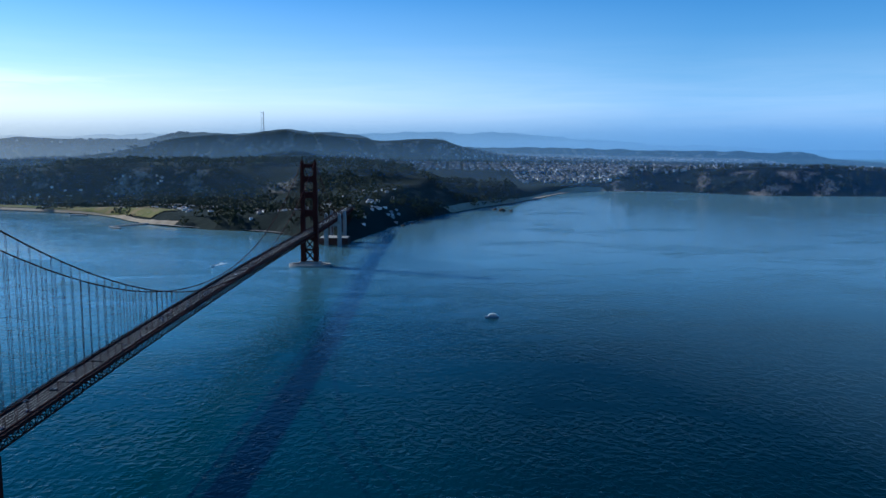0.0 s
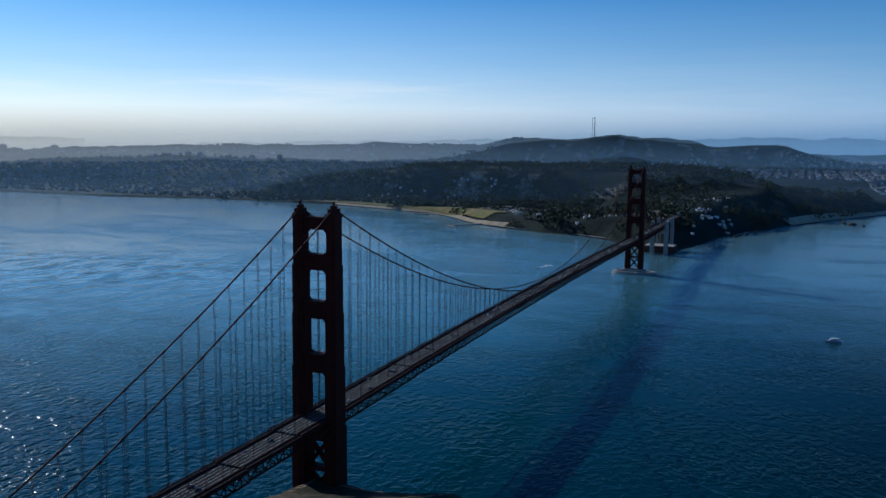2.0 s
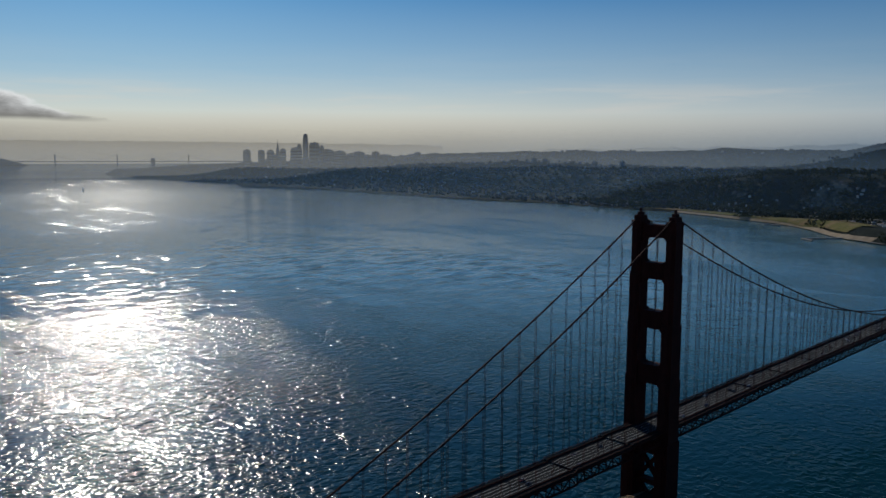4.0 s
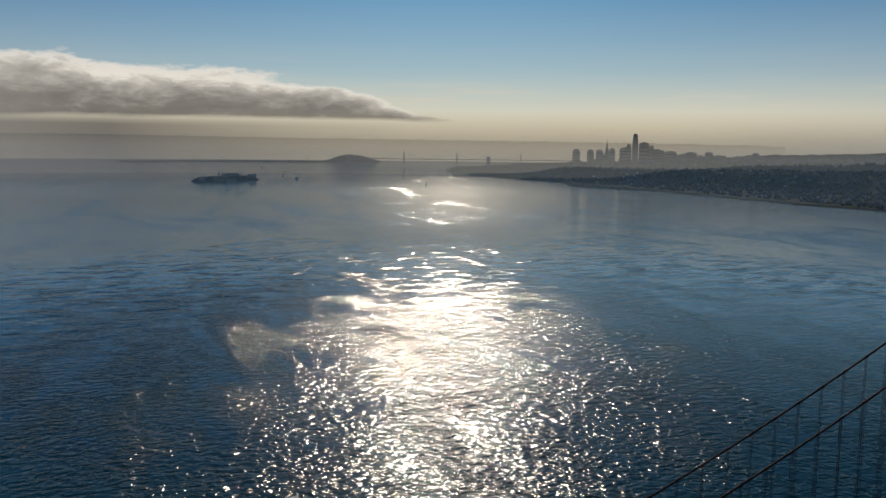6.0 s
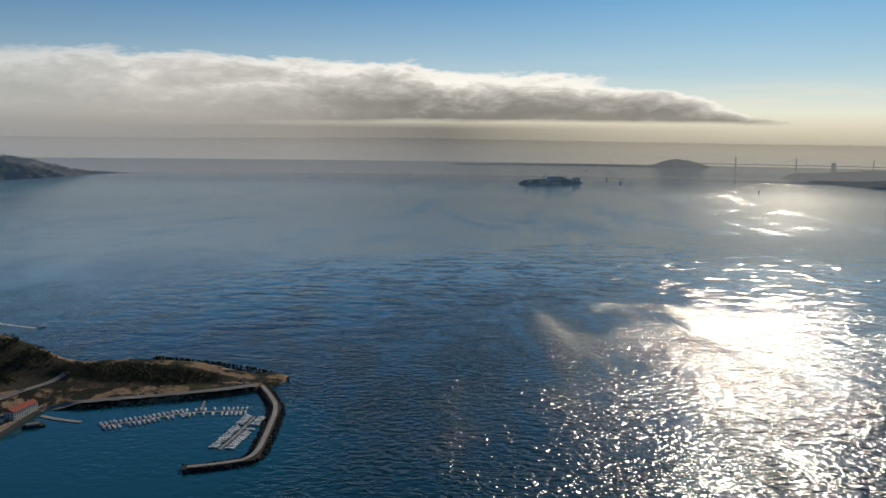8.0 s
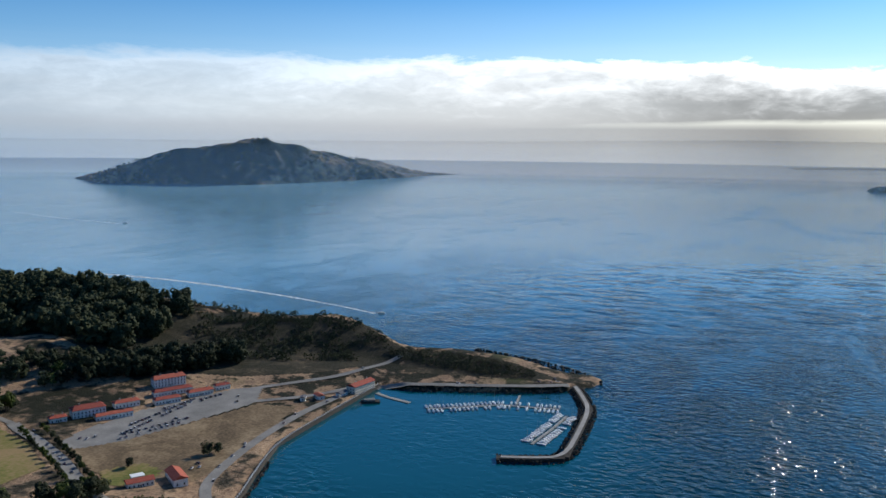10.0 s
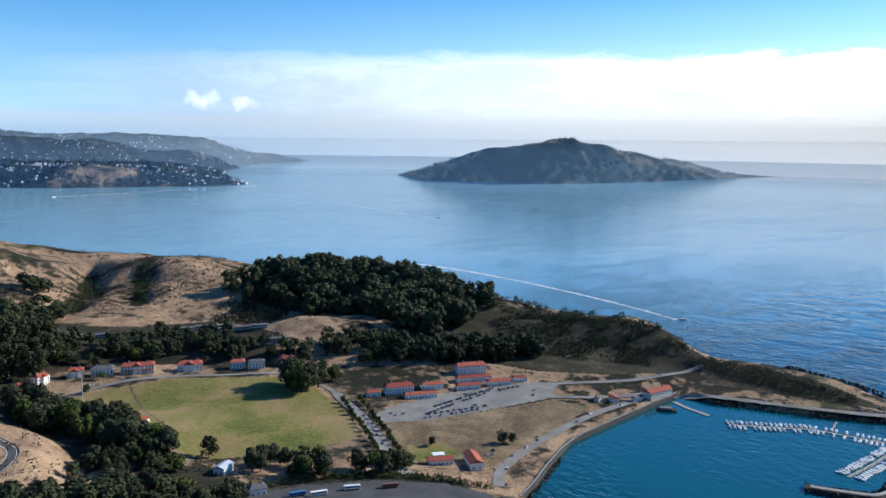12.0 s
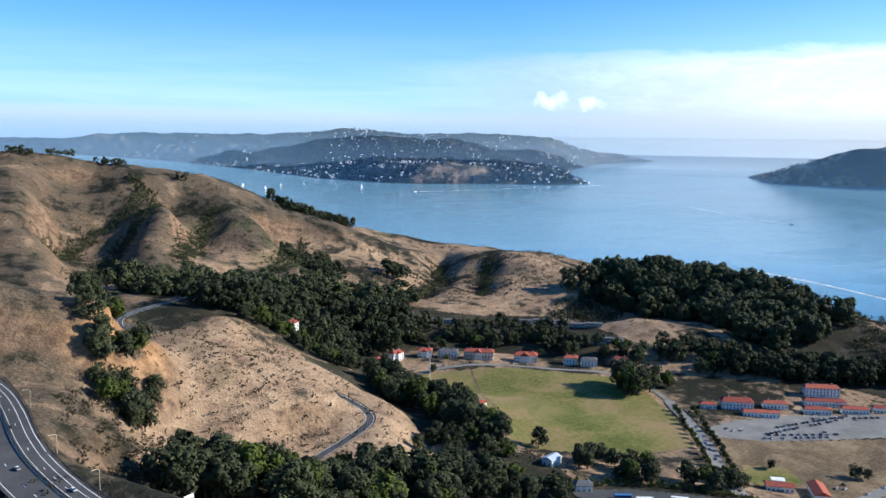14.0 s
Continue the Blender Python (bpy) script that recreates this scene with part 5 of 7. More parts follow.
    for s in range(max(1, int(wall_h // 2.9))):
        zc = 0.6 + 1.6 + s * 3.0
        n = max(2, int(long / 3.2))
        for k in range(n):
            u = -long / 2 + (k + 0.5) * long / n
            for side in (-1, 1):
                if wing and side < 0 and abs(u) < wing / 2 + 0.6:
                    continue
                share("window", WINDOW_ME, h, pose(u, side * deep / 2, zc, 0, 0, 0 if side < 0 else 180))
        for k in range(max(1, int(deep / 4))):
            v = -deep / 2 + (k + 0.5) * deep / max(1, int(deep / 4))
            for side in (-1, 1):
                share("window", WINDOW_ME, h, pose(side * long / 2, v, zc, 0, 0, 90 * side))
    share("door", DOOR_ME, h, pose(0.0 if not wing else 0.3, -deep / 2 - (2.6 if wing else 0), 0.6))
    return h


RED_BARRACK = "white barrack with a red tiled roof by the parking lot"
house(284, 1112, 30, 13, 6.2, -31, "two-storey white barrack with a red hipped roof by the parking lot", hip=0.3)
house(322, 1100, 24, 9, 4.0, -31, RED_BARRACK)
house(292, 1088, 34, 8, 3.6, -31, RED_BARRACK, hip=0.2)
house(392, 1106, 34, 12, 7.0, -31, "large two-storey white barrack with a red roof below the trees", hip=0.2)
house(375, 1087, 40, 9, 3.8, -31, RED_BARRACK)
house(352, 1075, 26, 9, 3.8, -31, RED_BARRACK)
house(388, 1062, 26, 9, 3.8, -31, RED_BARRACK)
house(415, 1054, 16, 8, 3.8, -31, RED_BARRACK)
house(257, 1122, 15, 8, 3.6, -31, "small white barrack with a red roof by the street")
house(483, 921, 34, 12, 6.0, -12, "white boathouse with a red roof at the head of the pier", hip=0.0, name="boathouse")
house(436, 946, 11, 7, 3.4, 60, "small white shed with a red roof behind the quay", chimney=False, hip=0)
house(456, 930, 12, 7, 3.0, -10, "low grey shed beside the boathouse", roof=ROOF_GREY, chimney=False, hip=0.0)
house(424, 958, 8, 5, 3.0, 20, "small grey hut behind the quay", roof=ROOF_GREY, chimney=False, hip=0.0)
house(196, 935, 24, 11, 4.6, 55, "cream shed with a red gabled roof near the quay", hip=0.0, chimney=False)
house(174, 952, 20, 9, 3.4, -35, "low cream shed with a red roof near the quay", hip=0.0, chimney=False)
house(186, 965, 9, 6, 2.6, -35, "white flat annex between the red-roofed sheds", roof=WHITE, hip=0.0, rise=0.6, chimney=False)

OFFICER = "white officers' house with a red roof beside the parade lawn"
house(115, 1340, 34, 12, 7.0, -31, "long white house with red roof and porch above the lawn", wing=9, porch=True)
house(164, 1318, 26, 13, 6.6, -31, "white house with a red cross-gabled roof above the lawn", wing=10)
house(208, 1292, 16, 10, 6.4, -31, "white house with a red roof and blue-white wing")
house(222, 1276, 18, 9, 6.2, -31, "pale blue-white house under dark trees", roof=ROOF_GREY, chimney=False)
house(254, 1262, 17, 9, 6.2, -31, OFFICER, porch=True)
house(60, 1368, 16, 11, 6.2, -25, OFFICER, wing=6)
house(84, 1357, 22, 11, 6.0, -30, "white house with porch and grey roof above the lawn", roof=ROOF_GREY, porch=True)
house(24, 1368, 15, 10, 6.2, 20, OFFICER, wing=5)
house(-2, 1352, 13, 9, 6.2, 40, OFFICER, wing=5)
house(32, 1418, 13, 10, 6.4, 30, OFFICER, wing=5)
house(10, 1428, 12, 9, 6.4, 30, OFFICER, wing=5)
house(-4, 1205, 13, 9, 6.0, 60, "white house with a red roof half hidden by trees", wing=5)
house(4, 1158, 14, 9, 6.0, 60, "white house with a red roof half hidden by trees", wing=5)
house(24, 1158, 9, 7, 3.6, 10, "small shed with an orange roof below the lawn")
house(-105, 1335, 13, 11, 9.0, 20, "tall white house among dark trees", wing=5)
house(142, 1446, 11, 8, 4.5, 10, "small pale blue house among the trees", roof=ROOF_GREY, chimney=False)
house(20, 1030, 13, 9, 4.0, 25, "pale-roofed hall among the trees", roof=plain("pale_metal_roof", (0.42, 0.46, 0.50), 0.6), chimney=False, hip=0)
house(18, 985, 12, 9, 4.0, -20, "dark-roofed hut beside the bus lot", roof=ROOF_GREY, chimney=False)


def terrace(x, y, turn):
    """A row of flats: a dark body with white posts and a flat roof."""
    t = tagged(new("terrace_house"), "grey terrace with white posts and a flat roof", "house", "terraces above the post")
    t.matrix_basis = pose(x, y, float(marin_z(x, y)) - 0.4, 0, 0, turn)
    bm = bmesh.new()
    box(bm, -11, -3.5, 0, 11, 3.5, 5.6)
    part("body", bm, TERRACE_WALL, t)
    bm = bmesh.new()
    box(bm, -11.6, -5.2, 5.6, 11.6, 4, 6.0)
    part("roof", bm, ROOF_GREY, t)
    bm = bmesh.new()
    box(bm, -11.3, -5.0, 2.7, 11.3, -3.5, 2.95)
    part("balcony", bm, WHITE, t)
    for k in range(7):
        share("post", TPOST_ME, t, Matrix.Translation((-11 + k * 22 / 6, -4.9, 0)))
        share("window", WINDOW_ME, t, pose(-9.4 + k * 3.1, -3.5, 1.5))
    return t


TERRACE_WALL = plain("grey_boards", (0.16, 0.16, 0.155), 0.85, 0.25)
tp = bmesh.new()
box(tp, -0.2, -0.2, 0, 0.2, 0.2, 5.6)
TPOST_ME = mesh_of("post", tp, WHITE)
for x, y, a in ((62, 1496, -20), (88, 1500, -20), (120, 1486, -20), (146, 1478, -25), (238, 1452, -30), (262, 1446, -30), (284, 1432, -30), (262, 1420, -30), (286, 1396, -30), (300, 1380, -30), (262, 1322, -30), (280, 1312, -30)):
    terrace(x, y, a)

flag = tagged(new("flagpole"), "tall white flagpole on the edge of the lawn", "flagpole")
flag.location = (32, 1290, float(marin_z(32, 1290)))
bm = bmesh.new()
tube(bm, [(0, 0, -0.5), (0, 0, 14), (0, 0, 28)], 0.32, 8)
part("pole", bm, WHITE, flag)
bm = bmesh.new()
bmesh.ops.create_icosphere(bm, subdivisions=1, radius=0.5, matrix=Matrix.Translation((0, 0, 28.3)))
part("finial", bm, WHITE, flag)


# ---- vehicles ----
CAR_PAINT = varied("car_paint", ((0.0, (0.02, 0.02, 0.022)), (0.28, (0.05, 0.052, 0.055)), (0.45, (0.5, 0.5, 0.5)), (0.62, (0.8, 0.8, 0.79)), (0.8, (0.13, 0.02, 0.02)), (1.0, (0.03, 0.05, 0.12))), 0.3)
RUBBER = plain("tyre_rubber", (0.02, 0.02, 0.02), 0.9)


def build_car(scale=1.0):
    c = tagged(new("car"), "small car parked or driving on the asphalt", "car", "cars")
    bm = bmesh.new()
    box(bm, -2.2, -0.9, 0.35, 2.2, 0.9, 0.95)
    bmesh.ops.bevel(bm, geom=bm.edges[:], offset=0.14, segments=1, affect="EDGES")
    part("body", bm, CAR_PAINT, c)
    bm = bmesh.new()
    v = box(bm, -1.5, -0.8, 0.93, 1.1, 0.8, 1.5)
    for q in v:
        if q.co.z > 1.2:
            q.co.x *= 0.66
            q.co.y *= 0.82
    part("cabin", bm, GLASS, c)
    bm = bmesh.new()
    box(bm, -0.95, -0.62, 1.49, 0.68, 0.62, 1.56)
    part("roof", bm, CAR_PAINT, c)
    wb = bmesh.new()
    tube(wb, [(0, -0.12, 0), (0, 0.12, 0)], 0.34, 10)
    me = mesh_of("wheel", wb, RUBBER)
    for x in (-1.35, 1.35):
        for y in (-0.82, 0.82):
            share("wheel", me, c, Matrix.Translation((x, y, 0.34)))
    return c


first_car = build_car()
first_car.matrix_basis = pose(300, 1052, float(marin_z(300, 1052)) + 0.45, 0, 0, 60)
rng = random.Random(5)
for row, (ax, ay, bx, by, n) in enumerate(((262, 1050, 352, 1052, 17), (285, 1060, 372, 1057, 20), (330, 1066, 402, 1040, 14), (250, 1041, 305, 1022, 11), (262, 1047, 318, 1024, 10))):
    for k in range(n):
        if rng.random() < 0.22:
            continue
        x, y = ax + (bx - ax) * k / (n - 1), ay + (by - ay) * k / (n - 1)
        copy_thing(first_car, pose(x, y, float(marin_z(x, y)) + 0.45, 0, 0, 60 + rng.uniform(-3, 3) + 180 * rng.randrange(2)))
for x, y, a in ((226, 1118, 70), (208, 1082, 70), (196, 1062, 60), (187, 1046, 60), (178, 1032, 60), (168, 1014, 60), (238, 1068, 20), (246, 1066, 20), (236, 1074, 20), (444, 934, 20), (428, 932, 5),
                (380, 940, 0), (352, 936, 10), (285, 934, 30), (292, 938, 30), (262, 930, 20), (238, 926, 20), (212, 912, 30), (222, 941, 20), (228, 938, 20), (234, 944, 80), (205, 948, 40), (214, 950, 40),
                (545, 830, 70), (552, 812, 70), (590, 735, 70), (596, 728, 60), (604, 734, 60), (586, 748, 70), (545, 950, -20), (400, 1022, 40), (384, 1012, 45), (315, 1033, 70), (320, 1024, 70), (372, 1046, 0),
                (95, 1322, 160), (140, 1308, 150), (60, 1330, 175), (30, 1330, 10)):
    copy_thing(first_car, pose(x, y, float(marin_z(x, y)) + 0.5, 0, 0, a))
for t_, off in ((0.50, -9), (0.53, -3), (0.56, 4), (0.6, 9), (0.66, -8), (0.7, 3), (0.76, -4), (0.8, 8), (0.45, -5), (0.41, 8), (0.86, -9)):
    spots = along(list(reversed(ROADS["highway"][1])), 2.0)
    c, d = spots[int(t_ * (len(spots) - 1))]
    x, y = c.x - d.y * off, c.y + d.x * off
    copy_thing(first_car, pose(x, y, float(marin_z(x, y)) + 0.55, 0, 0, math.degrees(math.atan2(d.y, d.x))))
rng = random.Random(11)
for k in range(104):
    lane = rng.choice((-7.8, -4.8, -1.7, 1.7, 4.8, 7.8))
    y = rng.uniform(DECK_S + 20, DECK_N - 10)
    copy_thing(first_car, pose(lane, y, deck_z(y) + 0.02, 0, 0, 90 if lane > 0 else -90))


def bus(x, y, turn, paint, label, z=None):
    b = tagged(new("bus"), label, "bus", "buses")
    b.matrix_basis = pose(x, y, (float(marin_z(x, y)) + 0.85) if z is None else z, 0, 0, turn)
    bm = bmesh.new()
    box(bm, -6, -1.25, 0.5, 6, 1.25, 3.3)
    bmesh.ops.bevel(bm, geom=bm.edges[:], offset=0.16, segments=1, affect="EDGES")
    part("body", bm, paint, b)
    for s in (-1, 1):
        bm = bmesh.new()
        box(bm, -5.6, s * 1.27 - 0.03, 1.75, 5.6, s * 1.27 + 0.03, 2.7)
        part("window_band", bm, GLASS, b)
    wb = bmesh.new()
    tube(wb, [(0, -0.15, 0), (0, 0.15, 0)], 0.5, 10)
    me = mesh_of("wheel", wb, RUBBER)
    for q in (-3.8, 3.8):
        for s in (-1.1, 1.1):
            share("wheel", me, b, Matrix.Translation((q, s, 0.5)))
    return b


bus(95, 929, -35, plain("brown_paint", (0.2, 0.09, 0.06), 0.5), "brown and white bus in the lot")
bus(72, 945, -35, WHITE, "white bus in the lot")
bus(36, 962, -25, plain("blue_paint", (0.05, 0.18, 0.4), 0.5), "light blue bus in the lot")
bus(48, 953, -25, WHITE, "white bus in the lot")

# ---- harbour: floating docks, boats, pier ----
def dock(line, width, label):
    d = tagged(new("floating_dock"), label, "dock")
    for (ax, ay), (bx, by) in zip(line, line[1:]):
        bm = bmesh.new()
        beam(bm, (ax, ay, 0.35), (bx, by, 0.35), width, 0.7)
        part("deck", bm, GREY_DECK, d)
    pile = bmesh.new()
    tube(pile, [(0, 0, -3), (0, 0, 3.2)], 0.22, 6)
    me = mesh_of("pile", pile, plain("pile_wood", (0.09, 0.07, 0.05), 0.9))
    for c, dd in along(line, 14):
        share("pile", me, d, Matrix.Translation((c.x - dd.y * width * 0.62, c.y + dd.x * width * 0.62, 0)))
    return d


HULL = varied("boat_hull", ((0.0, (0.7, 0.7, 0.68)), (0.6, (0.78, 0.78, 0.76)), (0.8, (0.2, 0.25, 0.35)), (1.0, (0.5, 0.47, 0.4))), 0.4)


def build_boat(long, sail):
    b = tagged(new("boat"), "white sailing boat with a bare mast at the dock" if sail else "white motor boat with a cabin at the dock", "boat", "boats in the harbour")
    bm = bmesh.new()
    w_ = long * 0.16
    outline = [(-0.5, 0.75), (-0.2, 1.0), (0.15, 0.95), (0.38, 0.55), (0.5, 0.0)]
    ring_pts = [(x * long, y * w_) for x, y in outline] + [(x * long, -y * w_) for x, y in reversed(outline[:-1])]
    top = [bm.verts.new((x, y, 1.0 + 0.25 * max(0, x / long))) for x, y in ring_pts]
    bot = [bm.verts.new((x * 0.9, y * 0.65, -0.3)) for x, y in ring_pts]
    bm.faces.new(top), bm.faces.new(bot[::-1])
    for i in range(len(top)):
        j = (i + 1) % len(top)
        bm.faces.new((bot[i], bot[j], top[j], top[i]))
    part("hull", bm, HULL, b)
    bm = bmesh.new()
    v = box(bm, -0.22 * long, -w_ * 0.6, 1.0, 0.2 * long, w_ * 0.6, 1.6 if sail else 2.4)
    for q in v:
        if q.co.z > 1.3:
            q.co.x *= 0.8
            q.co.y *= 0.8
    part("cabin", bm, WHITE, b)
    if sail:
        bm = bmesh.new()
        tube(bm, [(0.08 * long, 0, 1.2), (0.08 * long, 0, long * 1.25)], 0.09, 6)
        part("mast", bm, GREY_DECK, b)
        bm = bmesh.new()
        tube(bm, [(0.07 * long, 0, 2.3), (-0.36 * long, 0, 2.3)], 0.16, 6)
        part("boom", bm, plain("sail_cover", (0.06, 0.1, 0.22), 0.8), b)
    return b


sloop, launch = build_boat(9.5, True), build_boat(8.5, False)
sloop.matrix_basis, launch.matrix_basis = pose(467, 836, 0, 0, 0, 40), pose(474, 826, 0, 0, 0, 40)
rng = random.Random(21)
D1, D2, D3 = [(461, 832), (484, 797), (507, 764)], [(505, 766), (510, 735), (514, 706)], [(496, 694), (452, 698), (405, 705)]
for line in (D1, D2, D3):
    dock(line, 3.0, "long grey floating dock with boats on both sides")
    for c, d in along(line, 4.6):
        for s in (-1, 1):
            if rng.random() < 0.08:
                continue
            x, y = c.x - d.y * s * 7.6, c.y + d.x * s * 7.6
            a = math.degrees(math.atan2(d.y, d.x)) + 90 + rng.choice((0, 180)) + rng.uniform(-4, 4)
            copy_thing(rng.choice((sloop, sloop, launch, launch, launch)), pose(x, y, rng.uniform(-0.1, 0.1), 0, 0, a))
dock([(545, 758), (512, 752)], 2.4, "narrow gangway to the boat docks")
dock([(490, 905), (481, 887), (473, 858)], 5.0, "grey pier below the boathouse")
barge = tagged(new("barge"), "dark work barge moored at the pier", "barge")
barge.matrix_basis = pose(459, 897, 0, 0, 0, -60)
bm = bmesh.new()
box(bm, -10, -5, -1, 10, 5, 1.6)
bmesh.ops.bevel(bm, geom=bm.edges[:], offset=0.4, segments=1, affect="EDGES")
part("hull", bm, ROCK, barge)
bm = bmesh.new()
box(bm, -7, -3, 1.6, 5, 3, 3.4)
part("deckhouse", bm, TERRACE_WALL, barge)

# ---- boats under way and their wakes ----
def foam_nodes(n):
    p = place_coord(n)
    froth = n.noise(p, 0.16, 6.0, 0.7, 0.5)
    white = surface(n, n.grey(n.noise(p, 0.5, 4.0), (0.35, 0.5), (0.6, 0.88)), 0.9)
    return n.add("ShaderNodeMixShader", {0: n.grey(froth, (0.36, 0.05), (0.58, 1.0)), 1: n.add("ShaderNodeBsdfTransparent").outputs[0], 2: white}).outputs[0]


FOAM = material("white_foam", foam_nodes)


def wake(points, w0, w1, label, lift=0.25):
    """A tapering streak of foam on the water."""
    spots = along(points, 12.0)
    n = len(spots)
    P = []
    for i, (c, d) in enumerate(spots):
        wide = w0 + (w1 - w0) * i / max(1, n - 1) + 0.35 * w0 * noise.noise(Vector((c.x / 30, c.y / 30, 2)))
        P.append([(c.x - d.y * wide * f, c.y + d.x * wide * f) for f in (-0.5, 0.0, 0.5)])
    P = np.array(P)
    x, y, z = drawn(P[..., 0], P[..., 1], 0 * P[..., 0])
    ob = sheet("wake", x, y, z + lift, FOAM, label)
    return tagged(ob, category="wake", kind="stuff")


def cruiser(x, y, turn, long, label, decks=1, name="motor_boat"):
    b = tagged(new(name), label, "boat")
    b.matrix_basis = seat(x, y, 0, turn)
    bm = bmesh.new()
    w_ = long * 0.15
    outline = [(-0.5, 0.8), (-0.1, 1.0), (0.25, 0.85), (0.42, 0.4), (0.5, 0.0)]
    ring_pts = [(p_ * long, q * w_) for p_, q in outline] + [(p_ * long, -q * w_) for p_, q in reversed(outline[:-1])]
    hh = long * 0.1
    top = [bm.verts.new((p_, q, hh * (1 + 0.3 * max(0, p_ / long)))) for p_, q in ring_pts]
    bot = [bm.verts.new((p_ * 0.92, q * 0.7, -hh * 0.4)) for p_, q in ring_pts]
    bm.faces.new(top), bm.faces.new(bot[::-1])
    for i in range(len(top)):
        j = (i + 1) % len(top)
        bm.faces.new((bot[i], bot[j], top[j], top[i]))
    part("hull", bm, HULL, b)
    for k in range(decks):
        bm = bmesh.new()
        box(bm, -long * (0.36 - 0.06 * k), -w_ * 0.72, hh * (1 + 0.9 * k), long * (0.24 - 0.06 * k), w_ * 0.72, hh * (1.75 + 0.9 * k))
        part("cabin", bm, WHITE, b)
        bm = bmesh.new()
        box(bm, -long * (0.33 - 0.06 * k), -w_ * 0.74, hh * (1.25 + 0.9 * k), long * (0.243 - 0.06 * k), w_ * 0.74, hh * (1.55 + 0.9 * k))
        part("window_band", bm, GLASS, b)
    bm = bmesh.new()
    tube(bm, [(0, 0, hh * 1.5), (0, 0, hh * (1.9 + 0.9 * decks))], long * 0.004 + 0.04, 6)
    part("mast", bm, WHITE, b)
    return b


cruiser(-371, -760, 5, 22, "white sightseeing ferry with two decks on open water", 2, "ferry")
cruiser(886, 1092, -50, 12, "white motor boat with a long wake")
wake([(880, 1100), (930, 1230), (985, 1450), (1014, 1664), (1000, 1850)], 6, 13.0, "white wake of a motor boat")
cruiser(1863, 2513, -50, 16, "small motor boat drawing a thin wake")
wake([(1856, 2530), (1900, 2800), (2033, 3235)], 5, 2, "thin wake of a motor boat")
cruiser(1262, 4280, 190, 22, "white boat with a wake before the wooded peninsula")
wake([(1290, 4290), (1500, 4320), (1800, 4360)], 16, 5, "white wake before the wooded peninsula")
wake([(1800, 4400), (2402, 4507), (2560, 4560)], 9, 14, "white wake below the wooded point")
cruiser(208, -1262, 75, 12, "white motor boat beyond the bridge")
wake([(206, -1268), (196, -1295), (188, -1318)], 3, 6, "white wake beyond the bridge")
wake([(206, -1268), (203, -1296), (201, -1322)], 2, 5, "white wake beyond the bridge")
cruiser(6248, -883, 170, 90, "low grey cargo barge near the prison island", name="ship")
cruiser(6900, -900, 170, 60, "distant ferry on the bay", 2, "ferry")
cruiser(9543, -1169, 170, 70, "distant ferry on the bay", 2, "ferry")
SAIL = plain("sailcloth", (0.8, 0.8, 0.78), 0.8, 0.05)


def yacht(x, y, turn):
    b = tagged(new("sailing_yacht"), "small yacht under white sails on the blue bay", "boat", "yachts on the bay")
    b.matrix_basis = seat(x, y, 0, turn, 1.5)
    bm = bmesh.new()
    v = box(bm, -5, -1.4, -0.3, 5, 1.4, 1.2)
    for q in v:
        if q.co.x > 0:
            q.co.y *= 0.15
    part("hull", bm, HULL, b)
    bm = bmesh.new()
    tube(bm, [(0.6, 0, 1), (0.6, 0, 15)], 0.12, 6)
    part("mast", bm, WHITE, b)
    for name, tri in (("mainsail", ((0.4, 0.0, 2.2), (-4.6, 0.5, 2.2), (0.4, 0.0, 14.5))), ("jib", ((4.8, 0.0, 1.6), (0.9, 0.6, 1.9), (0.7, 0.0, 12.5)))):
        bm = bmesh.new()
        a, c, d = (Vector(q) for q in tri)
        for side in (0.06, -0.06):
            grid = [[bm.verts.new(a.lerp(c, u * (1 - t)) * 1 + (d - a) * t + Vector((0, side + 0.5 * math.sin(math.pi * u) * (1 - t), 0))) for u in (0, 0.5, 1)] for t in (0, 0.5, 0.96)]
            for i in range(2):
                for j in range(2):
                    bm.faces.new((grid[i][j], grid[i][j + 1], grid[i + 1][j + 1], grid[i + 1][j]))
        part(name, bm, SAIL, b)
    return b


for x, y, a in ((547, 4888, 20), (480, 4700, 200), (600, 4600, 40), (1105, 4626, 10), (736, 4849, 60), (1019, 4791, 120), (460, 4300, 30), (5000, -1500, 40), (900, 5000, 80)):
    yacht(x, y, a)
buoy = tagged(new("buoy"), "small dark channel buoy", "buoy")
buoy.matrix_basis = seat(1316, 3780, 0)
bm = bmesh.new()
tube(bm, [(0, 0, -1), (0, 0, 1.2)], 2.2, 10)
part("float", bm, ROCK, buoy)
bm = bmesh.new()
for s in (-1, 1):
    for q in (-1, 1):
        beam(bm, (s * 1.5, q * 1.5, 1.2), (0, 0, 8), 0.35)
part("cage", bm, ROCK, buoy)

# ---- trees ----
def leaf_nodes(dark, light):
    def build(n):
        chance = n.add("ShaderNodeObjectInfo").outputs["Random"]
        leafy = n.noise(own_coord(n), 0.35, 3.0)
        far = n.noise(place_coord(n), 0.02, 3.0)
        k = n.math("ADD", n.math("ADD", n.math("MULTIPLY", leafy, 0.5), n.math("MULTIPLY", far, 0.3)), n.math("MULTIPLY", chance, 0.2))
        return surface(n, n.ramp(k, (0.3, dark), (0.7, light)), 0.75)
    return build


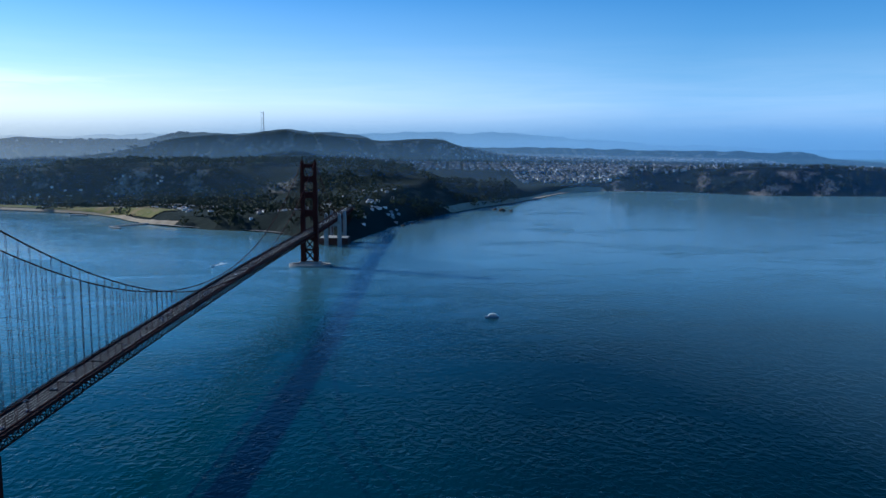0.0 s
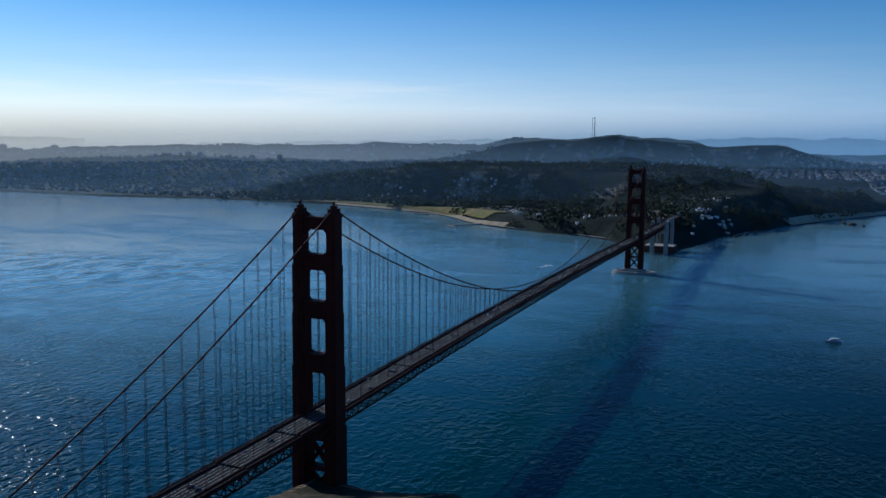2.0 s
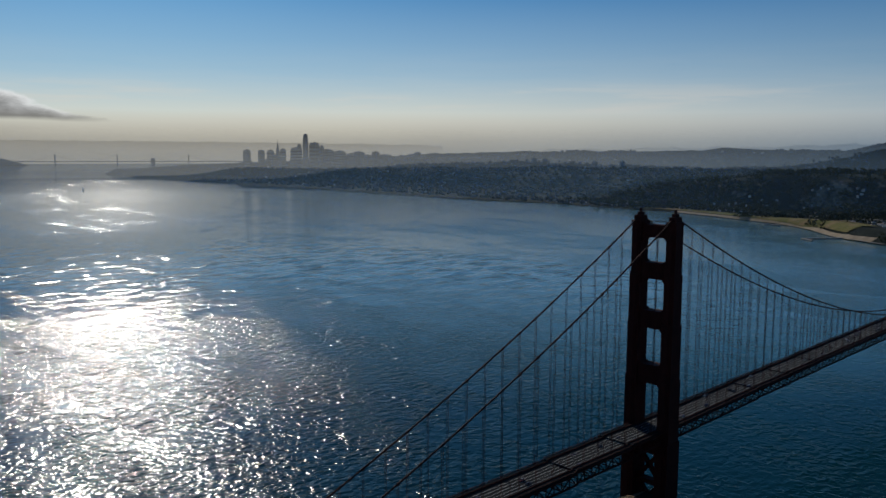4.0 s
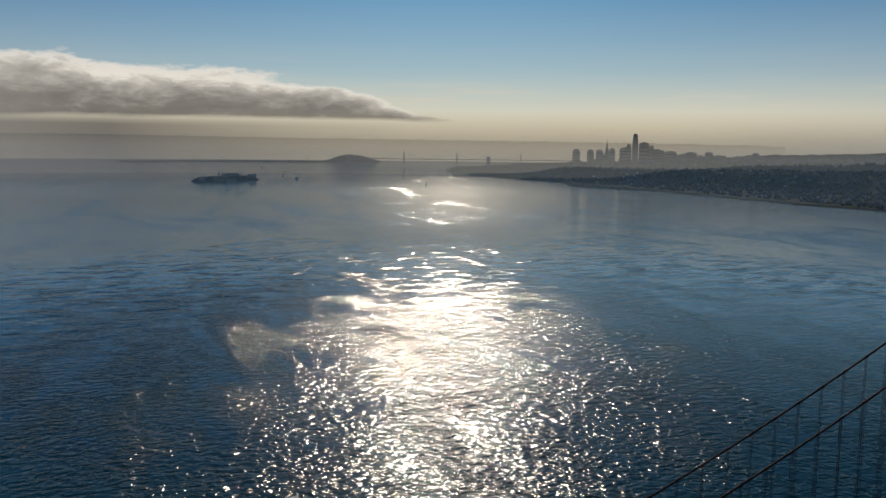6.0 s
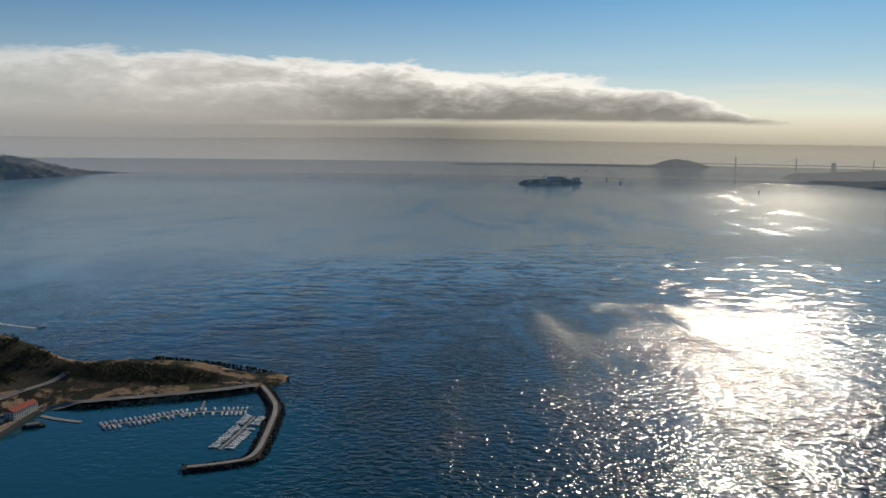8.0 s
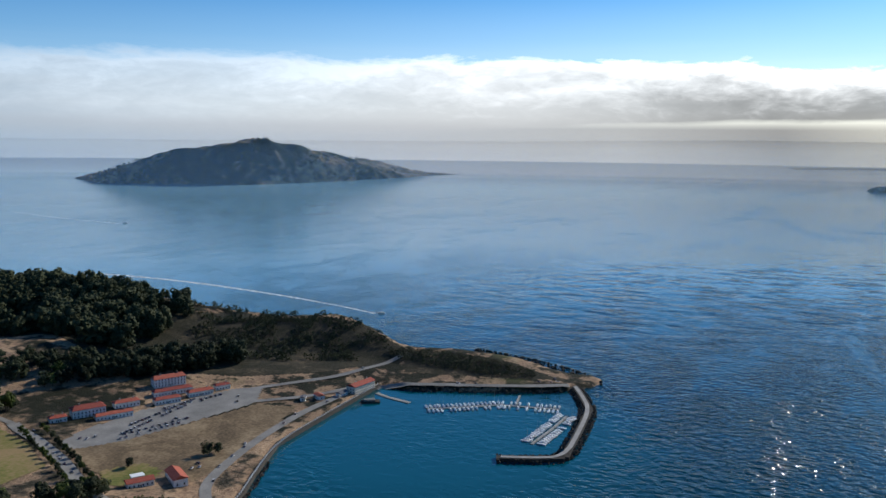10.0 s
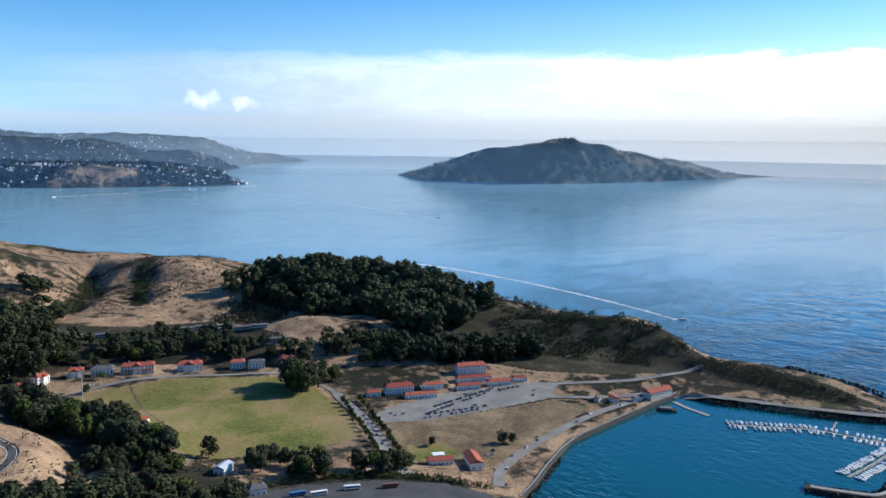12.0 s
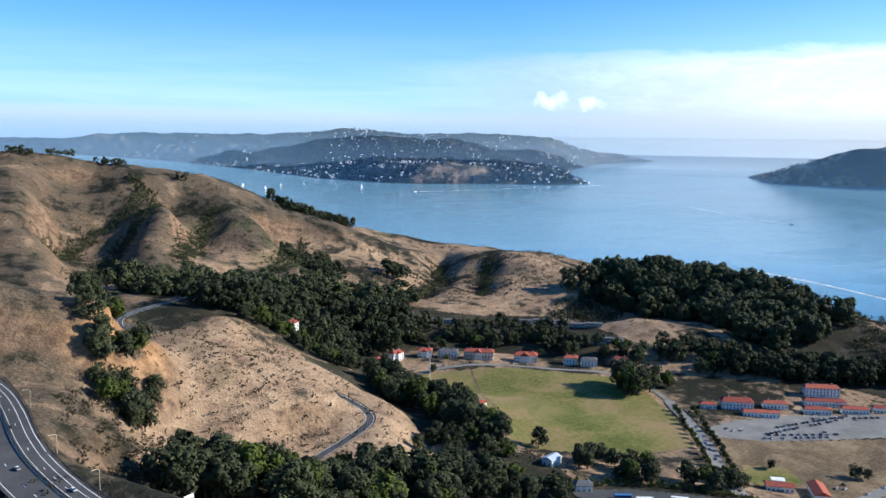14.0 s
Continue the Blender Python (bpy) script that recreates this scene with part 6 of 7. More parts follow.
LEAVES = material("dark_foliage", leaf_nodes((0.006, 0.010, 0.005), (0.078, 0.086, 0.038)))
LEAVES_FRESH = material("fresh_foliage", leaf_nodes((0.028, 0.042, 0.008), (0.085, 0.105, 0.020)))
SCRUB = material("dry_scrub", leaf_nodes((0.022, 0.022, 0.012), (0.085, 0.07, 0.038)))
BARK = plain("tree_bark", (0.10, 0.08, 0.06), 0.95, 0.35, 0.5)


def crown_points(rng, height, spread, clumps, low=0.28):
    """Centres and radii of the clumps of a crown: an uneven dome with gaps."""
    out = []
    lean = Vector((rng.uniform(-0.12, 0.12), rng.uniform(-0.12, 0.12), 0)) * height
    for _ in range(clumps):
        t = rng.random()
        z = height * (low + (0.92 - low) * t)
        wide = spread * math.sqrt(max(0.1, 1 - ((t - 0.42) / 0.66) ** 2))
        a, r = rng.random() * 2 * math.pi, wide * math.sqrt(rng.uniform(0.02, 1.0))
        out.append((Vector((r * math.cos(a), r * math.sin(a), z)) + lean * t, rng.uniform(0.12, 0.20) * height))
    return out


def leaf_cloud(rng, clumps, leaves, size):
    """Leaf tufts: small folded blades set round each clump, facing outwards."""
    verts, faces = [], []
    for c, r in clumps:
        for _ in range(leaves):
            d = Vector((rng.gauss(0, 1), rng.gauss(0, 1), rng.gauss(0.25, 1))).normalized()
            o = c + d * r * rng.uniform(0.72, 1.05)
            nrm = (d + Vector((rng.gauss(0, 0.22), rng.gauss(0, 0.22), rng.gauss(0.15, 0.22)))).normalized()
            u = nrm.orthogonal().normalized()
            u.rotate(Matrix.Rotation(rng.random() * 6.3, 3, nrm))
            v = nrm.cross(u)
            s = size * rng.uniform(0.6, 1.3)
            b = len(verts)
            verts += [tuple(o + u * s), tuple(o + v * s * 0.7 - nrm * s * 0.3), tuple(o - u * s * 0.9), tuple(o - v * s * 0.75 - nrm * s * 0.25)]
            faces.append((b, b + 1, b + 2, b + 3))
    return verts, faces


def raw_mesh(name, verts, faces, mat, smooth=False):
    me = bpy.data.meshes.new(name)
    me.from_pydata(verts, [], faces)
    me.materials.append(mat)
    return me


def trunk_mesh(rng, height, clumps):
    bm = bmesh.new()
    fork = Vector((rng.uniform(-0.3, 0.3), rng.uniform(-0.3, 0.3), height * 0.36))
    r = height * 0.022
    for (a, ra), (b, rb) in zip([(Vector((0, 0, -1.0)), r * 1.5), (Vector((0, 0, height * 0.15)), r)], [(Vector((0, 0, height * 0.15)), r), (fork, r * 0.8)]):
        ring0 = [bm.verts.new(a + ra * Vector((math.cos(k * 1.0472), math.sin(k * 1.0472), 0))) for k in range(6)]
        ring1 = [bm.verts.new(b + rb * Vector((math.cos(k * 1.0472), math.sin(k * 1.0472), 0))) for k in range(6)]
        for k in range(6):
            bm.faces.new((ring0[k], ring0[(k + 1) % 6], ring1[(k + 1) % 6], ring1[k]))
    for c, _ in clumps[:7]:
        tube(bm, [fork, fork.lerp(c, 0.5) + Vector((0, 0, 0.6)), c], r * 0.42, 5)
    return mesh_of("trunk", bm, BARK)


TREE_KINDS = []
for k in range(9):
    rng = random.Random(100 + k)
    hgt, spr = (1.0, rng.uniform(0.30, 0.40)) if k < 6 else (1.0, rng.uniform(0.42, 0.52))
    cl = crown_points(rng, 18.0, 18.0 * spr, 26, 0.24 if k < 6 else 0.3)
    TREE_KINDS.append((trunk_mesh(rng, 18.0, cl), raw_mesh("crown", *leaf_cloud(rng, cl, 46, 0.95), LEAVES_FRESH if k in (2, 8) else LEAVES)))


def tree(x, y, height, kind, label, z=None, group="trees round the post"):
    t = tagged(new("tree"), label, "tree", group)
    s = height / 18.0
    t.matrix_basis = Matrix.LocRotScale((x, y, float(marin_z(x, y)) if z is None else z), Euler((0, 0, (x * 7.3 + y * 3.1) % 6.28)), (s, s, s))
    trunk_me, crown_me = TREE_KINDS[kind]
    share("trunk", trunk_me, t, Matrix()), share("crown", crown_me, t, Matrix())
    return t


def spots_in(rng, cx, cy, rx, ry, turn, count, gap=5.0):
    out, a = [], radians(turn)
    for _ in range(count * 30):
        u, v = rng.uniform(-1, 1), rng.uniform(-1, 1)
        if u * u + v * v > 1:
            continue
        x, y = cx + u * rx * math.cos(a) - v * ry * math.sin(a), cy + u * rx * math.sin(a) + v * ry * math.cos(a)
        if all((x - p) ** 2 + (y - q) ** 2 > gap * gap for p, q in out):
            out.append((x, y))
            if len(out) == count:
                break
    return out


rng = random.Random(77)
DARK, BROAD = "tall dark evergreen tree with an uneven crown", "broad dark cypress with spreading limbs"
for cx, cy, rx, ry, turn, count, hs in ((-165, 966, 110, 36, 8, 78, (19, 29)), (-50, 985, 60, 22, 0, 20, (12, 18)), (-282, 1118, 22, 75, 8, 32, (14, 21)), (-24, 1170, 22, 110, 8, 52, (17, 25)), (-40, 1060, 40, 30, 0, 18, (11, 17)),
                                        (212, 1190, 26, 22, 0, 11, (22, 31)), (250, 1195, 18, 14, 0, 5, (15, 20)), (100, 975, 55, 16, -28, 22, (11, 17)), (58, 1022, 22, 12, 0, 8, (13, 17)), (130, 1402, 95, 24, -20, 28, (11, 16)), (232, 1330, 40, 22, -25, 16, (11, 17)), (-115, 1312, 80, 22, -12, 34, (13, 20)), (270, 1275, 30, 16, -40, 10, (12, 18)), (352, 1196, 40, 14, -15, 16, (11, 18))):
    for x, y in spots_in(rng, cx, cy, rx, ry, turn, count):
        k = rng.randrange(9)
        tree(x, y, rng.uniform(*hs), k, BROAD if k > 5 else DARK)
for x, y, h, k in ((38, 1079, 17, 1), (205, 990, 8, 7), (255, 950, 12, 6), (262, 945, 9, 7), (48, 1318, 9, 3), (33, 1255, 8, 5), (250, 1290, 9, 4), (190, 1330, 9, 6), (75, 1340, 8, 2), (90, 1385, 13, 0)):
    tree(x, y, h, k, "single tree standing on open ground", group="single trees")
for c, d in along([(226, 1120), (202, 1071), (172, 1020), (143, 972)], 12.5):
    for s in (-9.5, 9.5):
        tree(c.x - d.y * s, c.y + d.x * s, 5.5 + 2 * rng.random(), rng.choice((2, 8, 3)), "small street tree beside the pale street", group="street trees")


def woodland(name, spots, label, heights, mat, seed, leaves=22, clumps=13, size=1.4, zfun=marin_z, spread=(0.34, 0.48), low=0.15):
    """Trees too many to tell apart, as one mass of crowns."""
    r = random.Random(seed)
    proto = []
    for k in range(7):
        cl = crown_points(r, 18.0, 18.0 * r.uniform(*spread), clumps, low)
        v, f = leaf_cloud(r, cl, leaves, size)
        proto.append((np.array(v), np.array(f)))
    V, F, base = [], [], 0
    sx, sy = np.array([q[0] for q in spots]), np.array([q[1] for q in spots])
    sz = zfun(sx, sy)
    for x, y, z in zip(sx, sy, sz):
        if z < 3.0:
            continue
        v, f = proto[r.randrange(7)]
        a, s = r.random() * 6.28, r.uniform(*heights) / 18.0
        rot = np.array([[math.cos(a), -math.sin(a), 0], [math.sin(a), math.cos(a), 0], [0, 0, 1]])
        V.append(v @ rot.T * s + (x, y, z))
        F.append(f + base)
        base += len(v)
    me = raw_mesh(name, np.concatenate(V).tolist(), np.concatenate(F).tolist(), mat)
    return tagged(new(name, me), label, "trees", kind="stuff")


grove = []
hill_line = along([(395, 1600), (430, 1535), (513, 1490), (574, 1365), (588, 1240)], 8.0)
for i, (c, d) in enumerate(hill_line):
    deep = 40 + 140 * min(1.0, i / len(hill_line) * 1.6)
    for _ in range(5 + int(deep / 12)):
        s = rng.uniform(-30, deep)
        grove.append((c.x + d.y * s + rng.uniform(-5, 5), c.y - d.x * s + rng.uniform(-5, 5)))
grove = [q for q in grove if not (310 < q[0] < 425 and 1205 < q[1] < 1405)]
grove = [q for q in grove if rng.random() < 0.40 and q[1] < 1545]
grove += [(c.x + rng.uniform(-16, 6), c.y + rng.uniform(-14, 6)) for c, d in along([(425, 1545), (470, 1512), (513, 1488), (548, 1420)], 4.0)]
woodland("woodland", grove, "dense dark evergreen wood covering the hill above the barracks", (17, 33), LEAVES, 1, 34, 20, 1.15, spread=(0.36, 0.54))
woodland("woodland", spots_in(rng, -60, 1410, 160, 66, 27, 88, 11), "dark wood of evergreens in the hollow below the hill", (16, 34), LEAVES, 2, 34, 20, 1.15, spread=(0.38, 0.56))
woodland("woodland", spots_in(rng, 440, 1145, 95, 26, -35, 80, 6), "dark trees behind the red-roofed barracks", (15, 27), LEAVES, 3, 34, 18, 1.15)
woodland("woodland", spots_in(rng, 20, 1700, 34, 62, 20, 60, 6) + spots_in(rng, 150, 1690, 22, 14, 0, 10, 6) + spots_in(rng, 95, 1975, 80, 30, -25, 50, 7), "dark clumps of trees on the hillside", (15, 23), LEAVES, 4)
woodland("woodland", spots_in(rng, -372, 1992, 22, 12, 0, 12) + spots_in(rng, -315, 1992, 22, 9, 0, 10) + spots_in(rng, -240, 1975, 26, 10, 0, 12) + spots_in(rng, -205, 1905, 12, 25, 0, 9) + spots_in(rng, -130, 1930, 14, 8, 0, 5),
         "trees along the crest of the hill", (7, 14), LEAVES, 5)
woodland("woodland", spots_in(rng, -150, 1500, 120, 22, 12, 40, 8) + spots_in(rng, -200, 1440, 45, 18, 0, 14, 8) + spots_in(rng, 40, 1555, 110, 32, 12, 44, 9), "dark trees along the foot of the hill", (15, 31), LEAVES, 6, 34, 20, 1.15, spread=(0.36, 0.56))
woodland("woodland", spots_in(rng, 40, 1450, 90, 35, 10, 22, 11) + spots_in(rng, 190, 1400, 80, 45, -20, 34, 9) + spots_in(rng, 345, 1240, 50, 25, -40, 26, 7), "scattered trees between the houses", (10, 20), LEAVES, 7, 34, 18, 1.15)
# brush added to darken this slope, standing in for the hill's shadow
woodland("brush", spots_in(rng, 372, 1470, 62, 34, 40, 240, 3.5) + spots_in(rng, 330, 1480, 40, 26, 30, 110, 3.5), "dark thicket added in place of shade on the slope below the wood", (3, 8), LEAVES, 16, 10, 9, 1.9, spread=(0.5, 0.7), low=0.1)
# brush on the point and along lanes
point_brush = [q for q in spots_in(rng, 595, 1080, 75, 130, 12, 900, 3.0) + spots_in(rng, 650, 1200, 60, 130, 8, 600, 3.2) if noise.noise(Vector((q[0] / 34, q[1] / 34, 5))) > -0.12]
woodland("brush", point_brush, "dark brush on the point", (3, 8), LEAVES, 8, 8, 9, 1.9, spread=(0.5, 0.7), low=0.1)
woodland("brush", spots_in(rng, 606, 850, 22, 95, 0, 420, 2.6), "dark brush on the steep bank above the harbour road", (2.5, 5.5), LEAVES, 9, 8, 9, 1.9, spread=(0.5, 0.7), low=0.1)
woodland("brush", [(c.x + rng.uniform(-4, 4), c.y + rng.uniform(-4, 4)) for c, d in along([(-10, 1000), (60, 985), (110, 950), (142, 905), (155, 880)], 1.6)], "green hedge along the bus lot", (3, 6), LEAVES_FRESH, 10, 8, 9, 1.9,
         spread=(0.5, 0.7), low=0.1)
woodland("brush", spots_in(rng, -255, 1000, 45, 50, 30, 110, 4) + spots_in(rng, -300, 1010, 20, 60, 0, 60, 4), "brush on the slope below the highway", (2.5, 6), SCRUB, 11, 8, 9, 1.9, spread=(0.5, 0.7), low=0.1)
gully = []
for depth, width, line in GULLIES:
    gully += [(c.x + rng.gauss(0, width * 0.32), c.y + rng.gauss(0, width * 0.32)) for c, d in along([(x, y) for x, y in line], 0.42)]
woodland("brush", gully, "dark chaparral filling the gullies of the hill", (2.2, 5.6), LEAVES, 13, 9, 6, 2.4, spread=(0.6, 0.9), low=0.1)
woodland("brush", spots_in(rng, -175, 1120, 108, 105, 20, 330, 3.5), "low dark bushes dotted over the golden spur", (1.4, 3.2), SCRUB, 14, 24, 5, 2.2, spread=(0.6, 0.9), low=0.1)
woodland("brush", spots_in(rng, 225, 1640, 130, 85, 0, 300, 4.5) + spots_in(rng, 320, 1750, 80, 70, 0, 150, 5) + spots_in(rng, 80, 1680, 90, 60, 0, 140, 5), "dark bushes dotted over the golden knolls", (1.6, 4.2), SCRUB, 15, 20, 5, 2.3, spread=(0.6, 0.9), low=0.1)
hills = []
for _ in range(60000):
    x, y = rng.uniform(-430, 760), rng.uniform(820, 2020)
    if noise.fractal(Vector((x / 120, y / 120, 9)), 1.0, 2.0, 4) > 0.12 and not inside(np.array([x]), np.array([y]), PARADE)[0]:
        if float(marin_z(x, y)) > 22:
            hills.append((x, y))
    if len(hills) == 5600:
        break
woodland("brush", hills, "low dark shrubs dotted over the dry slopes", (1.3, 3.4), SCRUB, 12, 12, 4, 2.8, spread=(0.6, 0.9), low=0.1)

# ---- across the strait: shore strips, approach, old fort ----
def city_ground(x, y):
    """Height of the peninsula's ground as it is built."""
    x, y = np.asarray(x, float), np.asarray(y, float)
    r, a = np.hypot(x - EYE[0], y - EYE[1]), np.degrees(np.arctan2(-(x - EYE[0]), y - EYE[1])) % 360
    i = np.clip(np.interp(r, cr, np.arange(len(cr))), 0, len(cr) - 1.001)
    j = np.clip((a - 140) / 0.28, 0, len(ca) - 1.001)
    i0, j0 = i.astype(int), j.astype(int)
    u, v = i - i0, j - j0
    return (cz[i0, j0] * (1 - u) + cz[i0 + 1, j0] * u) * (1 - v) + (cz[i0, j0 + 1] * (1 - u) + cz[i0 + 1, j0 + 1] * u) * v


def far_strip(name, line, width, mat, label, category, lift=1.5, level=None, step=25.0):
    spots = along(line, step)
    P = np.array([[(c.x - d.y * width * f, c.y + d.x * width * f) for f in np.linspace(-0.5, 0.5, 5)] for c, d in spots])
    Z = city_ground(P[..., 0], P[..., 1]) if level is None else level + 0 * P[..., 0]
    return tagged(sheet(name, *drawn(P[..., 0], P[..., 1], np.maximum(Z, 0.3) + lift), mat, label), category=category)


SAND = material("beach_sand", lambda n: surface(n, n.ramp(n.noise(place_coord(n), 0.05, 4.0), (0.3, (0.30, 0.23, 0.15)), (0.7, (0.44, 0.35, 0.24))), 0.95))
far_strip("lawn", [(640, -2215), (850, -2440), (1120, -2590), (1500, -2760), (1750, -2790)], 95, LAWN, "long green field along the far shore", "lawn", 4.0)
far_strip("beach", [(560, -2085), (700, -2165), (902, -2425), (1150, -2550), (1572, -2704)], 26, SAND, "narrow sandy beach before the green field", "beach", 2.0)
far_strip("beach", [(-290, -2620), (-400, -2870), (-519, -3085), (-690, -3420), (-835, -3800), (-1000, -3960), (-1121, -4050)], 42, SAND, "long curved sandy beach under the cliffs", "beach", 2.2)
far_strip("surf", [(-95, -2010), (-160, -2265), (-275, -2590), (-390, -2860), (-505, -3080), (-675, -3420), (-820, -3790), (-990, -3945), (-1121, -4025), (-1500, -3975)], 11, FOAM, "white line of surf along the beach", "surf", 1.0, 0.0)
far_strip("sea_wall", [(10, -1700), (140, -1860), (300, -1965), (520, -2040), (660, -2140)], 12, CONCRETE, "pale sea wall along the shore road", "sea wall", 3.5, 0.0)
far_strip("road", [(0, -1950), (60, -2120), (200, -2260), (420, -2330), (700, -2520), (1100, -2780), (1500, -2960)], 24, GRAVEL, "pale elevated approach road through the trees", "road", 7.0)
pier = tagged(new("pier"), "long low wooden pier with a shed at its end", "pier")
bm = bmesh.new()
for a, b in (((668, -2150, 2.5), (748, -2035, 2.5)), ((748, -2035, 2.5), (700, -1998, 2.5))):
    beam(bm, drawn(*a), drawn(*b), 9, 2.5)
part("deck", bm, GREY_DECK, pier)
pier = tagged(new("pier"), "short dark wharf at the far shore", "pier")
bm = bmesh.new()
beam(bm, drawn(1052, -2433, 2), drawn(990, -2420, 2), 12, 3)
part("deck", bm, GREY_DECK, pier)

for y0 in (SIDE, SIDE + 62, -SPAN - SIDE, -SPAN - SIDE - 98):
    p_ = tagged(new("pylon"), "pale concrete pylon beside the deck")
    p_.parent = bridge
    p_.location = (0, y0, 0)
    foot = -4 if y0 < 0 else 20
    for s in (-1, 1):
        bm = bmesh.new()
        box(bm, s * 17 - 4.5, -9, foot, s * 17 + 4.5, 9, deck_z(y0) - 2)
        box(bm, s * 17 - 3.6, -7, deck_z(y0) - 2, s * 17 + 3.6, 7, deck_z(y0) + 9)
        box(bm, s * 17 - 2.6, -5, deck_z(y0) + 9, s * 17 + 2.6, 5, deck_z(y0) + 11)
        part("shaft", bm, CONCRETE, p_)
    bm = bmesh.new()
    box(bm, -13, -8, deck_z(y0) - 22, 13, 8, deck_z(y0) - 9)
    part("cross_wall", bm, CONCRETE, p_)
# steel arch over the old fort
y0, y1 = -SPAN - SIDE - 9, -SPAN - SIDE - 89
for s in (-1, 1):
    bm = bmesh.new()
    last = None
    for k in range(13):
        f = k / 12
        q = (s * HALF, y0 + (y1 - y0) * f, 30 + 34 * 4 * f * (1 - f))
        if last:
            beam(bm, last, q, 1.6)
            beam(bm, (last[0], last[1], last[2] - 5), (q[0], q[1], q[2] - 5), 1.2)
        beam(bm, q, (q[0], q[1], deck_z(q[1]) - 8), 0.7)
        beam(bm, q, (q[0], q[1], q[2] - 5), 0.7)
        last = q
    part("arch_rib", bm, ORANGE, bridge)
for k in range(6):
    y = -SPAN - SIDE - 150 - k * 33
    bm = bmesh.new()
    for s in (-1, 1):
        beam(bm, (s * 11, y, 10), (s * 11, y, deck_z(y) - 8), 2.2)
    beam(bm, (-11, y, 40), (11, y, 40), 1.4)
    part("viaduct_bent", bm, ORANGE, bridge)
fort = tagged(new("brick_fort"), "old brick fort under the bridge's south arch", "fort")
fort.location = (2, -1672, 0)
bm = bmesh.new()
for a in ((-38, -28, 0, -28, 28, 17), (28, -28, 0, 38, 28, 17), (-28, 18, 0, 28, 28, 17), (-28, -28, 0, 28, -18, 17)):
    box(bm, *a)
part("wall", bm, plain("old_brick", (0.07, 0.042, 0.035), 0.9, 0.3, 0.2), fort)
bm = bmesh.new()
box(bm, -36, -26, 17, 36, 26, 18.2)
part("terreplein", bm, CONCRETE, fort)

# lamps along the deck
lamp = tagged(new("street_lamp"), "slim red steel lamp standing on the bridge walk", "street lamp", "lamps along the deck")
bm = bmesh.new()
tube(bm, [(0, 0, 0), (0, 0, 8.2), (0.5, 0, 9.0), (1.8, 0, 9.2)], 0.14, 5)
part("post", bm, ORANGE, lamp)
bm = bmesh.new()
box(bm, 1.5, -0.25, 8.9, 2.4, 0.25, 9.2)
part("lantern", bm, GLASS, lamp)
lamp.matrix_basis = pose(-9.9, 300, deck_z(300) + 0.28)
for k in range(-6, 34):
    y = -k * 45.72 - 20
    for s in (-1, 1):
        copy_thing(lamp, pose(s * 9.95, y, deck_z(y) + 0.28, 0, 0, 0 if s < 0 else 180))

# rocks off the shore
for x, y, s in ((-496, -2722, 9), (-470, -2760, 6), (-150, -2130, 5), (-175, -2190, 4), (-200, -2300, 5), (-240, -2440, 4), (-530, -2690, 5)):
    r_ = tagged(new("sea_rock"), "dark rock rising from the water off the beach", "rock", "rocks off the shore")
    r_.matrix_basis = seat(x, y, 0, x % 90)
    bm = bmesh.new()
    bmesh.ops.create_icosphere(bm, subdivisions=2, radius=s * 1.6)
    for v in bm.verts:
        v.co *= 1 + 0.4 * noise.noise(v.co * 0.3 + Vector((x, y, 0)))
        v.co.z *= 0.75
    part("stone", bm, ROCK, r_)


# ---- city blocks, joined: far too many to count ----
def blocks(name, spots, mat, label, size, tall, zfun, seed, turn=0.0):
    """Small flat-roofed houses; each a body with a raised parapet edge or a pitched top."""
    r = random.Random(seed)
    xs, ys = np.array([q[0] for q in spots]), np.array([q[1] for q in spots])
    zs = zfun(xs, ys)
    verts, faces = [], []
    for x, y, z in zip(xs, ys, zs):
        if z < 1.0:
            continue
        k = float(shrink(math.hypot(x - EYE[0], y - EYE[1])))
        o = np.array([float(q) for q in drawn(x, y, z)])
        a = radians(turn + r.choice((0, 90)))
        w_, d_, h_ = r.uniform(*size) * k / 2, r.uniform(*size) * k / 2, r.uniform(*tall) * k
        ca_, sa_ = math.cos(a), math.sin(a)
        b = len(verts)
        ridge = 0.35 * h_ if r.random() < 0.5 else 0.0
        for px, py in ((-1, -1), (1, -1), (1, 1), (-1, 1)):
            for pz in (-4 * k, h_):
                verts.append((o[0] + px * w_ * ca_ - py * d_ * sa_, o[1] + px * w_ * sa_ + py * d_ * ca_, o[2] + pz))
        faces += [(b + 2 * i, b + 2 * ((i + 1) % 4), b + 2 * ((i + 1) % 4) + 1, b + 2 * i + 1) for i in range(4)]
        if ridge:
            for px in (-1, 1):
                verts.append((o[0] + px * w_ * 0.7 * ca_, o[1] + px * w_ * 0.7 * sa_, o[2] + h_ + ridge))
            faces += [(b + 1, b + 3, b + 9, b + 8), (b + 5, b + 7, b + 8, b + 9), (b + 3, b + 5, b + 9), (b + 7, b + 1, b + 8)]
        else:
            faces.append((b + 1, b + 3, b + 5, b + 7))
    return tagged(new(name, raw_mesh(name, verts, faces, mat)), label, "houses", kind="stuff")


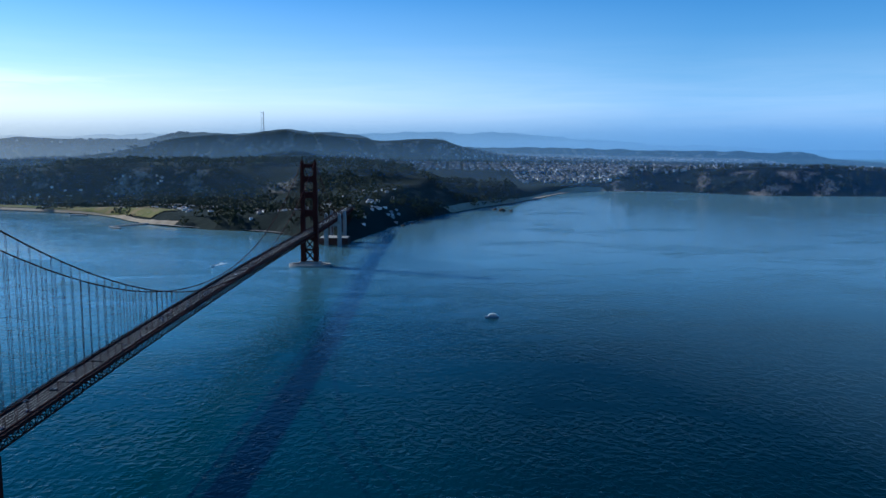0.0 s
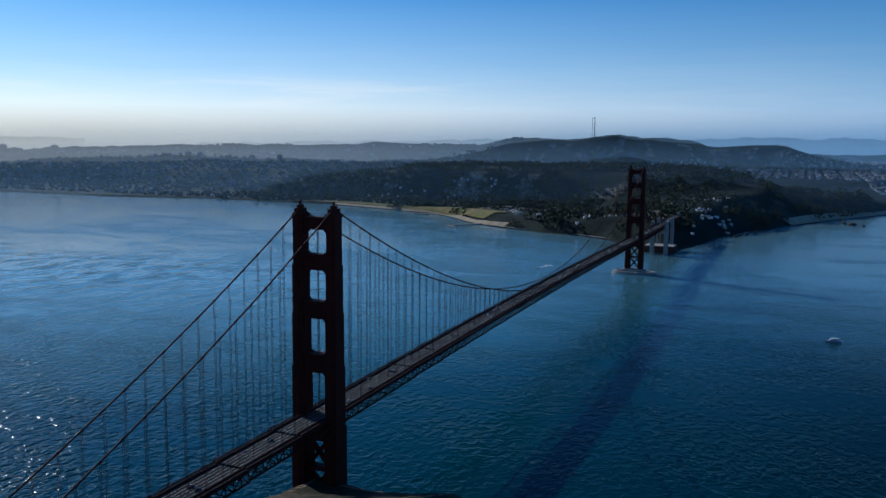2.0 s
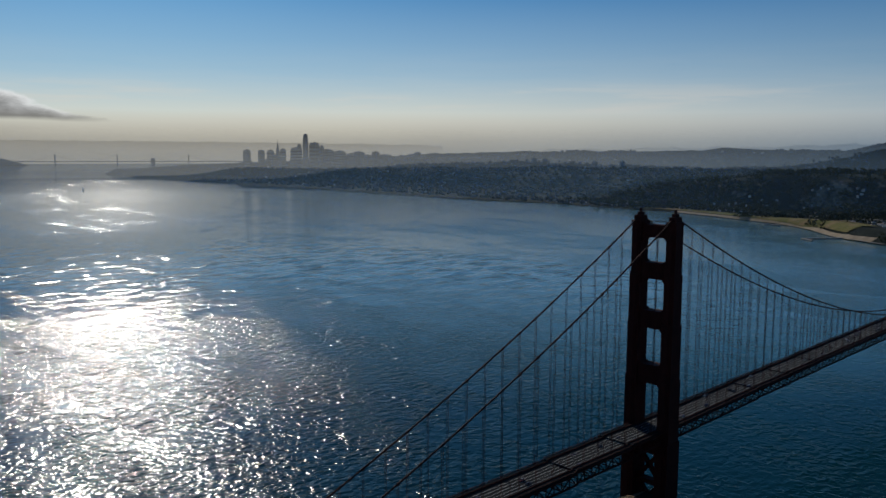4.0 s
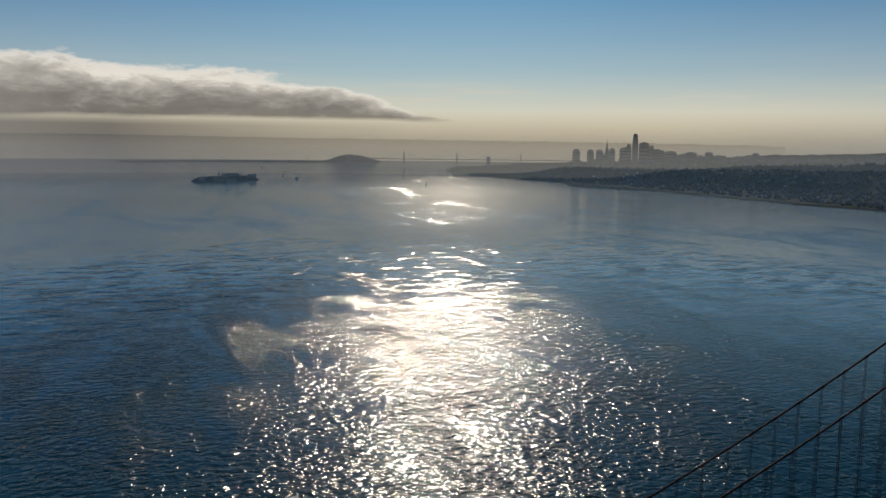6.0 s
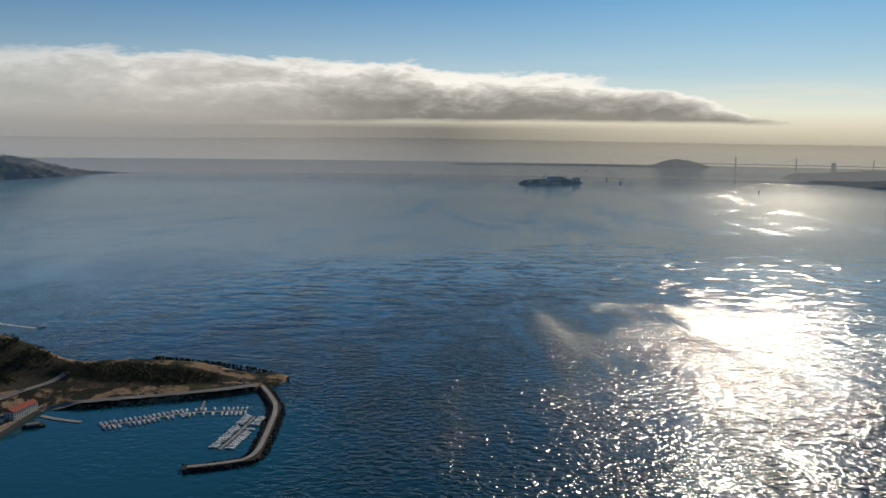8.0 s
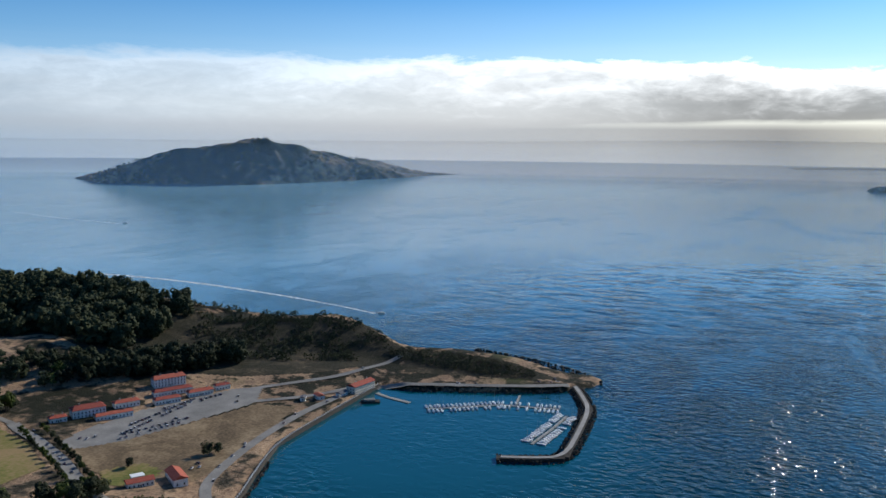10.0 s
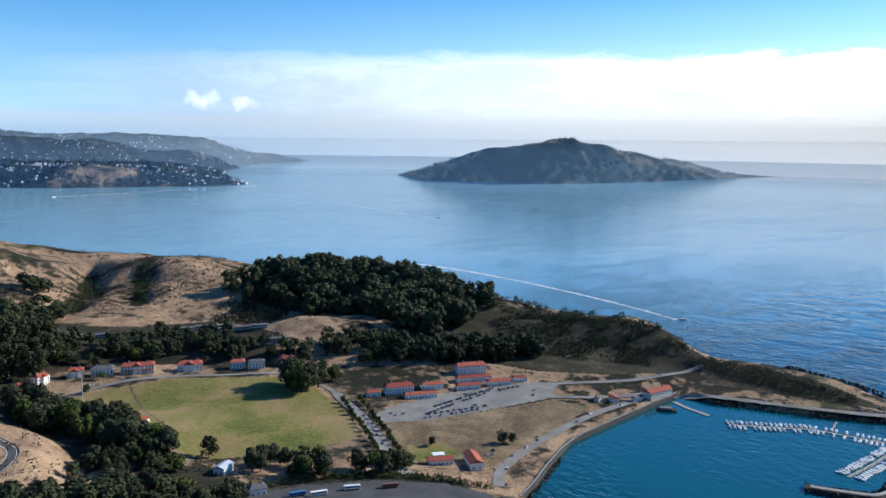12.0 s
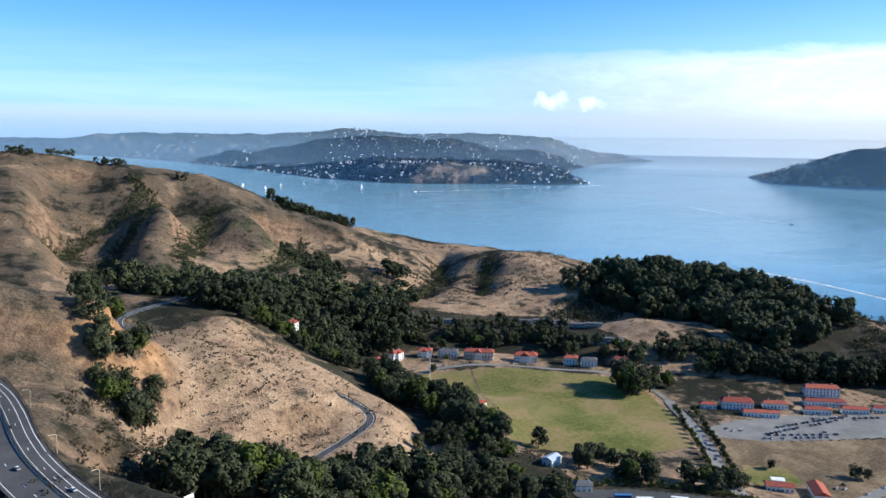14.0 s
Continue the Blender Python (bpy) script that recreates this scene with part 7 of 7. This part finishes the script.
ROW_HOUSES = islands("pale_stucco_rows", ((0.0, (0.10, 0.10, 0.095)), (0.5, (0.22, 0.21, 0.20)), (0.85, (0.42, 0.40, 0.37)), (1.0, (0.75, 0.73, 0.69))), roof=(0.13, 0.125, 0.12))
POST_HOUSES = islands("old_post_houses", ((0.0, (0.30, 0.28, 0.25)), (0.5, (0.62, 0.59, 0.54)), (1.0, (0.78, 0.75, 0.70))), roof=(0.34, 0.25, 0.21))
# fronts seen against the sun: their shade is put into a dark colour
BACKLIT_HOUSES = islands("backlit_house_fronts", ((0.0, (0.05, 0.05, 0.05)), (0.5, (0.07, 0.068, 0.066)), (0.955, (0.10, 0.097, 0.092)), (0.985, (0.50, 0.48, 0.45)), (1.0, (0.20, 0.14, 0.11))), roof=(0.035, 0.033, 0.032))
rng = random.Random(301)
avenues = []
for _ in range(15000):
    y = rng.uniform(-10200, -4150)
    x = rng.uniform(-3900, 700 if y < -5000 else -700)
    if -6650 < y < -6250 and x < 300 or (x > -100 and y < -6600):
        continue
    x = round(x / 104) * 104 + rng.choice((-30, -12, 12, 30))
    if round(y / 200) * 200 - y > 82:          # the cross streets
        continue
    if -7400 < y < -7000 and x > -500:
        continue
    avenues.append((x, y))
blocks("city_blocks", avenues, ROW_HOUSES, "rows of pale houses on a straight street grid", (12, 20), (8, 12), city_ground, 31, 4)
near_city = [(rng.uniform(1500, 6200), rng.uniform(-3500, -2760)) for _ in range(1100)] + [(rng.uniform(1800, 7600), rng.uniform(-5200, -3300)) for _ in range(2600)]
blocks("city_blocks", near_city, BACKLIT_HOUSES, "dense low houses behind the far waterfront", (9, 18), (7, 13), city_ground, 32, 8)
blocks("city_blocks", [(rng.uniform(2200, 6000), rng.uniform(-7600, -5200)) for _ in range(2000)], BACKLIT_HOUSES, "houses on the city's inner hills", (16, 30), (8, 18), city_ground, 33, 8)
blocks("city_blocks", [(rng.uniform(900, 2400), rng.uniform(-3050, -2800)) for _ in range(110)] + [(rng.gauss(520, 150), rng.gauss(-2400, 70)) for _ in range(70)] + [(rng.gauss(110, 80), rng.gauss(-2080, 60)) for _ in range(60)]
       + [(rng.gauss(-20, 60), rng.gauss(-2450, 60)) for _ in range(16)] + [(rng.gauss(330, 60), rng.gauss(-2290, 30)) for _ in range(40)] + [(rng.gauss(-60, 40), rng.gauss(-2230, 40)) for _ in range(22)], POST_HOUSES, "pale buildings of the old post among dark woods", (6, 13), (4, 6), city_ground, 34, 30)
hillside = []
while len(hillside) < 3600:
    a, r = rng.uniform(322.5, 358), rng.uniform(4900, 10500)
    x, y = EYE[0] - r * math.sin(radians(a)), EYE[1] + r * math.cos(radians(a))
    if noise.noise(Vector((x / 500, y / 500, 4))) > -0.15:
        hillside.append((x, y))
VILLAS = islands("pale_villas", ((0.0, (0.22, 0.20, 0.18)), (0.6, (0.62, 0.60, 0.56)), (1.0, (0.78, 0.74, 0.68))), roof=(0.40, 0.37, 0.34))
blocks("hillside_houses", hillside, VILLAS, "pale houses dotted over the wooded peninsula", (5, 12), (4, 7), belv_z, 35, 20)

# woods across the water
def drawn_woods(name, spots, label, heights, zfun, seed, mat):
    r = random.Random(seed)
    xs, ys = np.array([q[0] for q in spots]), np.array([q[1] for q in spots])
    zs = zfun(xs, ys)
    V, F, base = [], [], 0
    proto = []
    for k in range(6):
        v, f = leaf_cloud(r, crown_points(r, 18.0, 8.0, 10, 0.1), 5, 2.6)
        proto.append((np.array(v), np.array(f)))
    for x, y, z in zip(xs, ys, zs):
        if z < 3:
            continue
        k = float(shrink(math.hypot(x - EYE[0], y - EYE[1])))
        v, f = proto[r.randrange(6)]
        V.append(v * (k * r.uniform(*heights) / 18.0) + np.array([float(q) for q in drawn(x, y, z)]))
        F.append(f + base)
        base += len(v)
    return tagged(new(name, raw_mesh(name, np.concatenate(V).tolist(), np.concatenate(F).tolist(), mat)), label, "trees", kind="stuff")


park = []
while len(park) < 4200:
    x, y = rng.uniform(-600, 2300), rng.uniform(-3900, -1850)
    if noise.noise(Vector((x / 260, y / 260, 1))) > -0.12 - (0.25 if y < -2800 else 0):
        park.append((x, y))
drawn_woods("woodland", park, "dark woods over the far headland", (16, 30), city_ground, 41, LEAVES)
drawn_woods("woodland", [(rng.uniform(-3200, -1300), rng.uniform(-4500, -3750)) for _ in range(700)] + [(rng.uniform(-3500, 300), rng.uniform(-6640, -6260)) for _ in range(600)], "dark woods along the cliffs and the city park", (16, 28), city_ground, 42, LEAVES)
belv_trees = []
while len(belv_trees) < 4200:
    a, r = rng.uniform(322.5, 358), rng.uniform(4850, 10500)
    x, y = EYE[0] - r * math.sin(radians(a)), EYE[1] + r * math.cos(radians(a))
    if noise.noise(Vector((x / 600, y / 600, 8))) > -0.1 or r < 6000:
        belv_trees.append((x, y))
drawn_woods("woodland", belv_trees, "woods between the houses of the peninsula", (14, 24), belv_z, 43, LEAVES)
ang_trees = []
while len(ang_trees) < 1100:
    x, y = rng.uniform(3800, 6600), rng.uniform(3400, 5200)
    if noise.noise(Vector((x / 420, y / 420, 3))) > 0.06:
        ang_trees.append((x, y))
drawn_woods("woodland", ang_trees, "dark woods on the hilly island", (12, 22), angel_z, 44, LEAVES)

# ---- downtown towers ----
TOWER_WALL = varied("tower_facade", ((0.0, (0.10, 0.11, 0.12)), (0.5, (0.22, 0.21, 0.20)), (1.0, (0.36, 0.34, 0.31))), 0.45, 0.05)


def high_rise(x, y, top, wide, shape=0, label="grey high-rise tower in the distant city centre"):
    b = tagged(new("office_tower"), label, "tower", "towers of the city centre")
    base = float(city_ground(x, y)) - 5
    b.matrix_basis = seat(x, y, base, 12)
    h, s = max(top - base, 25), wide / 2
    bm = bmesh.new()
    if shape == 1:
        r = [bm.verts.new((px * s, py * s, 0)) for px, py in ((-1, -1), (1, -1), (1, 1), (-1, 1))]
        t = [bm.verts.new((px * s * 0.06, py * s * 0.06, h)) for px, py in ((-1, -1), (1, -1), (1, 1), (-1, 1))]
        for i in range(4):
            bm.faces.new((r[i], r[(i + 1) % 4], t[(i + 1) % 4], t[i]))
        bm.faces.new(t)
    elif shape == 2:
        rings = []
        for f, q in ((0, 1), (0.5, 1), (0.75, 0.93), (0.9, 0.8), (0.97, 0.66), (1, 0.5)):
            rings.append([bm.verts.new((s * q * math.cos(k * math.pi / 8 + 0.2), s * q * math.sin(k * math.pi / 8 + 0.2), h * f)) for k in range(16)])
        for a, c in zip(rings, rings[1:]):
            for k in range(16):
                bm.faces.new((a[k], a[(k + 1) % 16], c[(k + 1) % 16], c[k]))
        bm.faces.new(rings[-1])
    else:
        box(bm, -s, -s * 0.8, 0, s, s * 0.8, h * 0.93)
        box(bm, -s * 0.8, -s * 0.62, h * 0.93, s * 0.8, s * 0.62, h)
    part("body", bm, TOWER_WALL, b)
    if shape == 0:
        for k in range(1, 6):
            bm = bmesh.new()
            z = h * 0.93 * k / 6
            box(bm, -s - 0.6, -s * 0.8 - 0.6, z, s + 0.6, s * 0.8 + 0.6, z + h * 0.06)
            part("window_band", bm, GLASS, b)
        bm = bmesh.new()
        box(bm, -s * 0.3, -s * 0.3, h, s * 0.2, s * 0.3, h + 6)
        part("roof_plant", bm, CONCRETE, b)
    else:
        bm = bmesh.new()
        tube(bm, [(0, 0, h * 0.98), (0, 0, h * (1.12 if shape == 1 else 1.0) + 2)], 1.6, 6)
        part("spire", bm, CONCRETE, b)
    return b


CENTRE = [(6813, -3747, 245, 56), (6997, -4022, 241, 52), (6822, -4018, 242, 57), (6883, -4201, 255, 47), (6810, -4311, 267, 90), (7041, -4505, 301, 36), (6707, -4459, 318, 80), (6421, -4344, 286, 34),
          (6757, -4647, 249, 120), (6317, -4485, 236, 90), (6366, -4667, 211, 80), (6321, -4725, 228, 90), (6152, -4697, 199, 79), (6565, -5140, 228, 60), (6273, -5022, 199, 110), (6302, -5445, 169, 60),
          (6053, -5273, 226, 52), (6042, -5061, 162, 69), (5990, -5560, 161, 59)]
for q in CENTRE:
    high_rise(*q)
high_rise(7163, -4321, 322, 62, 1, "slender pyramid tower in the distant city centre")
high_rise(6511, -4217, 400, 58, 2, "tallest rounded glass tower in the distant city centre")
rng = random.Random(61)
for _ in range(62):
    f = rng.random()
    x, y = 6900 - 1300 * f + rng.uniform(-250, 250), -3900 - 1900 * f + rng.uniform(-250, 250)
    high_rise(x, y, rng.uniform(120, 205) - 30 * f, rng.uniform(35, 75), 0, "lower grey block in the distant city centre")
for x, y, h in ((5150, -5900, 205), (5230, -5800, 190), (5300, -5950, 195), (4700, -5500, 180), (4650, -5600, 175), (3600, -5300, 170), (3800, -5200, 165)):
    high_rise(x, y, h, 40, 0, "apartment tower on the city's hill")

mast = tagged(new("broadcast_tower"), "three-legged steel broadcast tower on the city's highest hill", "tower")
mast.matrix_basis = seat(1600, -7875, 250)
legs = [(math.cos(radians(a)), math.sin(radians(a))) for a in (20, 140, 260)]
widths = [(0, 34), (60, 25), (120, 18), (180, 14), (225, 16), (281, 17)]
for cx, cy in legs:
    bm = bmesh.new()
    for (z0, w0), (z1, w1) in zip(widths, widths[1:]):
        beam(bm, (cx * w0, cy * w0, z0), (cx * w1, cy * w1, z1), 2.6)
    beam(bm, (cx * 16, cy * 16, 281), (cx * 16, cy * 16, 298), 2.0)
    part("leg", bm, TOWER_WALL, mast)
for z, w_ in widths[1:]:
    bm = bmesh.new()
    for (ax, ay), (bx, by) in zip(legs, legs[1:] + legs[:1]):
        beam(bm, (ax * w_, ay * w_, z), (bx * w_, by * w_, z), 2.4)
    part("ring_beam", bm, TOWER_WALL, mast)

# ---- far bay bridge ----
bay = tagged(new("suspension_bridge"), "distant grey suspension bridge across the bay", "bridge")
TOWERS = [(11587, -3634), (11303, -4373), (11100, -4800), (10899, -5240), (10500, -6000)]
STEEL = plain("grey_steel", (0.09, 0.095, 0.10), 0.6)
for i, (x, y) in enumerate(TOWERS[:4]):
    if i == 2:
        bm = bmesh.new()
        box(bm, -28, -18, -5, 28, 18, 110)
        part("anchorage", bm, STEEL, bay, at=seat(x, y, 0, 60))
        continue
    for s in (-1, 1):
        bm = bmesh.new()
        box(bm, -6, s * 12 - 5, -5, 6, s * 12 + 5, 160)
        part("tower_leg", bm, STEEL, bay, at=seat(x, y, 0, 60))
    bm = bmesh.new()
    for z in (40, 90, 150):
        box(bm, -4, -12, z, 4, 12, z + 7)
    part("cross_strut", bm, STEEL, bay, at=seat(x, y, 0, 60))
bm = bmesh.new()
path = [(12050, -2950)] + TOWERS
for (ax, ay), (bx, by) in zip(path, path[1:]):
    beam(bm, drawn(ax, ay, 62), drawn(bx, by, 62), 6, 4)
part("deck", bm, STEEL, bay)
bm = bmesh.new()
pts = []
for (ax, ay), (bx, by) in zip(path, path[1:]):
    for k in range(9):
        f = k / 8
        pts.append(tuple(float(q) for q in drawn(ax + (bx - ax) * f, ay + (by - ay) * f, 155 - 85 * 4 * f * (1 - f))))
tube(bm, pts, 0.5, 5)
part("main_cable", bm, STEEL, bay)

# ---- the prison island's buildings ----
def on_rock(name, x, y, z, parts, label, turn=20, category="building"):
    b = tagged(new(name), label, category)
    b.matrix_basis = seat(x, y, z, turn)
    for pname, boxes_, mat in parts:
        bm = bmesh.new()
        for q in boxes_:
            box(bm, *q)
        part(pname, bm, mat, b)
    return b


PALE = plain("old_concrete", (0.26, 0.24, 0.21), 0.9, 0.3, 0.1)
on_rock("cell_house", 5935, -330, 33, [("body", [(-75, -16, -8, 75, 16, 17)], PALE), ("roof", [(-76, -17, 17, 76, 17, 18.5)], ROOF_GREY), ("skylight", [(-60, -3, 18.5, 60, 3, 21)], GLASS)], "long pale cell house on top of the island", -52)
on_rock("barrack", 6040, -500, 24, [("body", [(-38, -9, -10, 38, 9, 18)], PALE), ("roof", [(-39, -10, 18, 39, 10, 19)], ROOF_GREY)], "pale barrack block near the island's landing", -52)
on_rock("workshop", 5760, -130, 22, [("body", [(-32, -9, -10, 32, 9, 12)], PALE), ("roof", [(-33, -10, 12, 33, 10, 13)], ROOF_GREY)], "pale workshop block at the island's end", -52)
on_rock("lighthouse", 5995, -415, 34, [("shaft", [(-2.6, -2.6, -4, 2.6, 2.6, 24)], PALE), ("gallery", [(-3.6, -3.6, 24, 3.6, 3.6, 25)], ROOF_GREY), ("lantern", [(-1.8, -1.8, 25, 1.8, 1.8, 28)], GLASS)], "slim grey lighthouse on the prison island", category="lighthouse")
on_rock("water_tower", 5850, -235, 32, [("leg", [(-4, -4, -4, -3, -3, 18)], STEEL), ("leg", [(3, 3, -4, 4, 4, 18)], STEEL), ("leg", [(-4, 3, -4, -3, 4, 18)], STEEL), ("leg", [(3, -4, -4, 4, -3, 18)], STEEL), ("tank", [(-6, -6, 18, 6, 6, 28)], PALE)],
        "pale tank on legs on the prison island", category="water tower")
on_rock("light_pole", 5700, -80, 8, [("post", [(-1.5, -1.5, -4, 1.5, 1.5, 34)], STEEL)], "slim chimney at the island's end", category="chimney")
# towers beyond the low flat island
for k, (x, y) in enumerate(((12700, 100), (12600, -700), (12650, -1100), (12700, -2100), (12600, -2400))):
    on_rock("crane", x, y, 8, [("post", [(-3, -3, 0, 3, 3, 60)], STEEL), ("boom", [(-20, -2, 60, 34, 2, 64)], STEEL)], "thin crane on the low flat island", 30 * k, "crane")
